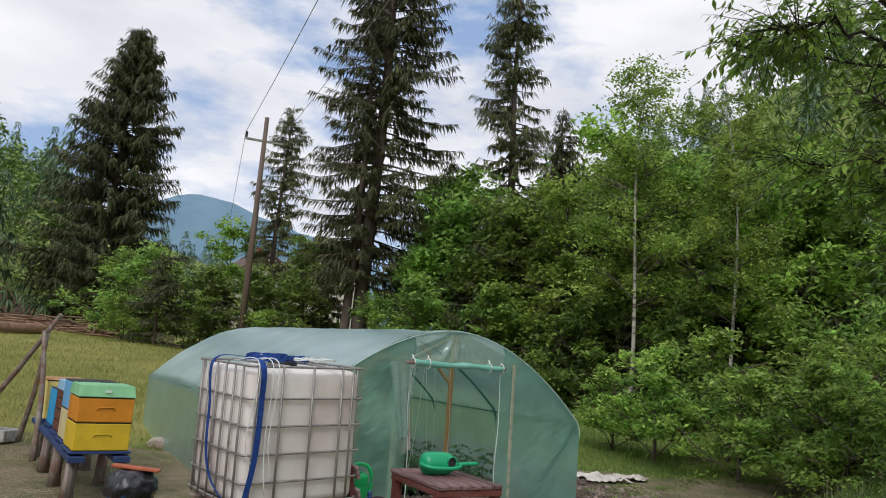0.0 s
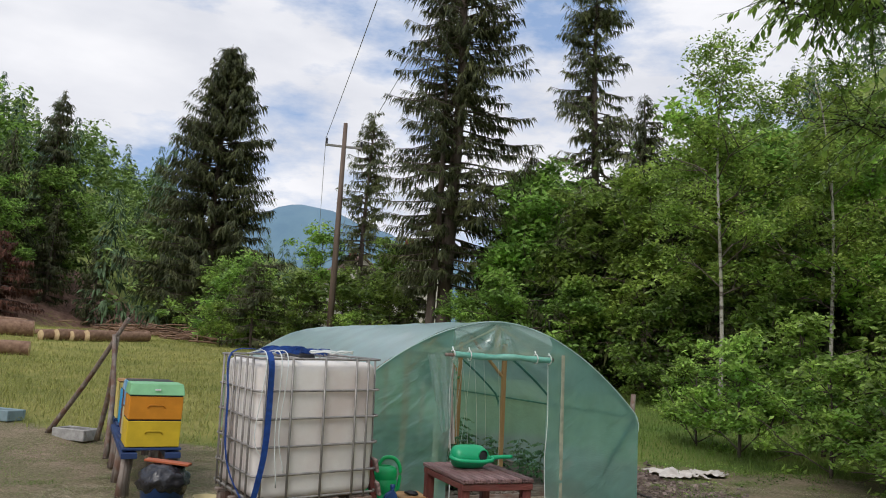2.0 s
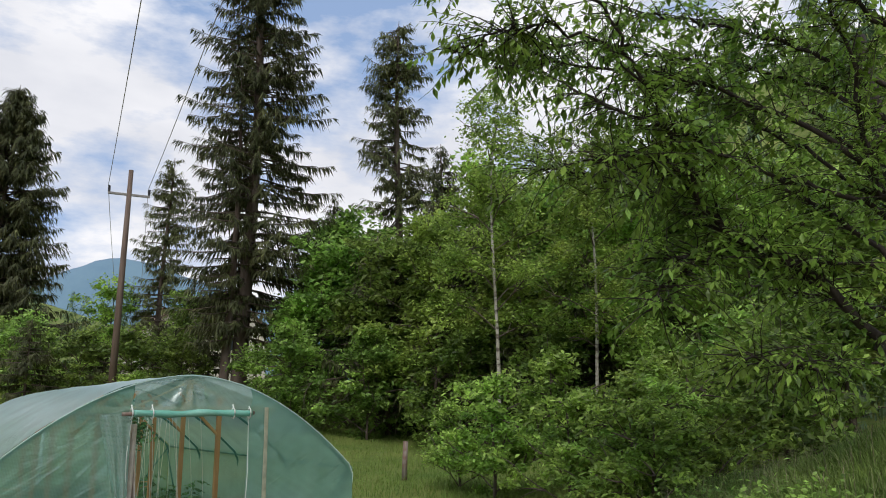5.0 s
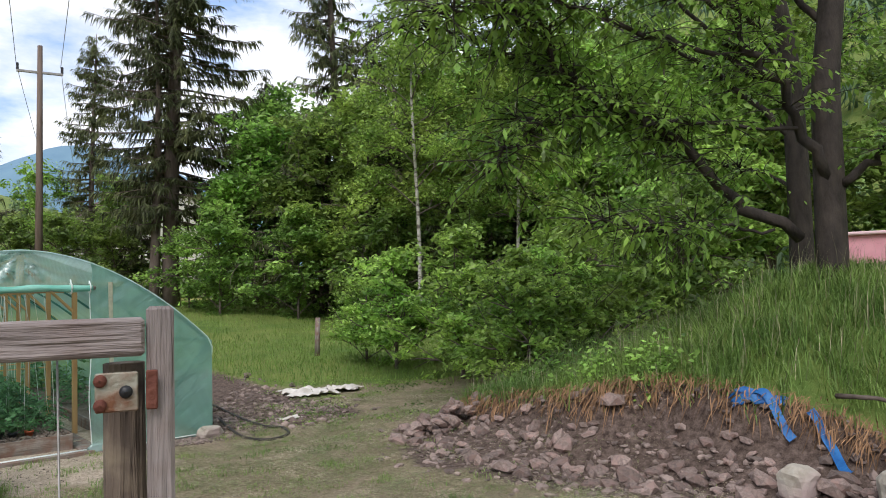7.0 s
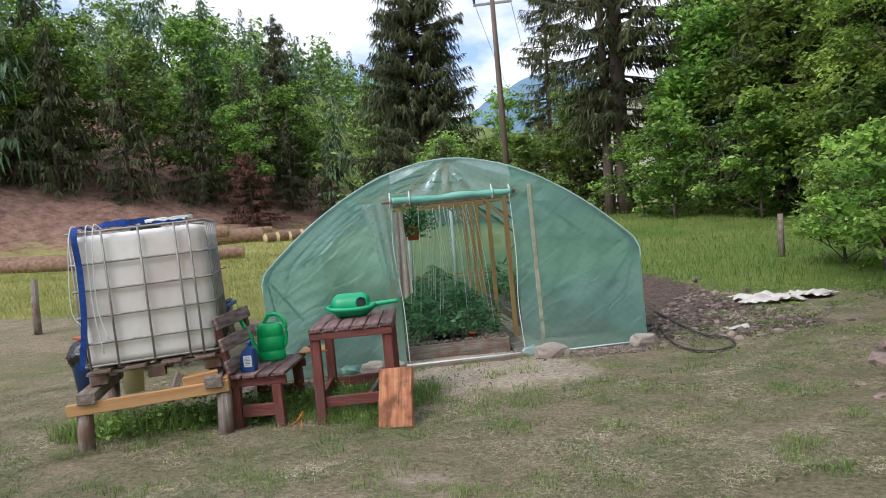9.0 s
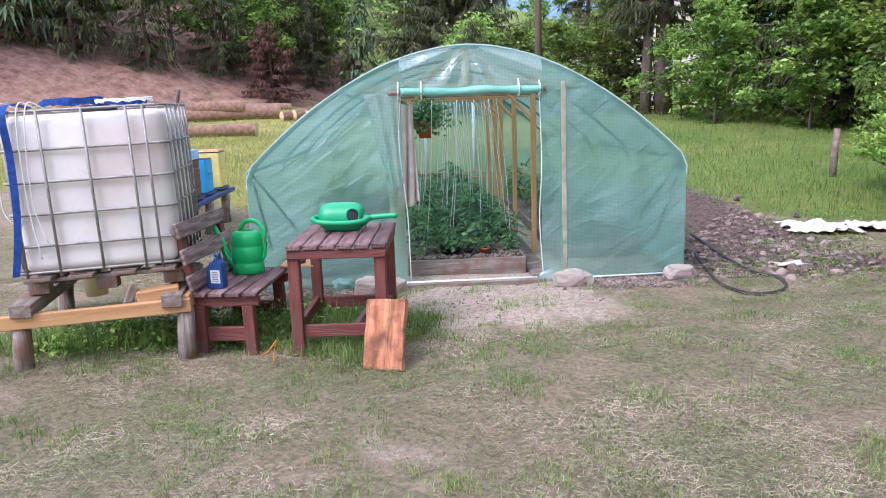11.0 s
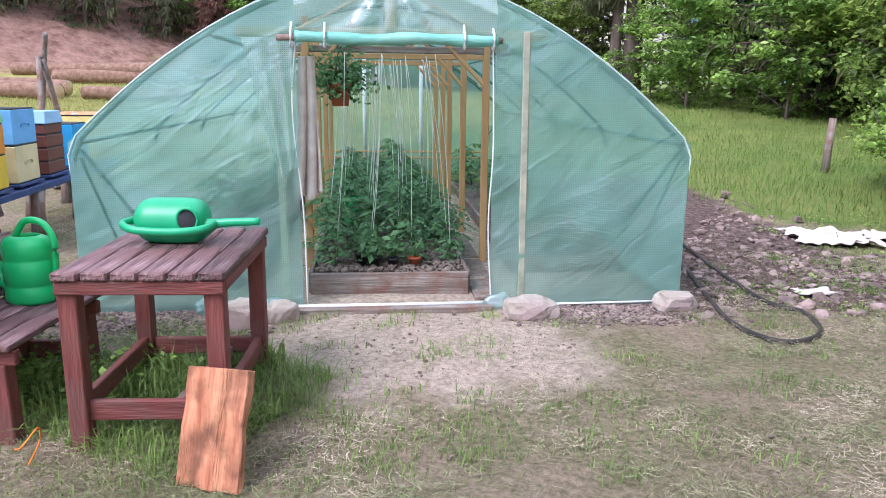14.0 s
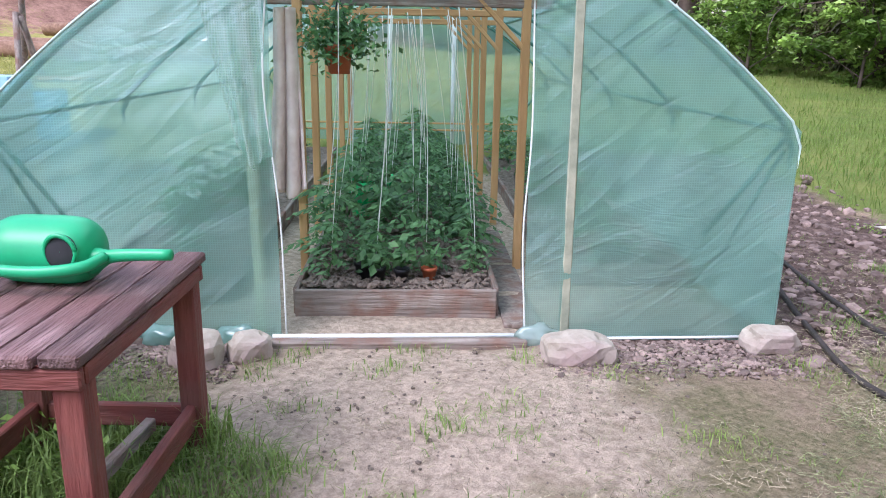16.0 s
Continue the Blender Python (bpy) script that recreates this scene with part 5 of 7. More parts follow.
def watering_can(label, m, material):
    """Upright can on its base, spout to +x."""
    root = empty("watering_can", m, label, "watering can", "green watering cans")
    body = [(0.001, 0.0), (0.098, 0.0), (0.105, 0.012), (0.104, 0.06), (0.1, 0.065), (0.1, 0.075), (0.104, 0.08), (0.104, 0.16), (0.1, 0.165), (0.1, 0.175), (0.103, 0.18), (0.102, 0.225), (0.09, 0.25), (0.06, 0.262), (0.056, 0.262), (0.056, 0.25), (0.05, 0.2), (0.001, 0.19)]
    place("body", grid_mesh("body", *oval_body(body, 0.82)), material, root)
    tube("spout", smooth_line([(0.09, 0, 0.05), (0.14, 0, 0.1), (0.18, 0, 0.2), (0.235, 0, 0.31)], 14), np.linspace(0.032, 0.014, 14), material, root, sides=10)
    tube("handle", smooth_line([(0.05, 0, 0.25), (0.0, 0, 0.315), (-0.08, 0, 0.31), (-0.125, 0, 0.24), (-0.118, 0, 0.12), (-0.1, 0, 0.09)], 26), 0.0135, material, root, sides=10)
    return root


def lying_can(label, m, material):
    """Can on its side, opening in its flank, long straight spout."""
    root = empty("watering_can", m, label, "watering can", "green watering cans")
    n, k = 32, 26
    t = np.linspace(-1, 1, k)
    rad = np.clip((1 - np.abs(t) ** 5), 0, 1) ** 0.5
    pts = np.stack([0.165 * t, 0 * t, 0.082 + 0 * t], -1)
    v, f = tube_arrays(pts, 0.088 * rad + 0.002, n)
    v[:, 1] *= 1.1
    v[:, 2] = 0.082 + (v[:, 2] - 0.082) * 0.94
    ob = place("body", grid_mesh("body", v, f), material, root)
    # No hole is cut: a black disc stands in for the shade inside it.
    hole = place("opening", grid_mesh("opening", *lathe([(0.001, 0.004), (0.036, 0.004), (0.041, 0.002), (0.041, -0.01)], 24)), BLACK, root, "black disc for the shaded filling hole")
    hole.matrix_basis = pose(0.1, -0.095, 0.1, 78, 0, 8)
    rim = tube("rim", [(0.1 + 0.044 * math.cos(a), -0.097 - 0.004 * math.sin(a), 0.101 + 0.04 * math.sin(a)) for a in np.linspace(0, 6.35, 26)], 0.006, material, root, sides=6)
    tube("handle", smooth_line([(-0.165, -0.02, 0.085), (-0.185, -0.09, 0.08), (-0.11, -0.145, 0.068), (0.05, -0.15, 0.063), (0.17, -0.12, 0.07), (0.2, -0.05, 0.08)], 40), 0.0145, material, root, sides=10)
    tube("spout", smooth_line([(0.14, -0.02, 0.06), (0.2, -0.03, 0.075), (0.27, -0.035, 0.083), (0.395, -0.04, 0.088)], 16), np.concatenate([np.linspace(0.038, 0.018, 6), np.linspace(0.017, 0.014, 10)]), material, root, sides=12)
    return root


lying_can("green plastic watering can lying on the table", pose(0.185, 6.52, -0.36, rz=28.5) @ pose(0.3, 0.58, TBZ + 0.001, rz=-4) @ Matrix.Diagonal((1.02, 1.1, 1.22, 1)), CAN_DARK)
watering_can("bright green plastic watering can on the bench", pose(-0.09, 6.50, -0.36, rz=25) @ pose(-0.22, 0.6, BZ + 0.009, rz=172) @ Matrix.Diagonal((1.15, 1.15, 1.22, 1)), CAN)
watering_can("green plastic watering can among the tomato plants", in_tunnel(-0.3, 2.3, -0.21, 20), CAN)

BLUE_PL = mat("dark_blue_plastic", (0.01, 0.045, 0.16), (0.015, 0.065, 0.22), 6, 0.35, bump=0.05, spec=0.5)
PAPER = mat("pale_label_paper", (0.55, 0.58, 0.60), (0.66, 0.68, 0.7), 20, 0.6, bump=0.05)
jug = empty("oil_bottle", pose(-0.09, 6.50, -0.36, rz=25) @ pose(-0.28, 0.12, BZ + 0.01, rz=-10), "dark blue plastic oil bottle with a pale label", "bottle")
bm = bmesh.new()
outline = [(-0.055, 0), (0.055, 0), (0.06, 0.02), (0.06, 0.14), (0.052, 0.175), (0.03, 0.2), (0.03, 0.215), (0.005, 0.215), (0.005, 0.2), (-0.04, 0.165), (-0.058, 0.12), (-0.06, 0.02)]
face = bm.faces.new([bm.verts.new((x, -0.035, z)) for x, z in outline])
ext = bmesh.ops.extrude_face_region(bm, geom=[face])
bmesh.ops.translate(bm, vec=(0, 0.07, 0), verts=[g for g in ext["geom"] if isinstance(g, bmesh.types.BMVert)])
bmesh.ops.bevel(bm, geom=bm.edges[:], offset=0.006, segments=2, affect="EDGES", profile=0.5)
bmesh.ops.recalc_face_normals(bm, faces=bm.faces[:])
part("bottle_body", bm, BLUE_PL, jug)
place("cap", grid_mesh("cap", *lathe([(0.018, 0), (0.02, 0.004), (0.02, 0.03), (0.001, 0.031)])), BLUE_PL, jug).location = (0.0175, 0, 0.214)
box("label_plate", (0.07, 0.002, 0.09), pose(0.008, -0.0365, 0.085), PAPER, jug, "pale printed label", bevel=0)
for k in range(6):
    box("print_bar", (0.05 - 0.006 * (k % 3), 0.001, 0.004), pose(0.008, -0.0382, 0.055 + 0.012 * k), BLACK, jug, bevel=0)
tagged(box("loose_board", (0.26, 0.3, 0.018), pose(-0.36, 7.32, 0.077, 0, 0, 28), NEW_WOOD, bevel=0.004), "pale thin board on the end of the bench", "board")
glove = bmesh.new()
bmesh.ops.create_icosphere(glove, subdivisions=3, radius=0.06)
for v in glove.verts:
    v.co = Vector((v.co.x * 1.1, v.co.y * 0.6, max(-0.02, v.co.z * 0.35))) * (1 + 0.4 * noise.noise(v.co * 22))
gl = part("black_rag", glove, BLACK, None, "", True)
gl.location = (-0.33, 7.27, 0.107)
tagged(gl, "crumpled black rag on the end board", "rag")

# rough sawn slab leaning on the table leg
SLAB = mat("fresh_rough_slab", (0.36, 0.12, 0.06), (0.62, 0.30, 0.16), 22, 0.85, bump=0.9, stretch=(1, 1, 0.10), third=(0.20, 0.085, 0.045), third_scale=6)
bm = bmesh.new()
add_box(bm, (0.28, 0.055, 0.44), Matrix(), 0.003)
bmesh.ops.subdivide_edges(bm, edges=[e for e in bm.edges if e.calc_length() > 0.1], cuts=9, use_grid_fill=True)
for v in bm.verts:
    v.co.x += 0.005 * noise.noise(v.co * 9) + 0.004 * noise.noise(v.co * 31)
    v.co.y += 0.018 * noise.noise(v.co * 9 + Vector((3, 0, 0))) + (0.022 if v.co.x > 0.05 and v.co.y < 0 else 0)
slab = part("timber_slab", bm, SLAB, None, "")
slab.matrix_world = pose(0.84, 6.66, -0.17, -20, -7, -2)
tagged(slab, "fresh orange-brown rough-sawn timber slab leaning on the table", "timber slab")


# ---- beehives ----
def paint(name, c):
    return mat(name, tuple(v * 0.85 for v in c), c, 5, 0.55, bump=0.12, third=tuple(v * 0.78 for v in c), third_scale=3)


YELLOW, ORANGE = paint("yellow_paint", (0.72, 0.50, 0.03)), paint("orange_paint", (0.70, 0.27, 0.02))
MINT, SKY, CREAM = paint("mint_green_paint", (0.26, 0.58, 0.30)), paint("light_blue_paint", (0.15, 0.42, 0.74)), paint("cream_paint", (0.68, 0.58, 0.32))
BROWN, PALEBLUE, NAVY = paint("red_brown_paint", (0.15, 0.05, 0.035)), paint("pale_blue_paint", (0.30, 0.52, 0.72)), paint("navy_paint", (0.03, 0.06, 0.17))
AZURE = paint("bright_blue_plastic", (0.03, 0.36, 0.70))


def beehive(label, at, boxes, roof, size=0.56, roof_h=0.12, turn=0.0):
    """Stacked boxes (material, height) under a flat-pitched roof."""
    root = empty("beehive", pose(*at, rz=34 + turn), label, "beehive", "hives on the stand")
    z = 0.02
    box("floor_board", (size + 0.05, size + 0.04, 0.025), pose(0, 0, 0.0125), NAVY, root, bevel=0.004)
    for m, h in boxes:
        b = box("hive_box", (size, size, h - 0.012), pose(0, 0, z + h / 2 + 0.005), m, root, bevel=0.008)
        box("seam", (size - 0.01, size - 0.01, 0.014), pose(0, 0, z + h + 0.002), BLACK, root, bevel=0)
        if h > 0.2:
            tube("hand_grip", [(-0.09, -size / 2 - 0.004, -0.0), (-0.07, -size / 2 - 0.008, 0.03), (0.07, -size / 2 - 0.008, 0.03), (0.09, -size / 2 - 0.004, 0.0)], 0.006, m, b, sides=5)
            tube("hand_grip", [(size / 2 + 0.004, -0.09, 0.0), (size / 2 + 0.008, -0.07, 0.03), (size / 2 + 0.008, 0.07, 0.03), (size / 2 + 0.004, 0.09, 0.0)], 0.006, m, b, sides=5)
        z += h
    if roof:
        bm = bmesh.new()
        add_box(bm, (size + 0.02, size + 0.02, roof_h), Matrix(), 0.006)
        for v in bm.verts:
            if v.co.z > 0:
                v.co.x *= 0.95
                v.co.y *= 0.86
        ob = part("roof", bm, roof, root)
        ob.location = (0, 0, z + roof_h / 2 + 0.01)
        box("vent", (0.06, 0.012, 0.02), pose(0.0, -size / 2 - 0.012, 0.0), WHITE_PIPE, ob, "white vent plate", bevel=0.002)
    return root


HX, HY, HZ = -3.47, 8.42, 0.17
row_d = np.array([-0.54, 0.842])
beehive("beehive with yellow and orange boxes and a mint roof", (HX, HY, HZ), [(YELLOW, 0.29), (ORANGE, 0.26)], MINT, 0.55)
beehive("beehive with cream lower box and open blue upper box", (HX + row_d[0] * 0.74, HY + row_d[1] * 0.74, HZ), [(CREAM, 0.34), (SKY, 0.32)], None, 0.5)
beehive("beehive of four red-brown boxes with a pale blue roof", (HX + row_d[0] * 1.46, HY + row_d[1] * 1.46, HZ), [(BROWN, 0.13), (BROWN, 0.13), (BROWN, 0.13), (BROWN, 0.1)], PALEBLUE, 0.46)
beehive("bright blue hive body", (HX + row_d[0] * 2.2, HY + row_d[1] * 2.2, HZ), [(AZURE, 0.46)], None, 0.44)
beehive("beehive with yellow box and thin wooden cover", (HX + row_d[0] * 2.95, HY + row_d[1] * 2.95, HZ), [(paint("pale_yellow_paint", (0.80, 0.66, 0.22)), 0.52)], NEW_WOOD, 0.48, 0.03)
hstand = empty("hive_stand", pose(HX, HY, -0.2), "long blue-painted plank stand on log posts under the hives", "stand")
for off in (-0.22, 0.22):
    s = np.array([row_d[1], -row_d[0]]) * off
    beam("plank", (*(s - row_d * 0.35), HZ + 0.15), (*(s + row_d * 3.4), HZ + 0.15), 0.16, 0.06, NAVY, hstand, "blue painted plank")
for k, u in enumerate((-0.15, 0.85, 1.9, 2.9)):
    for off in (-0.24, 0.24):
        c = row_d * u + np.array([row_d[1], -row_d[0]]) * off
        place("post", grid_mesh("post", *tube_arrays([(c[0], c[1], -0.15), (c[0] + 0.01, c[1], 0.1), (c[0] + 0.02, c[1] + 0.01, HZ + 0.12)], [0.075, 0.06, 0.065], 9)), OLD_WOOD, hstand, "log post")

# buckets beside the hives
bag = empty("rubbish_bucket", pose(-2.36, 6.58, -0.16), "blue bucket covered with a black bag", "bucket")
place("bucket_body", grid_mesh("bucket_body", *lathe([(0.001, 0), (0.15, 0), (0.19, 0.34), (0.2, 0.35), (0.185, 0.35), (0.15, 0.05), (0.001, 0.04)])), BLUE_PL, bag)
bm = bmesh.new()
bmesh.ops.create_icosphere(bm, subdivisions=4, radius=0.21)
for v in bm.verts:
    v.co = Vector((v.co.x, v.co.y, v.co.z * 0.72)) * (1 + 0.16 * noise.noise(v.co * 14) + 0.1 * noise.noise(v.co * 30))
part("bag", bm, mat("black_bag_film", (0.012, 0.012, 0.016), (0.03, 0.03, 0.036), 8, 0.25, bump=0.5, spec=0.6), bag, "crumpled black bin bag", True).location = (0, 0, 0.34)
tagged(box("red_board", (0.38, 0.1, 0.02), pose(-2.33, 6.57, 0.335, 0, 4, 6), TERRACOTTA, bevel=0.004), "red-brown board lying on the bag", "board")
cb = empty("cream_bucket", pose(-2.05, 6.75, -0.2), "small cream plastic bucket", "bucket")
place("bucket_body", grid_mesh("bucket_body", *lathe([(0.001, 0), (0.085, 0), (0.105, 0.24), (0.112, 0.245), (0.1, 0.245), (0.085, 0.03), (0.001, 0.03)])), CREAM, cb)
tube("handle", [(0.108 * math.cos(a), 0.02, 0.24 - 0.1 * math.sin(a)) for a in np.linspace(0, 3.14, 12)], 0.003, GALV, cb, sides=4)

# ---- meadow: pole tripod, planters, logs ----
trip = empty("pole_tripod", pose(-5.2, 10.56, 0), "tripod of weathered poles lashed at the top", "tripod")
for a, b in (((-1.45, 0.75, -0.2), (0.12, -0.02, 1.62)), ((-0.55, 0.65, -0.2), (-0.06, 0.05, 1.35)), ((0.2, -0.35, -0.3), (-0.1, 0.03, 1.38))):
    p = smooth_line([a, tuple((np.array(a) + b) / 2 + [0.03, 0.02, 0]), b], 8)
    tube("pole", p, np.linspace(0.042, 0.03, 8), OLD_WOOD, trip, "grey weathered pole", 8)
CONC = mat("grey_concrete", (0.27, 0.26, 0.25), (0.42, 0.41, 0.39), 12, 0.9, bump=0.3)


def planter(label, x, y, rz, material):
    z = float(land(x, y)) - 0.02
    root = empty("planter_trough", pose(x, y, z, rz=rz), label, "planter", "troughs on the lawn")
    for s in (-1, 1):
        box("long_side", (0.62, 0.05, 0.17), pose(0, s * 0.15, 0.085), material, root, bevel=0.01)
        box("short_side", (0.05, 0.25, 0.168), pose(s * 0.285, 0, 0.084), material, root, bevel=0.01)
    box("trough_soil", (0.52, 0.25, 0.1), pose(0, 0, 0.05), SOIL, root, bevel=0)


planter("low grey concrete trough with soil", -6.15, 11.3, -12, CONC)
planter("low bluish weathered trough with soil", -7.75, 11.75, -12, paint("faded_blue", (0.24, 0.33, 0.36)))


def log(label, a, b, r, ends=True, parent=None, group="felled logs"):
    a, b = np.array(a, float), np.array(b, float)
    root = empty("felled_log", Matrix.Translation(a), label, "log", group)
    d = b - a
    tt = np.linspace(0, 1, 7)
    p = tt[:, None] * d + 0.04 * np.sin(tt * 9)[:, None] * np.array([0.3, 0.3, 0.6])
    place("log_body", grid_mesh("log_body", *tube_arrays(p, r * (1 - 0.15 * tt), 12, cap=False)), LOG_BARK, root)
    u = d / np.linalg.norm(d)
    for q, s, rr in ((p[0], -1, r), (p[-1], 1, r * 0.85)):
        v, f = tube_arrays([q - u * 0.012 * s, q + u * 0.006 * s], [rr * 0.985, rr * 0.96], 12)
        place("log_end", grid_mesh("log_end", v, f), LOG_END, root, "pale sawn log end")
    return root


def ground_log(label, a, b, r, lift=0.0):
    return log(label, (*a, float(land(*a)) + r * 0.85 + lift), (*b, float(land(*b)) + r * 0.85 + lift), r)


ground_log("long felled log with peeling bark on the meadow", (-21.2, 31.2), (-27.5, 27.5), 0.36)
ground_log("long felled log with peeling bark on the meadow", (-22.6, 30.2), (-29.5, 27.0), 0.33, 0.35)
ground_log("felled log lying across the meadow", (-16.3, 24.2), (-19.5, 22.5), 0.26)
ground_log("felled log lying across the meadow", (-19.5, 21.6), (-26.5, 18.8), 0.3)
ground_log("felled log lying across the meadow", (-20.3, 22.6), (-27.0, 20.0), 0.26, 0.1)
ground_log("pale barkless log on the slope", (-28.4, 40.6), (-36.0, 36.0), 0.24)
ground_log("pale barkless log on the slope", (-22.0, 35.0), (-25.0, 34.0), 0.14)
for k in range(4):
    ground_log("short log in a stack at the meadow edge", (-18.3 - 0.5 * k, 30.6 - 0.3 * k), (-17.0 - 0.5 * k, 33.4 - 0.3 * k), 0.27 - 0.03 * (k % 2))
brush_rng = np.random.default_rng(5)
for nm, cx_, cy_ in (("brush", -26.0, 47.5), ("brush", -21.8, 44.8), ("brush", -18.5, 43.5)):
    chunks = []
    for _ in range(90):
        c = np.array([cx_ + brush_rng.normal(0, 1.4), cy_ + brush_rng.normal(0, 0.8), 0])
        c[2] = float(land(c[0], c[1])) + abs(brush_rng.normal(0, 0.28))
        d = np.array([brush_rng.normal(0, 1), brush_rng.normal(0, 0.6), brush_rng.normal(0, 0.15)])
        chunks.append(tube_arrays([c - d * 0.8, c + [0, 0, 0.06], c + d * 0.8], [0.05, 0.04, 0.015], 4, cap=False))
    tagged(place("brush_pile", grid_mesh("brush_pile", *join_arrays(chunks)), LOG_BARK), "pile of cut brown branches at the meadow edge", "brush pile", "brush piles", "stuff")

# ---- power line ----
PX, PY = -7.66, 30.88
pz = float(land(PX, PY))
pole = empty("utility_pole", pose(PX, PY, pz - 0.3), "brown wooden utility pole with a steel crossarm", "utility pole")
tube("mast", [(0, 0, 0), (0.03, 0, 5), (0.05, 0, 11.05 - pz + 0.3)], [0.15, 0.125, 0.09], mat("pole_wood", (0.10, 0.07, 0.055), (0.18, 0.135, 0.11), 6, 0.85, bump=0.3, stretch=(1, 1, 0.1)), pole, sides=10)
arm_d = np.array([0.93, 0.36])
az_ = 10.0 - pz + 0.3
beam("crossarm", (-0.8 * arm_d[0] + 0.05, -0.8 * arm_d[1], az_), (0.8 * arm_d[0] + 0.05, 0.8 * arm_d[1], az_), 0.09, 0.09, GALV, pole, "dark steel crossarm")
for s in (-0.76, 0.76):
    beam("insulator", (s * arm_d[0] + 0.05, s * arm_d[1], az_ + 0.04), (s * arm_d[0] + 0.05, s * arm_d[1], az_ + 0.3), 0.08, 0.08, BLACK, pole)
for s in (-0.76, 0.76):
    for far in ((11.3, -20, 10.2), (-17.5, 64, 9.0)):
        a0 = np.array([PX + s * arm_d[0], PY + s * arm_d[1], 10.3])
        b0 = np.array(far) + [s * arm_d[0], s * arm_d[1], 0]
        tt = np.linspace(0, 1, 20)
        p = a0 + (b0 - a0) * tt[:, None] - np.array([0, 0, 1]) * (4 * 0.7 * tt * (1 - tt))[:, None]
        tagged(tube("power_wire", p, 0.011, GALV, None, sides=4), "thin grey overhead power wire", "wire", "power wires")

# ---- houses beyond the trees ----
ROOF_RED = mat("red_roof_tiles", (0.24, 0.07, 0.05), (0.34, 0.11, 0.08), 2, 0.8, bump=0.4)
ROOF_BROWN = mat("brown_roof", (0.13, 0.085, 0.07), (0.2, 0.13, 0.11), 2, 0.8, bump=0.4)
RENDER = mat("pale_house_render", (0.60, 0.57, 0.50), (0.68, 0.65, 0.58), 2, 0.9, bump=0.1)
PINK = mat("pink_painted_wall", (0.62, 0.27, 0.32), (0.74, 0.37, 0.42), 1.5, 0.8, bump=0.1)
GLASS_DARK = mat("dark_window_glass", (0.02, 0.025, 0.03), (0.03, 0.035, 0.04), 2, 0.1, bump=0, spec=0.6)


def house(label, x, y, z, rz, w_, d_, wall_h, ridge, wall_m, roof_m, windows, chimney=True):
    root = empty("house", pose(x, y, z, rz=rz), label, "house")
    bm = bmesh.new()
    hw, hd = w_ / 2, d_ / 2
    vs = [bm.verts.new(p) for p in ((-hw, -hd, -3), (hw, -hd, -3), (hw, -hd, wall_h), (0, -hd, wall_h + ridge), (-hw, -hd, wall_h), (-hw, hd, -3), (hw, hd, -3), (hw, hd, wall_h), (0, hd, wall_h + ridge), (-hw, hd, wall_h))]
    for q in ((0, 1, 2, 3, 4), (9, 8, 7, 6, 5), (1, 6, 7, 2), (5, 0, 4, 9), (2, 7, 8, 3), (9, 4, 3, 8)):
        bm.faces.new([vs[i] for i in q])
    part("wall", bm, wall_m, root)
    for s in (-1, 1):
        beam("roof", (s * hw * 0.56, -hd - 0.4, wall_h + ridge * 0.44 + 0.1), (s * hw * 0.56, hd + 0.4, wall_h + ridge * 0.44 + 0.1), math.hypot(hw, ridge) * 1.18, 0.14, roof_m, root, up=(s * ridge, 0, hw))
    if chimney:
        box("chimney", (0.6, 0.6, 1.4), pose(hw * 0.2, hd * 0.3, wall_h + ridge + 0.3), ROOF_RED, root)
    for wx, wz in windows:
        wd = box("window", (0.9, 0.08, 1.1), pose(wx, -hd - 0.02, wz), RENDER, root, bevel=0.01)
        box("pane", (0.75, 0.04, 0.95), pose(0, -0.04, 0), GLASS_DARK, wd, "dark glass", bevel=0)
    return root


house("brown-roofed house among the trees across the valley", -16.4, 68, 4.2, 30, 7, 8, 2.6, 2.6, RENDER, ROOF_BROWN, [(-1.5, 1.4), (1.5, 1.4)])
house("pale gabled house half hidden by trees", -9.6, 60, 4.5, 25, 5.5, 8, 2.6, 2.6, RENDER, ROOF_BROWN, [(0, 1.6)])
shed = empty("pink_building", pose(13.2, 14.3, -0.4, rz=-37), "low pink-painted building behind the mound", "building")
bm = bmesh.new()
add_box(bm, (9.0, 4.6, 2.5), Matrix(), 0.02)
part("wall", bm, PINK, shed).location = (4.5, 2.3, 1.22)
box("roof", (9.2, 4.8, 0.07), pose(4.5, 2.3, 2.5), mat("pale_pink_roof_edge", (0.6, 0.4, 0.42), (0.68, 0.48, 0.5), 2, 0.7, bump=0.1), shed, bevel=0.02)


# ---- garden gate beside the path ----
GATE_WOOD = mat("silvery_grey_gate_wood", (0.13, 0.105, 0.10), (0.42, 0.36, 0.34), 30, 0.85, bump=0.8, stretch=(1, 1, 0.06), third=(0.22, 0.17, 0.155), third_scale=9, contrast=(0.3, 0.7))
POST_DARK = mat("dark_cracked_post_wood", (0.05, 0.036, 0.028), (0.18, 0.135, 0.10), 34, 0.9, bump=0.9, stretch=(1, 1, 0.05), third=(0.24, 0.19, 0.13), third_scale=8)
gate = empty("garden_gate", pose(3.197, 2.0, -0.33, rz=14), "weathered grey wooden gate with peeling paint and wire mesh", "gate")
beam("stile", (0.018, 0.0, 0.15), (0.018, 0.0, 1.565), 0.038, 0.03, GATE_WOOD, gate, "grey upright gate stile")
beam("top_rail", (-0.95, 0.0, 1.525), (-0.003, 0.0, 1.522), 0.045, 0.055, GATE_WOOD, gate, "grey top rail with flaking paint")
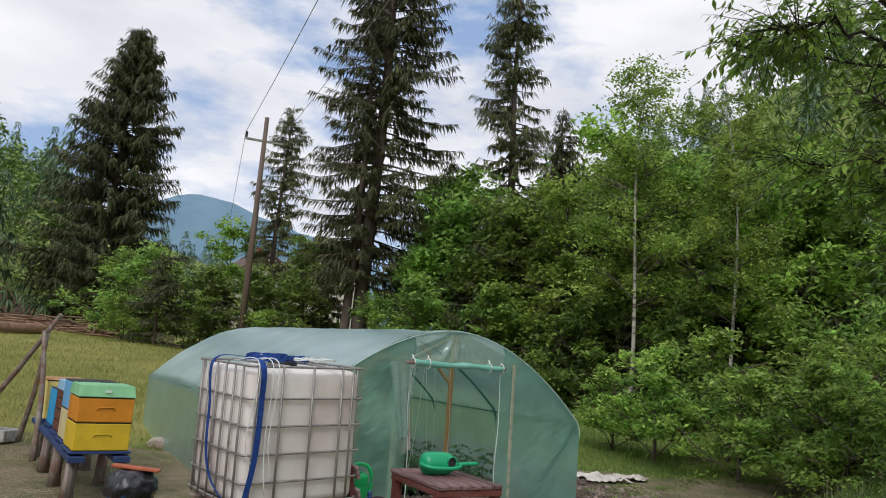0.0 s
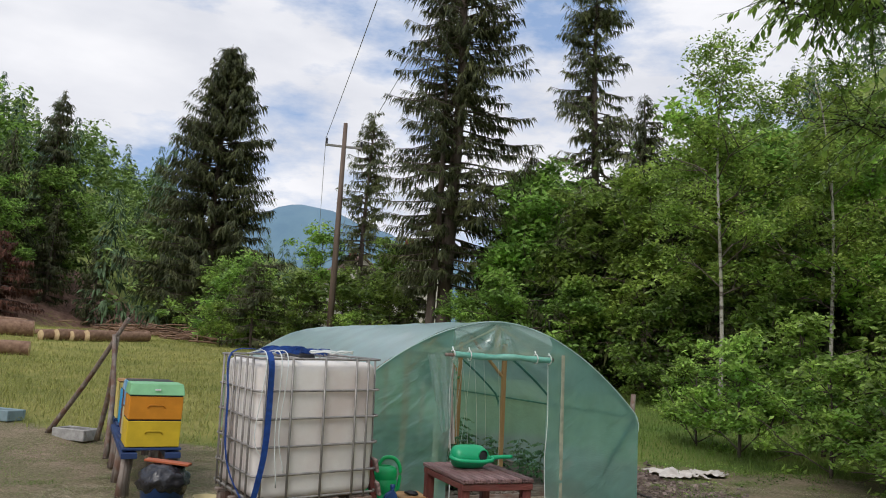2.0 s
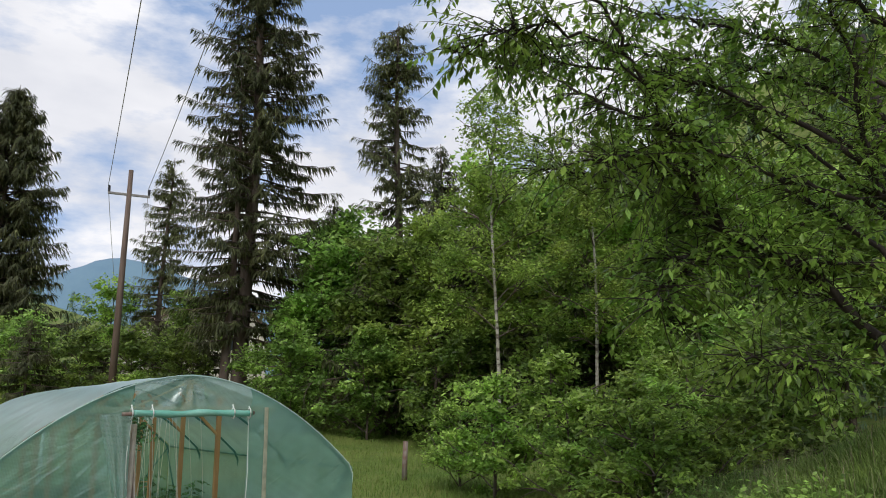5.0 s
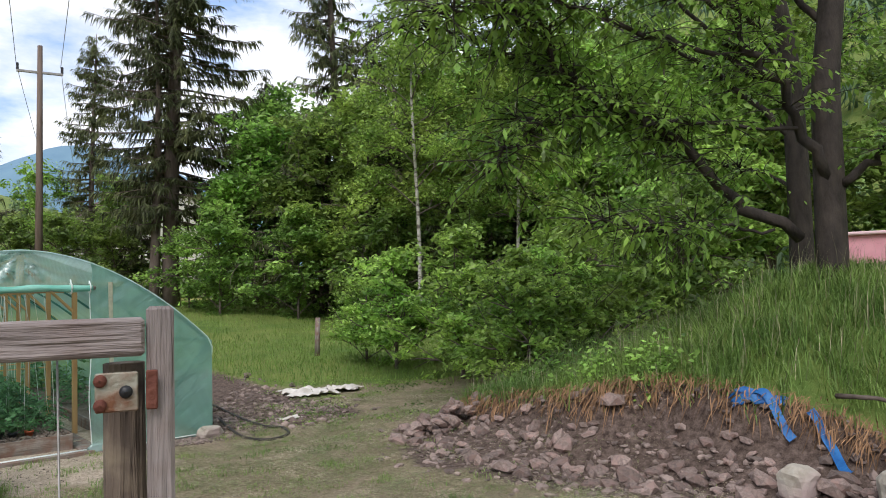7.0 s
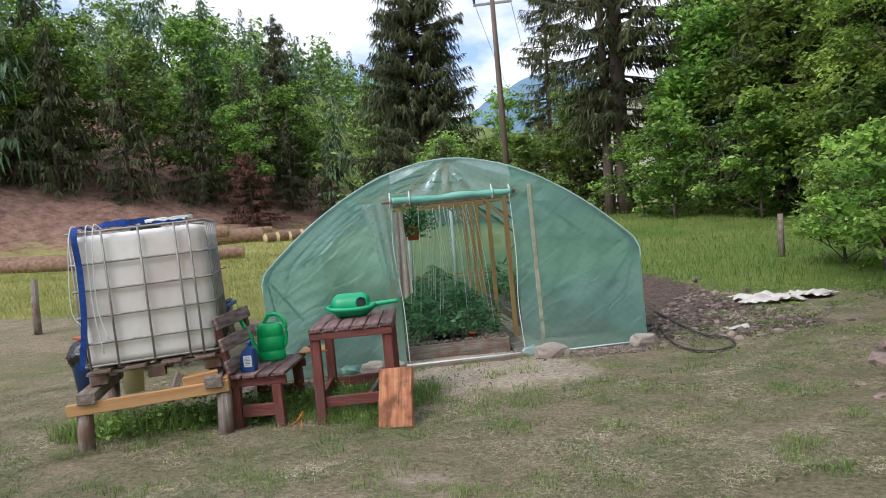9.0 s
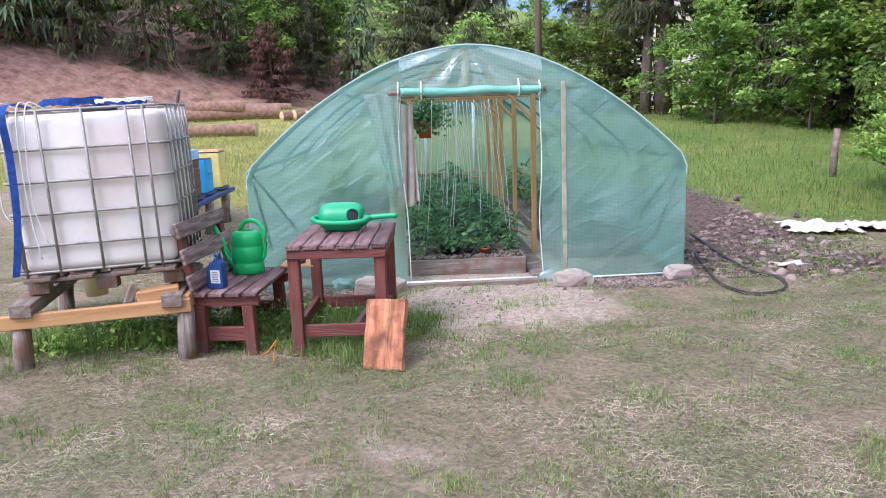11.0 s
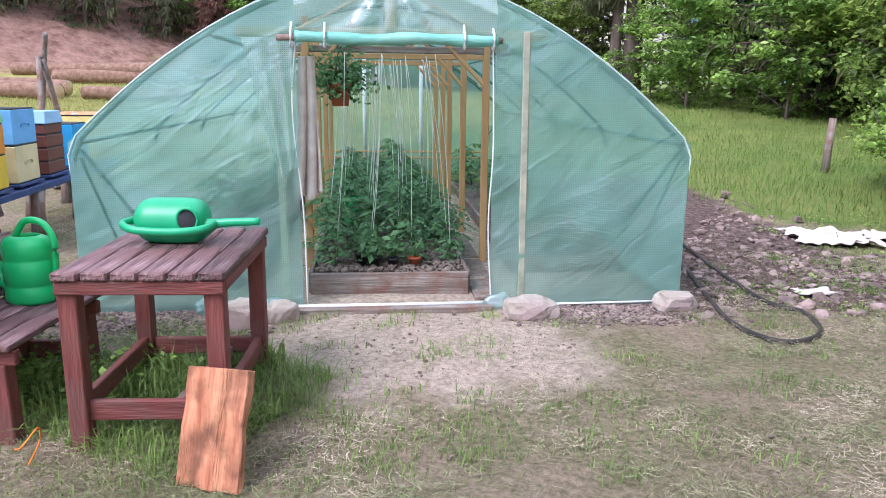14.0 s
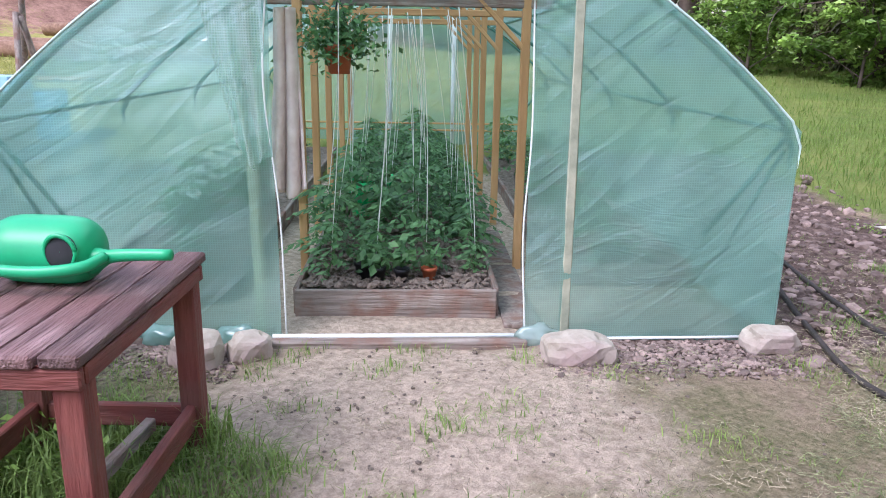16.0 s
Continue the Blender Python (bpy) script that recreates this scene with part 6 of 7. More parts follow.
beam("far_stile", (-0.99, 0.0, 0.15), (-0.99, 0.0, 1.55), 0.07, 0.045, GATE_WOOD, gate)
beam("bottom_rail", (-0.95, 0.0, 0.22), (-0.047, 0.0, 0.22), 0.045, 0.07, GATE_WOOD, gate)
for k in range(7):
    x = -0.12 - 0.12 * k
    tube("mesh_wire", [(x, 0.03, 0.2), (x + 0.01, 0.03, 0.8), (x, 0.03, 1.52)], 0.0016, GALV, gate, "thin wire", 4)
for k in range(5):
    z = 0.4 + 0.2 * k
    tube("mesh_wire", [(-0.95, 0.03, z), (-0.5, 0.03, z + 0.008), (-0.04, 0.03, z)], 0.0016, GALV, gate, "thin wire", 4)
RUST = mat("rusty_zinc_plate", (0.32, 0.30, 0.24), (0.20, 0.09, 0.05), 14, 0.6, metal=0.4, bump=0.3, contrast=(0.45, 0.6))
RUST_RED = mat("rusty_bolt", (0.10, 0.03, 0.02), (0.17, 0.06, 0.04), 20, 0.8, bump=0.4)
latch = box("latch_plate", (0.056, 0.005, 0.055), pose(-0.04, -0.03, 1.447), RUST, gate, "rust-stained zinc latch plate", bevel=0.002)
for x, z in ((-0.021, 0.017), (-0.021, -0.017), (0.012, 0.0)):
    place("bolt", grid_mesh("bolt", *lathe([(0.009, 0), (0.009, 0.004), (0.005, 0.007), (0.001, 0.008)], 12)), RUST_RED if x < 0 else BLACK, latch).matrix_basis = pose(x, -0.002, z, 90)
hinge = box("keeper_plate", (0.016, 0.006, 0.056), pose(0.006, -0.026, 1.447), RUST_RED, gate, "rusty keeper plate", bevel=0.002)
gpost = empty("gate_post", pose(3.15, 2.056, -0.34, rz=8), "dark rough wooden gate post", "post")
place("post_body", grid_mesh("post_body", *tube_arrays([(0, 0, -0.2), (0.005, 0, 0.7), (0.0, 0, 1.49)], [0.036, 0.033, 0.03], 10)), POST_DARK, gpost)
gpost2 = empty("gate_post", pose(3.207, 2.046, -0.34, rz=8), "thin wooden post behind the gate", "post")
beam("post_body", (0, 0, -0.2), (0, 0, 1.54), 0.025, 0.04, POST_DARK, gpost2)
for x, y, h in ((3.05, 17.9, 0.85), (-7.9, 9.8, 0.9)):
    z = float(land(x, y))
    fp = empty("fence_post", pose(x, y, z), "short grey wooden fence post in the grass", "post", "fence posts")
    place("post_body", grid_mesh("post_body", *tube_arrays([(0, 0, -0.1), (0.01, 0, h * 0.5), (0.03, 0.01, h)], [0.065, 0.06, 0.055], 9)), OLD_WOOD, fp)


# ---- cherry trees on the mound ----
def twig_leaves(seed, limbs, per_metre, twig, leaf, spacing=0.045, up=0.15):
    """Twigs with leaves in two rows along limbs given as lines."""
    rng = np.random.default_rng(seed)
    wood, base, d = [], [], []
    for line, start in limbs:
        seg = np.linalg.norm(np.diff(line, axis=0), axis=1)
        total = seg.sum()
        for _ in range(int(total * per_metre)):
            u = start + (1 - start) * rng.random()
            i = min(len(line) - 2, int(u * (len(line) - 1)))
            f = u * (len(line) - 1) - i
            p0 = line[i] * (1 - f) + line[i + 1] * f
            along = (line[i + 1] - line[i]) / (seg[i] + 1e-9)
            way = along * 0.5 + rng.normal(0, 0.7, 3) * [1, 1, 0.55] + [0, 0, up]
            way /= np.linalg.norm(way)
            ln = twig * rng.uniform(0.4, 1.4)
            t = np.linspace(0, 1, 6)
            tw = p0 + way * (ln * t)[:, None] - np.array([0, 0, 1]) * (0.22 * ln * t ** 2)[:, None] + rng.normal(0, 0.015, (6, 3)) * t[:, None]
            wood.append(tube_arrays(tw, np.linspace(0.009, 0.002, 6), 3, cap=False))
            n = max(4, int(ln / spacing))
            q = rng.uniform(0.15, 1, n)
            base.append(np.stack([np.interp(q, t, tw[:, k]) for k in range(3)], -1))
            side = np.cross(way, [0, 0, 1.0])
            side /= np.linalg.norm(side) + 1e-9
            d.append(way * rng.uniform(0.2, 0.9, (n, 1)) + side * rng.choice([-1, 1], (n, 1)) * rng.uniform(0.4, 1.0, (n, 1)) + rng.normal(0, 0.25, (n, 3)) - [0, 0, 0.35])
    base, d = np.vstack(base), np.vstack(d)
    ln = leaf * rng.uniform(0.6, 1.3, len(base))
    return join_arrays(wood), spray_arrays(base, d, ln, ln * rng.uniform(0.2, 0.28, len(base)), rng.uniform(0.1, 0.7, len(base)))


CHERRY_LEAF = mat("cherry_leaves", (0.12, 0.24, 0.04), (0.29, 0.43, 0.08), 0.9, 0.38, bump=0, island=0.5, translucent=0.5, spec=0.5)


def cherry(label, base, trunk, limbs, seed, per_metre, twig):
    root = empty("cherry_tree", Matrix.Translation(base), label, "tree")
    lines = []
    p = smooth_line(trunk, 16)
    place("trunk", grid_mesh("trunk", *tube_arrays(p - np.array(base), np.linspace(0.17, 0.10, 16), 12)), BARK_DARK, root)
    for pts, r0 in limbs:
        q = smooth_line(pts, 22)
        q[1:-1] += 0.03 * np.random.default_rng(seed + len(lines)).normal(0, 1, (20, 3))
        place("limb", grid_mesh("limb", *tube_arrays(q - np.array(base), np.linspace(r0 * 0.85, 0.01, 22), 8)), BARK_DARK, root, "dark spreading limb")
        lines.append((q - np.array(base), 0.2))
    wood, leaves = twig_leaves(seed, lines, per_metre, twig, 0.092)
    tagged(place("twig_work", grid_mesh("twig_work", *wood), BARK_DARK, root), kind="stuff")
    place("crown", grid_mesh("crown", *leaves, smooth=False), CHERRY_LEAF, root, "loose fresh green leaves")
    return root


cherry("cherry tree with long dark spreading limbs on the mound", (8.77, 8.13, 1.2),
       [(8.77, 8.13, 0.2), (8.79, 8.12, 2.4), (8.81, 8.11, 3.4), (8.9, 8.07, 4.3), (9.0, 8.1, 5.6), (9.1, 8.2, 7.2)],
       [([(8.6, 8.4, 1.7), (8.08, 8.48, 2.01), (7.79, 8.42, 2.16), (7.36, 8.31, 2.61), (6.82, 8.24, 2.93), (6.18, 8.18, 3.16), (5.86, 8.08, 3.48), (5.65, 7.94, 3.78), (5.41, 7.79, 4.07), (5.1, 7.6, 4.6), (4.6, 7.5, 5.1)], 0.085),
        ([(8.74, 8.05, 2.3), (8.48, 8.06, 2.79), (8.18, 8.02, 3.3), (7.88, 7.98, 3.6), (7.65, 7.88, 3.97), (7.56, 7.82, 4.44), (7.3, 7.6, 5.3), (6.9, 7.4, 6.2)], 0.08),
        ([(8.87, 8.0, 2.25), (9.18, 7.77, 2.55), (9.49, 7.64, 2.8), (9.9, 7.4, 3.2), (10.6, 7.1, 4.0)], 0.06),
        ([(8.12, 8.03, 3.4), (7.23, 8.01, 3.72), (6.47, 7.93, 3.86), (5.69, 7.7, 4.04), (5.0, 7.5, 4.2), (4.2, 7.4, 4.5)], 0.04),
        ([(8.39, 8.03, 2.85), (7.56, 8.17, 2.93), (6.8, 8.22, 3.03), (6.08, 8.2, 3.02), (5.21, 7.95, 2.92)], 0.026),
        ([(6.56, 8.2, 3.05), (5.76, 7.99, 2.91), (5.2, 7.74, 2.62), (4.86, 7.52, 2.3)], 0.022),
        ([(8.3, 8.4, 1.8), (7.36, 8.28, 1.82), (6.61, 8.09, 1.82), (6.02, 8.0, 1.9)], 0.02),
        ([(7.65, 7.88, 3.97), (6.7, 8.1, 4.7), (5.7, 8.3, 5.1), (4.6, 8.4, 5.3), (3.7, 8.2, 5.35)], 0.04),
        ([(8.85, 8.1, 4.0), (8.2, 8.6, 5.0), (7.3, 9.2, 5.7), (6.2, 9.6, 6.0)], 0.05),
        ([(8.9, 8.1, 4.4), (9.6, 8.7, 5.2), (10.4, 9.4, 5.8)], 0.05),
        ([(5.65, 7.94, 3.78), (5.0, 7.6, 3.9), (4.4, 7.4, 3.75)], 0.022),
        ([(4.6, 7.5, 5.1), (4.0, 7.5, 5.25), (3.5, 7.6, 5.2), (3.05, 7.7, 5.0)], 0.022),
        ([(5.1, 7.6, 4.6), (4.4, 7.3, 5.5), (3.7, 7.2, 5.9), (3.2, 7.1, 5.8)], 0.026),
        ([(6.9, 7.4, 6.2), (5.8, 7.3, 6.7), (4.7, 7.3, 6.8), (3.7, 7.4, 6.5)], 0.04),
        ([(6.2, 8.18, 3.16), (5.6, 8.6, 3.7), (4.9, 8.9, 4.1), (4.2, 9.0, 4.2)], 0.03),
        ([(6.2, 9.6, 6.0), (5.3, 9.4, 6.1), (4.4, 9.2, 5.9), (3.7, 9.0, 5.5)], 0.03),
        ([(7.36, 8.31, 2.61), (6.6, 8.7, 3.3), (5.9, 9.1, 4.0), (5.2, 9.3, 4.5)], 0.03),
        ([(8.9, 8.07, 4.3), (8.0, 7.6, 5.2), (6.9, 7.2, 5.8), (5.7, 7.0, 6.0)], 0.045),
        ([(8.95, 8.1, 4.6), (7.8, 8.6, 5.6), (6.5, 8.8, 6.1), (5.3, 8.7, 6.2)], 0.045),
        ([(7.88, 7.98, 3.6), (7.0, 8.6, 4.6), (6.2, 8.9, 5.2), (5.4, 9.0, 5.4)], 0.03)],
       3, 30, 0.7)
cherry("second cherry tree with a straight dark trunk on the mound", (10.0, 10.45, 1.2),
       [(10.0, 10.45, 0.4), (10.01, 10.44, 2.9), (9.98, 10.47, 4.4), (9.83, 10.44, 5.3), (9.7, 10.5, 7.0)],
       [([(10.0, 10.44, 3.2), (9.3, 10.9, 4.2), (8.4, 11.5, 5.0), (7.2, 12.0, 5.6)], 0.06),
        ([(9.95, 10.45, 4.2), (9.0, 10.2, 5.2), (8.0, 10.2, 6.0)], 0.05),
        ([(10.0, 10.44, 3.6), (10.9, 10.8, 4.6), (11.8, 11.2, 5.4)], 0.05),
        ([(9.8, 10.45, 5.4), (10.4, 11.3, 6.4), (10.8, 12.0, 7.2)], 0.05),
        ([(10.0, 10.45, 2.6), (9.2, 11.2, 3.0), (8.2, 11.8, 3.3)], 0.035)],
       5, 30, 0.75)


# ---- stones ----
def stone_mesh(seed, flat):
    r = random.Random(seed)
    bm = bmesh.new()
    bmesh.ops.create_icosphere(bm, subdivisions=1, radius=0.5)
    sx, sy = r.uniform(0.8, 1.3), r.uniform(0.6, 1.0)
    for v in bm.verts:
        k = 1 + r.uniform(-0.22, 0.22)
        v.co = Vector((v.co.x * sx * k, v.co.y * sy * k, v.co.z * flat * k))
    me = bpy.data.meshes.new("stone")
    bm.to_mesh(me)
    bm.free()
    me.materials.append(STONE)
    return me


STONES = [stone_mesh(k, (0.35, 0.5, 0.6, 0.75)[k % 4]) for k in range(8)]
BOULDER = mat("pale_boulder", (0.30, 0.26, 0.21), (0.46, 0.42, 0.35), 7, 0.9, bump=0.4, third=(0.34, 0.26, 0.24), third_scale=2)


def boulder(label, x, y, size, rz, seed, lift=0.0):
    bm = bmesh.new()
    bmesh.ops.create_icosphere(bm, subdivisions=3, radius=0.5)
    for v in bm.verts:
        n_ = v.co.normalized()
        sq = Vector([math.copysign(abs(c) ** 0.7, c) for c in n_]) * 0.5
        v.co = Vector((sq.x * size[0], sq.y * size[1], sq.z * size[2])) * (1 + 0.22 * noise.noise(n_ * 1.7 + Vector((seed, 0, 0))) + 0.05 * noise.noise(n_ * 7))
    ob = part("boulder", bm, BOULDER, None, "", False)
    ob.matrix_world = pose(x, y, float(land(x, y)) + size[2] * 0.3 + lift, 4, 3, rz)
    return tagged(ob, label, "stone", "stones by the tunnel")


boulder("rounded grey-pink stone weighing down the film", 1.24, 9.06, (0.36, 0.2, 0.17), 35, 1)
boulder("blocky pale stone at the tunnel corner", 2.03, 9.72, (0.28, 0.18, 0.16), 40, 2)
boulder("grey stone beside the doorway", -0.30, 8.12, (0.26, 0.2, 0.2), 20, 3)
boulder("small grey stone beside the doorway", -0.13, 8.30, (0.2, 0.16, 0.15), 60, 4)
boulder("broken reddish stone at the tunnel side", -4.1, 12.4, (0.4, 0.2, 0.2), 10, 5)
boulder("large pale boulder at the foot of the mound", 6.75, 5.85, (0.3, 0.24, 0.26), 20, 6, 0.03)
boulder("large pale boulder at the foot of the mound", 7.15, 5.35, (0.34, 0.26, 0.26), 60, 7, 0.03)

# ---- litter and loose things on the ground ----
HOSE = mat("dark_garden_hose", (0.02, 0.018, 0.015), (0.05, 0.04, 0.035), 10, 0.6, bump=0.2)
hp = [(1.72, 11.9), (2.22, 10.87), (2.58, 10.17), (2.82, 10.02), (2.91, 9.63), (2.78, 9.36), (2.6, 9.35), (2.38, 9.6), (2.19, 10.13), (1.96, 10.85)]
p = smooth_line([(x, y, 0) for x, y in hp], 60)
p[:, 2] = land(p[:, 0], p[:, 1]) + 0.018
tagged(tube("garden_hose", p, 0.017, HOSE, None, sides=7), "dark garden hose lying in a loop on the ground", "hose")


def crumpled(name, label, category, x, y, w_, d_, rz, h, material, seed, n=36):
    """A sheet of cloth lying in folds on the ground."""
    U, V = np.meshgrid(np.linspace(-0.5, 0.5, n), np.linspace(-0.5, 0.5, n), indexing="ij")
    a = radians(rz)
    rag = 1 + 0.25 * wobble(U * 6, V * 6, 1.2, seed)
    X = x + (U * w_ * math.cos(a) - V * d_ * math.sin(a)) * rag
    Y = y + (U * w_ * math.sin(a) + V * d_ * math.cos(a)) * rag
    edge = 1 - (2 * np.maximum(np.abs(U), np.abs(V))) ** 4
    Z = land(X, Y) + 0.025 + h * np.abs(wobble(X, Y, 4.5, seed)) * (0.3 + 0.7 * edge) + 0.3 * h * np.abs(wobble(X, Y, 11, seed + 1))
    i, j = np.meshgrid(np.arange(n - 1), np.arange(n - 1), indexing="ij")
    f = np.stack([i * n + j, (i + 1) * n + j, (i + 1) * n + j + 1, i * n + j + 1], -1).reshape(-1, 4)
    ob = place(name, grid_mesh(name, np.stack([X, Y, Z], -1).reshape(-1, 3), f), material)
    ob.modifiers.new("thickness", "SOLIDIFY").thickness = 0.006
    return tagged(ob, label, category)


WHITE_CLOTH = mat("dirty_white_fleece", (0.50, 0.45, 0.40), (0.68, 0.63, 0.58), 5, 0.9, bump=0.2)
crumpled("fleece_sheet", "crumpled dirty white fleece sheet on the rubble", "cloth", 3.05, 12.7, 0.75, 0.6, 20, 0.09, WHITE_CLOTH, 1)
crumpled("fleece_sheet", "crumpled dirty white fleece sheet on the rubble", "cloth", 3.6, 12.95, 0.5, 0.4, -10, 0.1, WHITE_CLOTH, 3)
crumpled("paper_scrap", "small crumpled white scrap on the gravel", "scrap", 2.88, 10.55, 0.26, 0.16, 30, 0.04, WHITE_CLOTH, 5, 14)
TARP = mat("blue_tarp_strip", (0.012, 0.09, 0.28), (0.03, 0.16, 0.42), 10, 0.5, bump=0.4)
tarp = empty("blue_tarp", Matrix(), "torn blue tarpaulin strip lying on the mound", "tarpaulin")
for pts, w_ in (([(6.75, 6.72), (6.92, 6.6), (7.02, 6.3)], 0.07), ([(7.18, 6.3), (7.2, 6.1), (7.12, 5.8)], 0.07)):
    q = smooth_line([(x, y, 0) for x, y in pts], 26)
    q[:, 2] = land(q[:, 0], q[:, 1]) + 0.07 + 0.02 * np.sin(np.arange(26) * 0.5)
    ribbon("tarp_strip", q, w_, (0.7, -0.2, 0.5), TARP, tarp)
sheet = crumpled("tarp_sheet", "torn blue sheet", "tarpaulin", 6.93, 6.6, 0.42, 0.1, -40, 0.08, TARP, 8, 24)
sheet.parent = tarp
del sheet["category"]
root_p = smooth_line([(7.45, 6.35, 0), (7.52, 6.15, 0), (7.62, 6.0, 0), (7.55, 5.8, 0), (7.4, 5.7, 0)], 20)
root_p[:, 2] = land(root_p[:, 0], root_p[:, 1]) + 0.1 + 0.12 * np.sin(np.linspace(0, 3.14, 20))
tagged(tube("bare_root", root_p, np.linspace(0.022, 0.01, 20), BARK, None, sides=7), "bare brown root looping out of the mound", "root")
TWINE = mat("orange_twine", (0.7, 0.2, 0.02), (0.8, 0.27, 0.04), 20, 0.7, bump=0)
tw = smooth_line([(0.02, 6.42, -0.34), (0.1, 6.4, -0.3), (0.12, 6.46, -0.24), (0.06, 6.5, -0.33), (0.16, 6.38, -0.35)], 20)
tagged(tube("orange_twine", tw, 0.004, TWINE, None, sides=4), "bit of orange twine in the grass", "twine")


# ---- grass ----
def blades(name, label, x, y, height, width, material, seed, lean=0.35, kind="stuff", lift=0.0):
    """Single grass blades as bent tapered strips."""
    r = np.random.default_rng(seed)
    n = len(x)
    base = np.stack([x, y, land(x, y) - 0.01 + lift], -1)
    a = r.uniform(0, 2 * np.pi, n)
    out = np.stack([np.cos(a), np.sin(a), np.zeros(n)], -1)
    side = np.stack([-np.sin(a), np.cos(a), np.zeros(n)], -1)
    h = height * r.uniform(0.45, 1.25, n)
    ln = lean * r.uniform(0.2, 1.6, n)
    w_ = (width * r.uniform(0.6, 1.3, n))[:, None]
    mid = base + out * (h * ln * 0.4)[:, None] + np.array([0, 0, 1]) * (h * 0.6)[:, None]
    tip = base + out * (h * ln * 1.2)[:, None] + np.array([0, 0, 1]) * (h * (1 - 0.35 * ln))[:, None]
    v = np.stack([base - side * w_, base + side * w_, mid + side * w_ * 0.8, mid - side * w_ * 0.8, tip], 1).reshape(-1, 3)
    k = np.arange(n)[:, None] * 5
    tri = np.hstack([k + 3, k + 2, k + 4])
    f3 = np.vstack([np.hstack([k, k + 1, k + 2]), np.hstack([k, k + 2, k + 3]), tri])
    return tagged(place(name, grid_mesh(name, v, f3, smooth=False), material), label, "grass", kind=kind)


def scatter_in(seed, n, x0, x1, y0, y1, keep):
    r = np.random.default_rng(seed)
    x, y = r.uniform(x0, x1, n), r.uniform(y0, y1, n)
    k = keep(x, y, r.random(n))
    return x[k], y[k]


def lawn_keep(x, y, q):
    wear, rub, mead, straw, red = cover(x, y)
    u, v = gh_local(x, y)
    inside = (np.abs(u) < 2.0) & (v > -0.15) & (v < 7.2)
    patchy = 0.42 + 0.6 * wobble(x, y, 1.6, 4) + 0.45 * wobble(x, y, 5, 2)
    return ~inside & (q < patchy * (1 - np.clip(1.6 * wear, 0, 0.97)) * (1 - 0.8 * np.clip(rub, 0, 1)) * (1 - 0.6 * mead))


x, y = scatter_in(1, 270000, -6.5, 6.5, 3.0, 12.5, lawn_keep)
blades("lawn_grass", "short patchy mown lawn grass", x, y, 0.036, 0.002, GRASS, 2, 1.1)


def hay_strands(seed, n):
    r = np.random.default_rng(seed)
    x, y = scatter_in(seed, n, -4.5, 6.5, 3.0, 12.0, lambda a, b, q: lawn_keep(a, b, q * 0.55) | ((q < 0.12) & lawn_keep(a, b, q * 0)))
    n = len(x)
    a, ln = r.uniform(0, 6.28, n), r.uniform(0.025, 0.08, n)
    d = np.stack([np.cos(a), np.sin(a), r.normal(0, 0.12, n)], -1) * ln[:, None]
    c = np.stack([x, y, land(x, y) + r.uniform(0.004, 0.03, n)], -1)
    s = np.stack([-np.sin(a), np.cos(a), np.full(n, 0.3)], -1) * 0.00115
    v = np.stack([c - d / 2 - s, c - d / 2 + s, c + d / 2], 1).reshape(-1, 3)
    return v, np.arange(3 * n).reshape(-1, 3)


tagged(place("hay_litter", grid_mesh("hay_litter", *hay_strands(3, 640000), smooth=False), HAY), "dry hay clippings strewn over the lawn", "hay", kind="stuff")


def tuft_points(seed, spots, per, spread):
    r = np.random.default_rng(seed)
    s = np.array(spots)[np.repeat(np.arange(len(spots)), per)]
    return s[:, 0] + r.normal(0, spread, len(s)), s[:, 1] + r.normal(0, spread, len(s))


rt = np.random.default_rng(17)
tufts = [(rt.uniform(-0.9, 0.9), rt.uniform(6.5, 7.9)) for _ in range(34)] + [(rt.uniform(-1.7, -0.3), rt.uniform(5.8, 7.2)) for _ in range(40)] + [(rt.uniform(1.0, 2.2), rt.uniform(6.4, 8.3)) for _ in range(16)] + [(rt.uniform(2.0, 4.3), rt.uniform(9.0, 12.5)) for _ in range(40)] + [(rt.uniform(0.2, 3.6), rt.uniform(4.5, 7.5)) for _ in range(30)]
tufts += [(rt.uniform(-2.5, 5.2), rt.uniform(3.2, 9.0)) for _ in range(230)]
tx, ty = tuft_points(5, tufts, 60, 0.07)
u, v = gh_local(tx, ty)
ok = ~((np.abs(u) < 2.0) & (v > -0.08))
blades("grass_tufts", "tufts of longer green grass on the lawn", tx[ok], ty[ok], 0.06, 0.0025, GRASS_LONG, 6, 0.6)
x, y = scatter_in(7, 26000, -1.9, 0.4, 5.7, 7.7, lambda a, b, q: (q < 0.35) & (np.abs(b - 6.75 - 0.75 * (a + 0.55)) < 0.35))
blades("long_grass", "uncut grass under the bench and tank", x, y, 0.2, 0.004, GRASS_LONG, 8, 0.5)


x, y = scatter_in(8, 5200, -0.25, 0.75, 6.55, 7.65, lambda a, b, q: q < 0.75 + 0.4 * wobble(a, b, 5, 3))
blades("long_grass", "uncut dark grass under the table", x, y, 0.13, 0.0028, GRASS_LONG, 18, 0.8)


def meadow_keep(x, y, q):
    wear, rub, mead, straw, red = cover(x, y)
    u, v = gh_local(x, y)
    behind, h = mound(x, y)
    d = np.hypot(x, y)
    return (q < mead * np.clip(16 / d, 0.12, 1) ** 1.2) & (red < 0.3) & (behind < 0.7) & ~((np.abs(u) < 2.02) & (v > 0) & (v < 7.1))


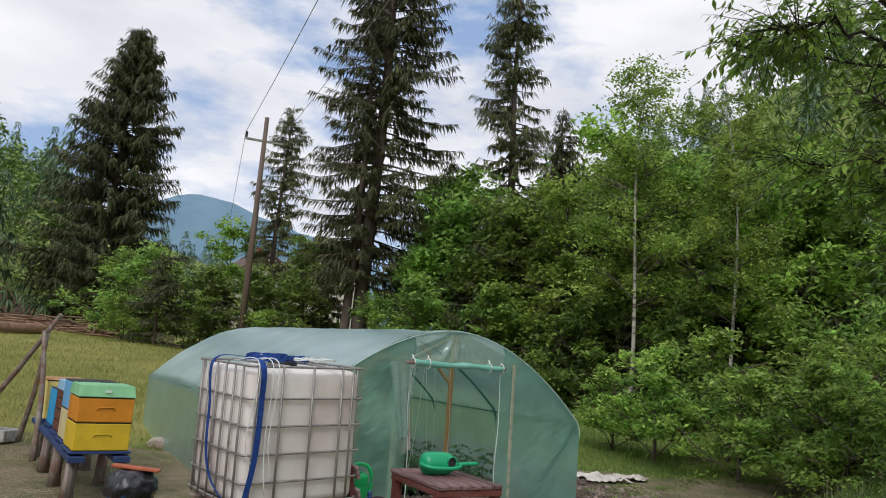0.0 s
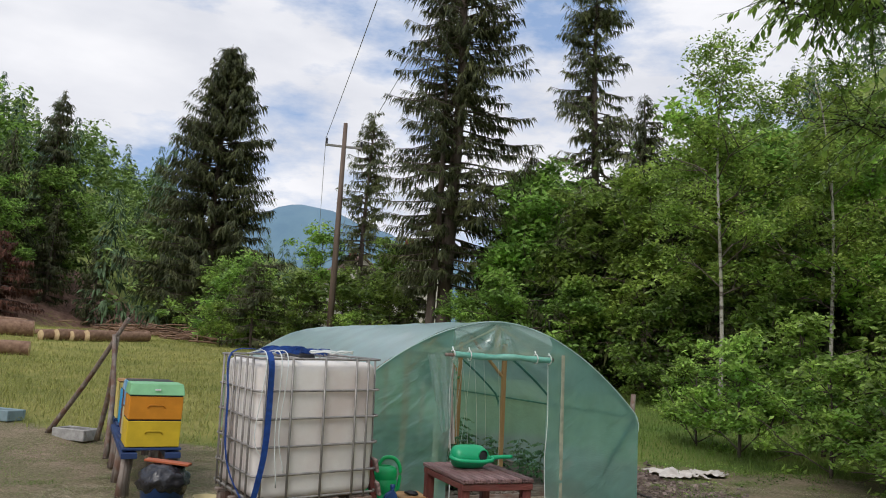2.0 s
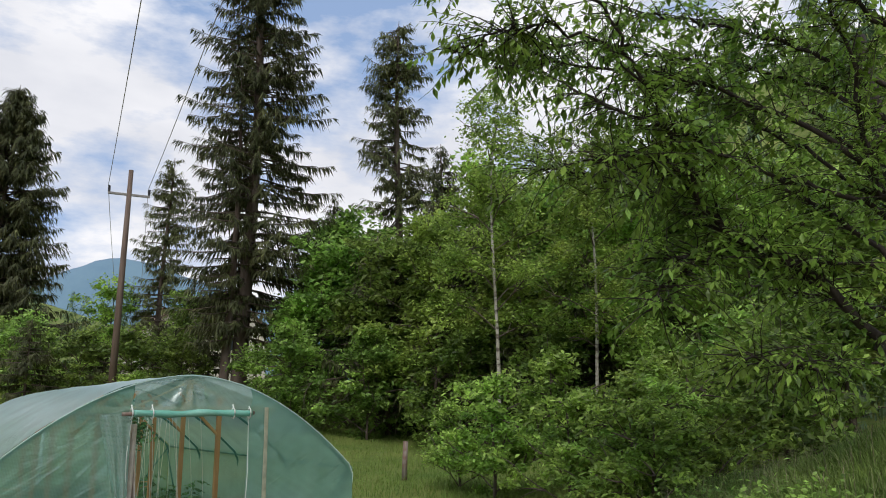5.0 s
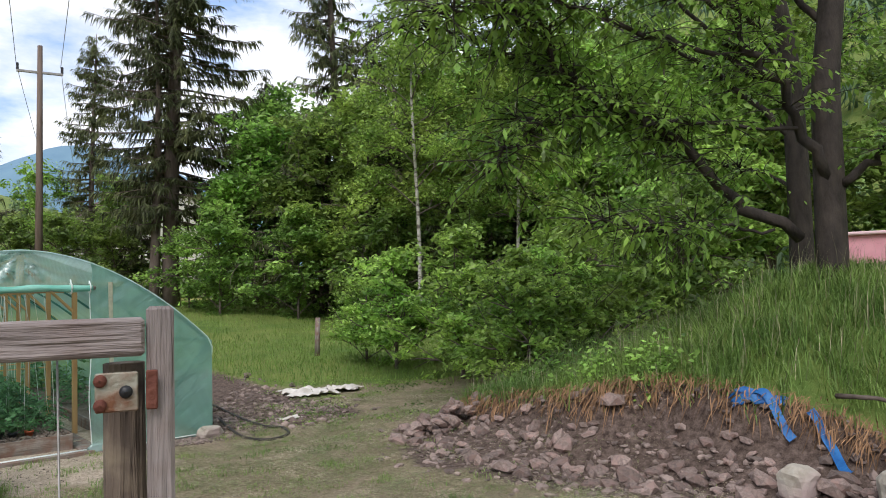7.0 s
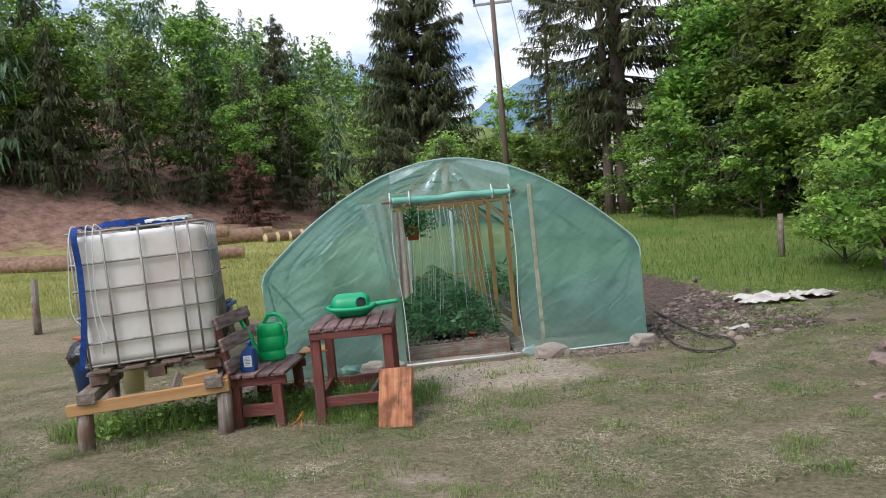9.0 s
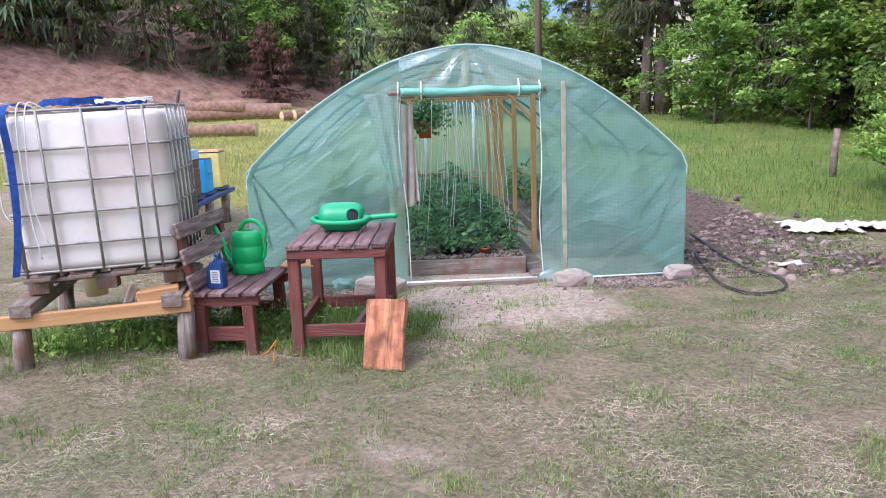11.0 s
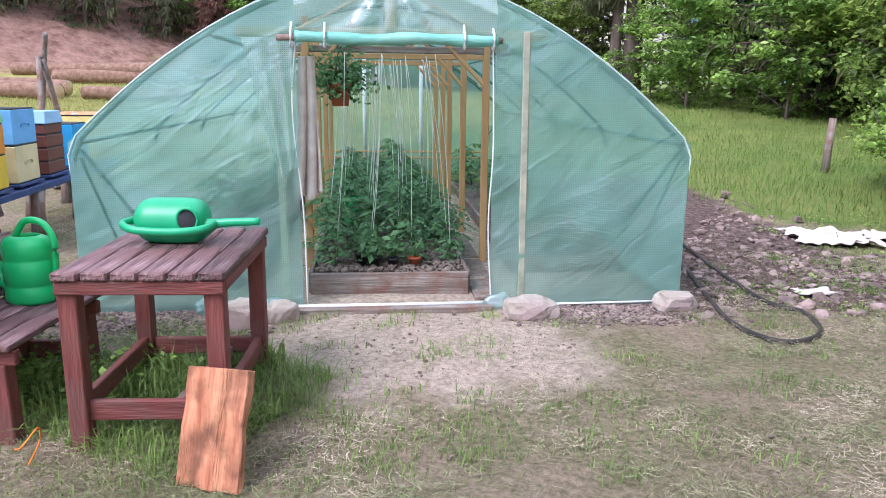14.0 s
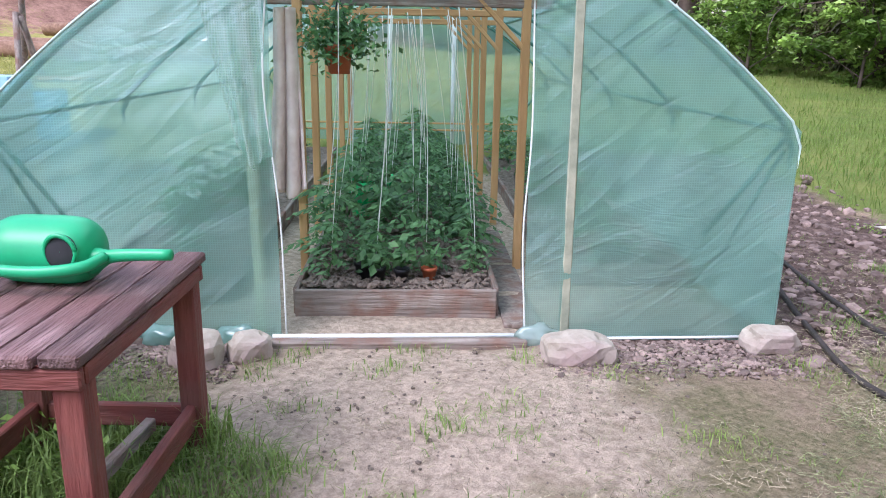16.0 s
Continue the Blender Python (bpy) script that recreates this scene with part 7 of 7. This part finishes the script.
x, y = scatter_in(9, 230000, -28, 8, 11, 44, meadow_keep)
west = x < -3.5 + np.random.default_rng(4).normal(0, 1.0, len(x))
blades("meadow_grass", "tall green meadow grass", x[~west], y[~west], 0.18, 0.0048, mat("meadow_grass_blades", (0.13, 0.23, 0.045), (0.27, 0.36, 0.09), 0.25, 0.6, bump=0, island=0.3, translucent=0.5), 10, 0.9)
blades("straw_grass", "yellow-green meadow grass going to straw", x[west], y[west], 0.16, 0.007, mat("straw_grass_blades", (0.23, 0.27, 0.07), (0.42, 0.41, 0.14), 0.25, 0.6, bump=0, island=0.3, translucent=0.5), 10, 1.0)


def mound_keep(x, y, q):
    behind, h = mound(x, y)
    along = (x - MOUND_A[0]) * MOUND_D[0] + (y - MOUND_A[1]) * MOUND_D[1]
    bare = step(6.5, 7.2, along) * (1 - step(0.9, 1.9, behind + 0.5 * wobble(x, y, 2.0, 9)))
    clump = 0.55 + 0.45 * wobble(x, y, 3.2, 11)
    return (behind > 0.5) & (behind < 5.0) & (h > 0.1) & (q < 0.95 * clump * (1 - 0.9 * bare) * step(0.42, 0.9, behind) * np.clip(2.6 - 0.4 * behind, 0.25, 1))


x, y = scatter_in(11, 150000, 4.8, 11.5, 3.8, 12.5, mound_keep)
blades("mound_grass", "tall green grass growing on the mound", x, y, 0.25, 0.005, GRASS_LONG, 12, 0.75)
x, y = scatter_in(13, 9000, 5.0, 12.5, 3.5, 14.0, mound_keep)
blades("seed_stalks", "pale dry grass stalks on the mound", x, y, 0.5, 0.0022, HAY, 14, 0.4)
x, y = scatter_in(15, 160000, 4.5, 9.5, 3.5, 13.5, lambda a, b, q: (mound(a, b)[0] > 0.52) & (mound(a, b)[0] < 0.8) & (q < 0.45 + 0.5 * wobble(a, b, 2.2, 6)) & (mound(a, b)[1] > 0.12))


def hanging(x, y, seed):
    r = np.random.default_rng(seed)
    n = len(x)
    base = np.stack([x, y, land(x, y) + r.uniform(0.0, 0.12, n)], -1)
    out = -np.array([-MOUND_D[1], MOUND_D[0]])
    d = np.stack([out[0] + r.normal(0, 0.8, n), out[1] + r.normal(0, 0.8, n), r.normal(0.1, 0.4, n)], -1)
    ln = r.uniform(0.10, 0.34, n)
    return spray_arrays(base, d, ln * 0.6, np.full(n, 0.005), r.uniform(0.3, 2.2, n))


tagged(place("hanging_roots", grid_mesh("hanging_roots", *hanging(x, y, 16), smooth=False), ROOTS), "dry brown grass and roots hanging over the mound edge", "dry grass", kind="stuff")


def weeds(name, label, spots, seed, leaf, spread, up, material, per=160):
    r = np.random.default_rng(seed)
    s = np.array(spots)[np.repeat(np.arange(len(spots)), per)]
    p = np.stack([s[:, 0] + r.normal(0, spread, len(s)), s[:, 1] + r.normal(0, spread, len(s)), np.abs(r.normal(0, up, len(s)))], -1)
    p[:, 2] += land(p[:, 0], p[:, 1])
    return tagged(place(name, grid_mesh(name, *leaf_arrays(r, p, leaf, 0.2, 0.6), smooth=False), material), label, "weeds", kind="stuff")


weeds("weed_patch", "low leafy weeds under the bench and tank", [(q_ - 0.55, 6.75 + 0.75 * q_ + rt.uniform(-0.25, 0.3)) for q_ in rt.uniform(-0.8, 0.45, 36)], 22, 0.04, 0.08, 0.08, LEAF)
weeds("weed_patch", "low green weeds between the rubble stones", [(rt.uniform(2.4, 5.2), rt.uniform(10.2, 14.5)) for _ in range(40)], 23, 0.032, 0.1, 0.03, LEAF, 60)
weeds("weed_patch", "leafy weeds and nettles on the mound", [(x_, y_) for x_, y_ in zip(rt.uniform(5.5, 11, 260), rt.uniform(5, 14, 260)) if mound(x_, y_)[0] > 0.75 and mound(x_, y_)[0] < 2.4 and x_ + 0.3 * y_ < 9.2][:45], 24, 0.07, 0.16, 0.15, LEAF, 130)

# ---- rubble: single stones along the mound's foot, the rest joined ----
rubble = empty("rubble_heap", Matrix(), "heap of reddish grey quarry stones at the foot of the mound", "rubble")
rs = np.random.default_rng(31)
for k in range(46):
    a_, d_ = rs.uniform(0, 6.28), abs(rs.normal(0, 0.34))
    x, y = 4.75 + d_ * math.cos(a_), 9.15 + 0.8 * d_ * math.sin(a_)
    ob = new("stone", STONES[k % 8])
    ob.parent = rubble
    sz = rs.uniform(0.1, 0.22)
    ob.matrix_world = pose(x, y, float(land(x, y)) + 0.02 + max(0, 0.26 - 0.45 * d_) * rs.uniform(0.2, 1), rs.uniform(-25, 25), rs.uniform(-25, 25), rs.uniform(0, 360)) @ Matrix.Diagonal((sz, sz, sz, 1))
made = 46
while made < 300:
    t, b = rs.uniform(2.9, 8.6), rs.uniform(-0.6, 0.6)
    x, y = MOUND_A + MOUND_D * t + np.array([-MOUND_D[1], MOUND_D[0]]) * b
    if mound(x, y)[0] > 0.55 or mound(x, y)[0] < -0.6:
        continue
    ob = new("stone", STONES[made % 8])
    ob.parent = rubble
    sz = rs.uniform(0.08, 0.17) if made % 5 else rs.uniform(0.17, 0.26)
    ob.matrix_world = pose(x, y, float(land(x, y)) + sz * 0.1, rs.uniform(-25, 25), rs.uniform(-25, 25), rs.uniform(0, 360)) @ Matrix.Diagonal((sz, sz, sz, 1))
    made += 1
base_v = []
for me in STONES:
    co = np.empty(len(me.vertices) * 3, np.float32)
    me.vertices.foreach_get("co", co)
    fa = np.array([tuple(q.vertices) for q in me.polygons])
    base_v.append((co.reshape(-1, 3), fa))


def stone_field(seed, spots, size_lo, size_hi):
    r = np.random.default_rng(seed)
    chunks = []
    for k, (x, y) in enumerate(spots):
        a, s = r.uniform(0, 6.28), r.uniform(size_lo, size_hi) * (1 if r.random() < 0.8 else 1.7)
        v, f = base_v[k % 8]
        c, q = math.cos(a), math.sin(a)
        w2 = np.stack([v[:, 0] * c - v[:, 1] * q, v[:, 0] * q + v[:, 1] * c, v[:, 2] + 0.3 * v[:, 0] * r.normal(0, 0.6)], -1) * s
        chunks.append((w2 + [x, y, float(land(x, y)) + s * 0.08], f))
    return join_arrays(chunks)


x, y = scatter_in(33, 20000, 1.8, 9.5, 3.5, 15.5, lambda a, b, q: q < np.where(mound(a, b)[0] > -1.1, 0.6, 0.26) * cover(a, b)[1] * (gh_local(a, b)[0] > 1.75))
ob = place("stone_field", grid_mesh("stone_field", *stone_field(34, list(zip(x, y)), 0.022, 0.085), smooth=False), STONE_MANY, rubble, "small stones and chippings")
tagged(ob, kind="stuff")
x, y = scatter_in(35, 130000, -2.2, 2.8, 7.0, 10.5, lambda a, b, q: (gh_local(a, b)[1] < 0.0) & (gh_local(a, b)[1] > -0.55 + 0.45 * q) & (np.abs(gh_local(a, b)[0]) > 0.72) & (np.abs(gh_local(a, b)[0]) < 2.3) & (q < 0.75))
gravel = place("gravel_strip", grid_mesh("gravel_strip", *stone_field(36, list(zip(x, y))[:6800], 0.008, 0.03), smooth=False), STONE_MANY)
tagged(gravel, "small gravel heaped along the tunnel front", "gravel", kind="stuff")
x, y = scatter_in(37, 4500, -0.53, 0.52, 0.36, 2.2, lambda a, b, q: q < 0.5)
gx2 = GH_C + np.outer(x, GH_X) + np.outer(y, GH_Y)
v_, f_ = stone_field(38, [tuple(q) for q in gx2], 0.015, 0.045)
v_[:, 2] += 0.145
clods = place("soil_clods", grid_mesh("soil_clods", v_, f_, smooth=False), SOIL)
tagged(clods, "brown clods of soil on the tomato bed", "soil", kind="stuff")
x, y = scatter_in(41, 3000, -1.2, 3.4, 5.6, 9.3, lambda a, b, q: (gh_local(a, b)[1] < -0.12) & (q < 0.9 * cover(a, b)[0] + 0.06))
crumbs = place("earth_crumbs", grid_mesh("earth_crumbs", *stone_field(42, list(zip(x, y)), 0.006, 0.018), smooth=False), SOIL)
tagged(crumbs, "crumbs of earth and small stones on the trodden ground", "soil", kind="stuff")
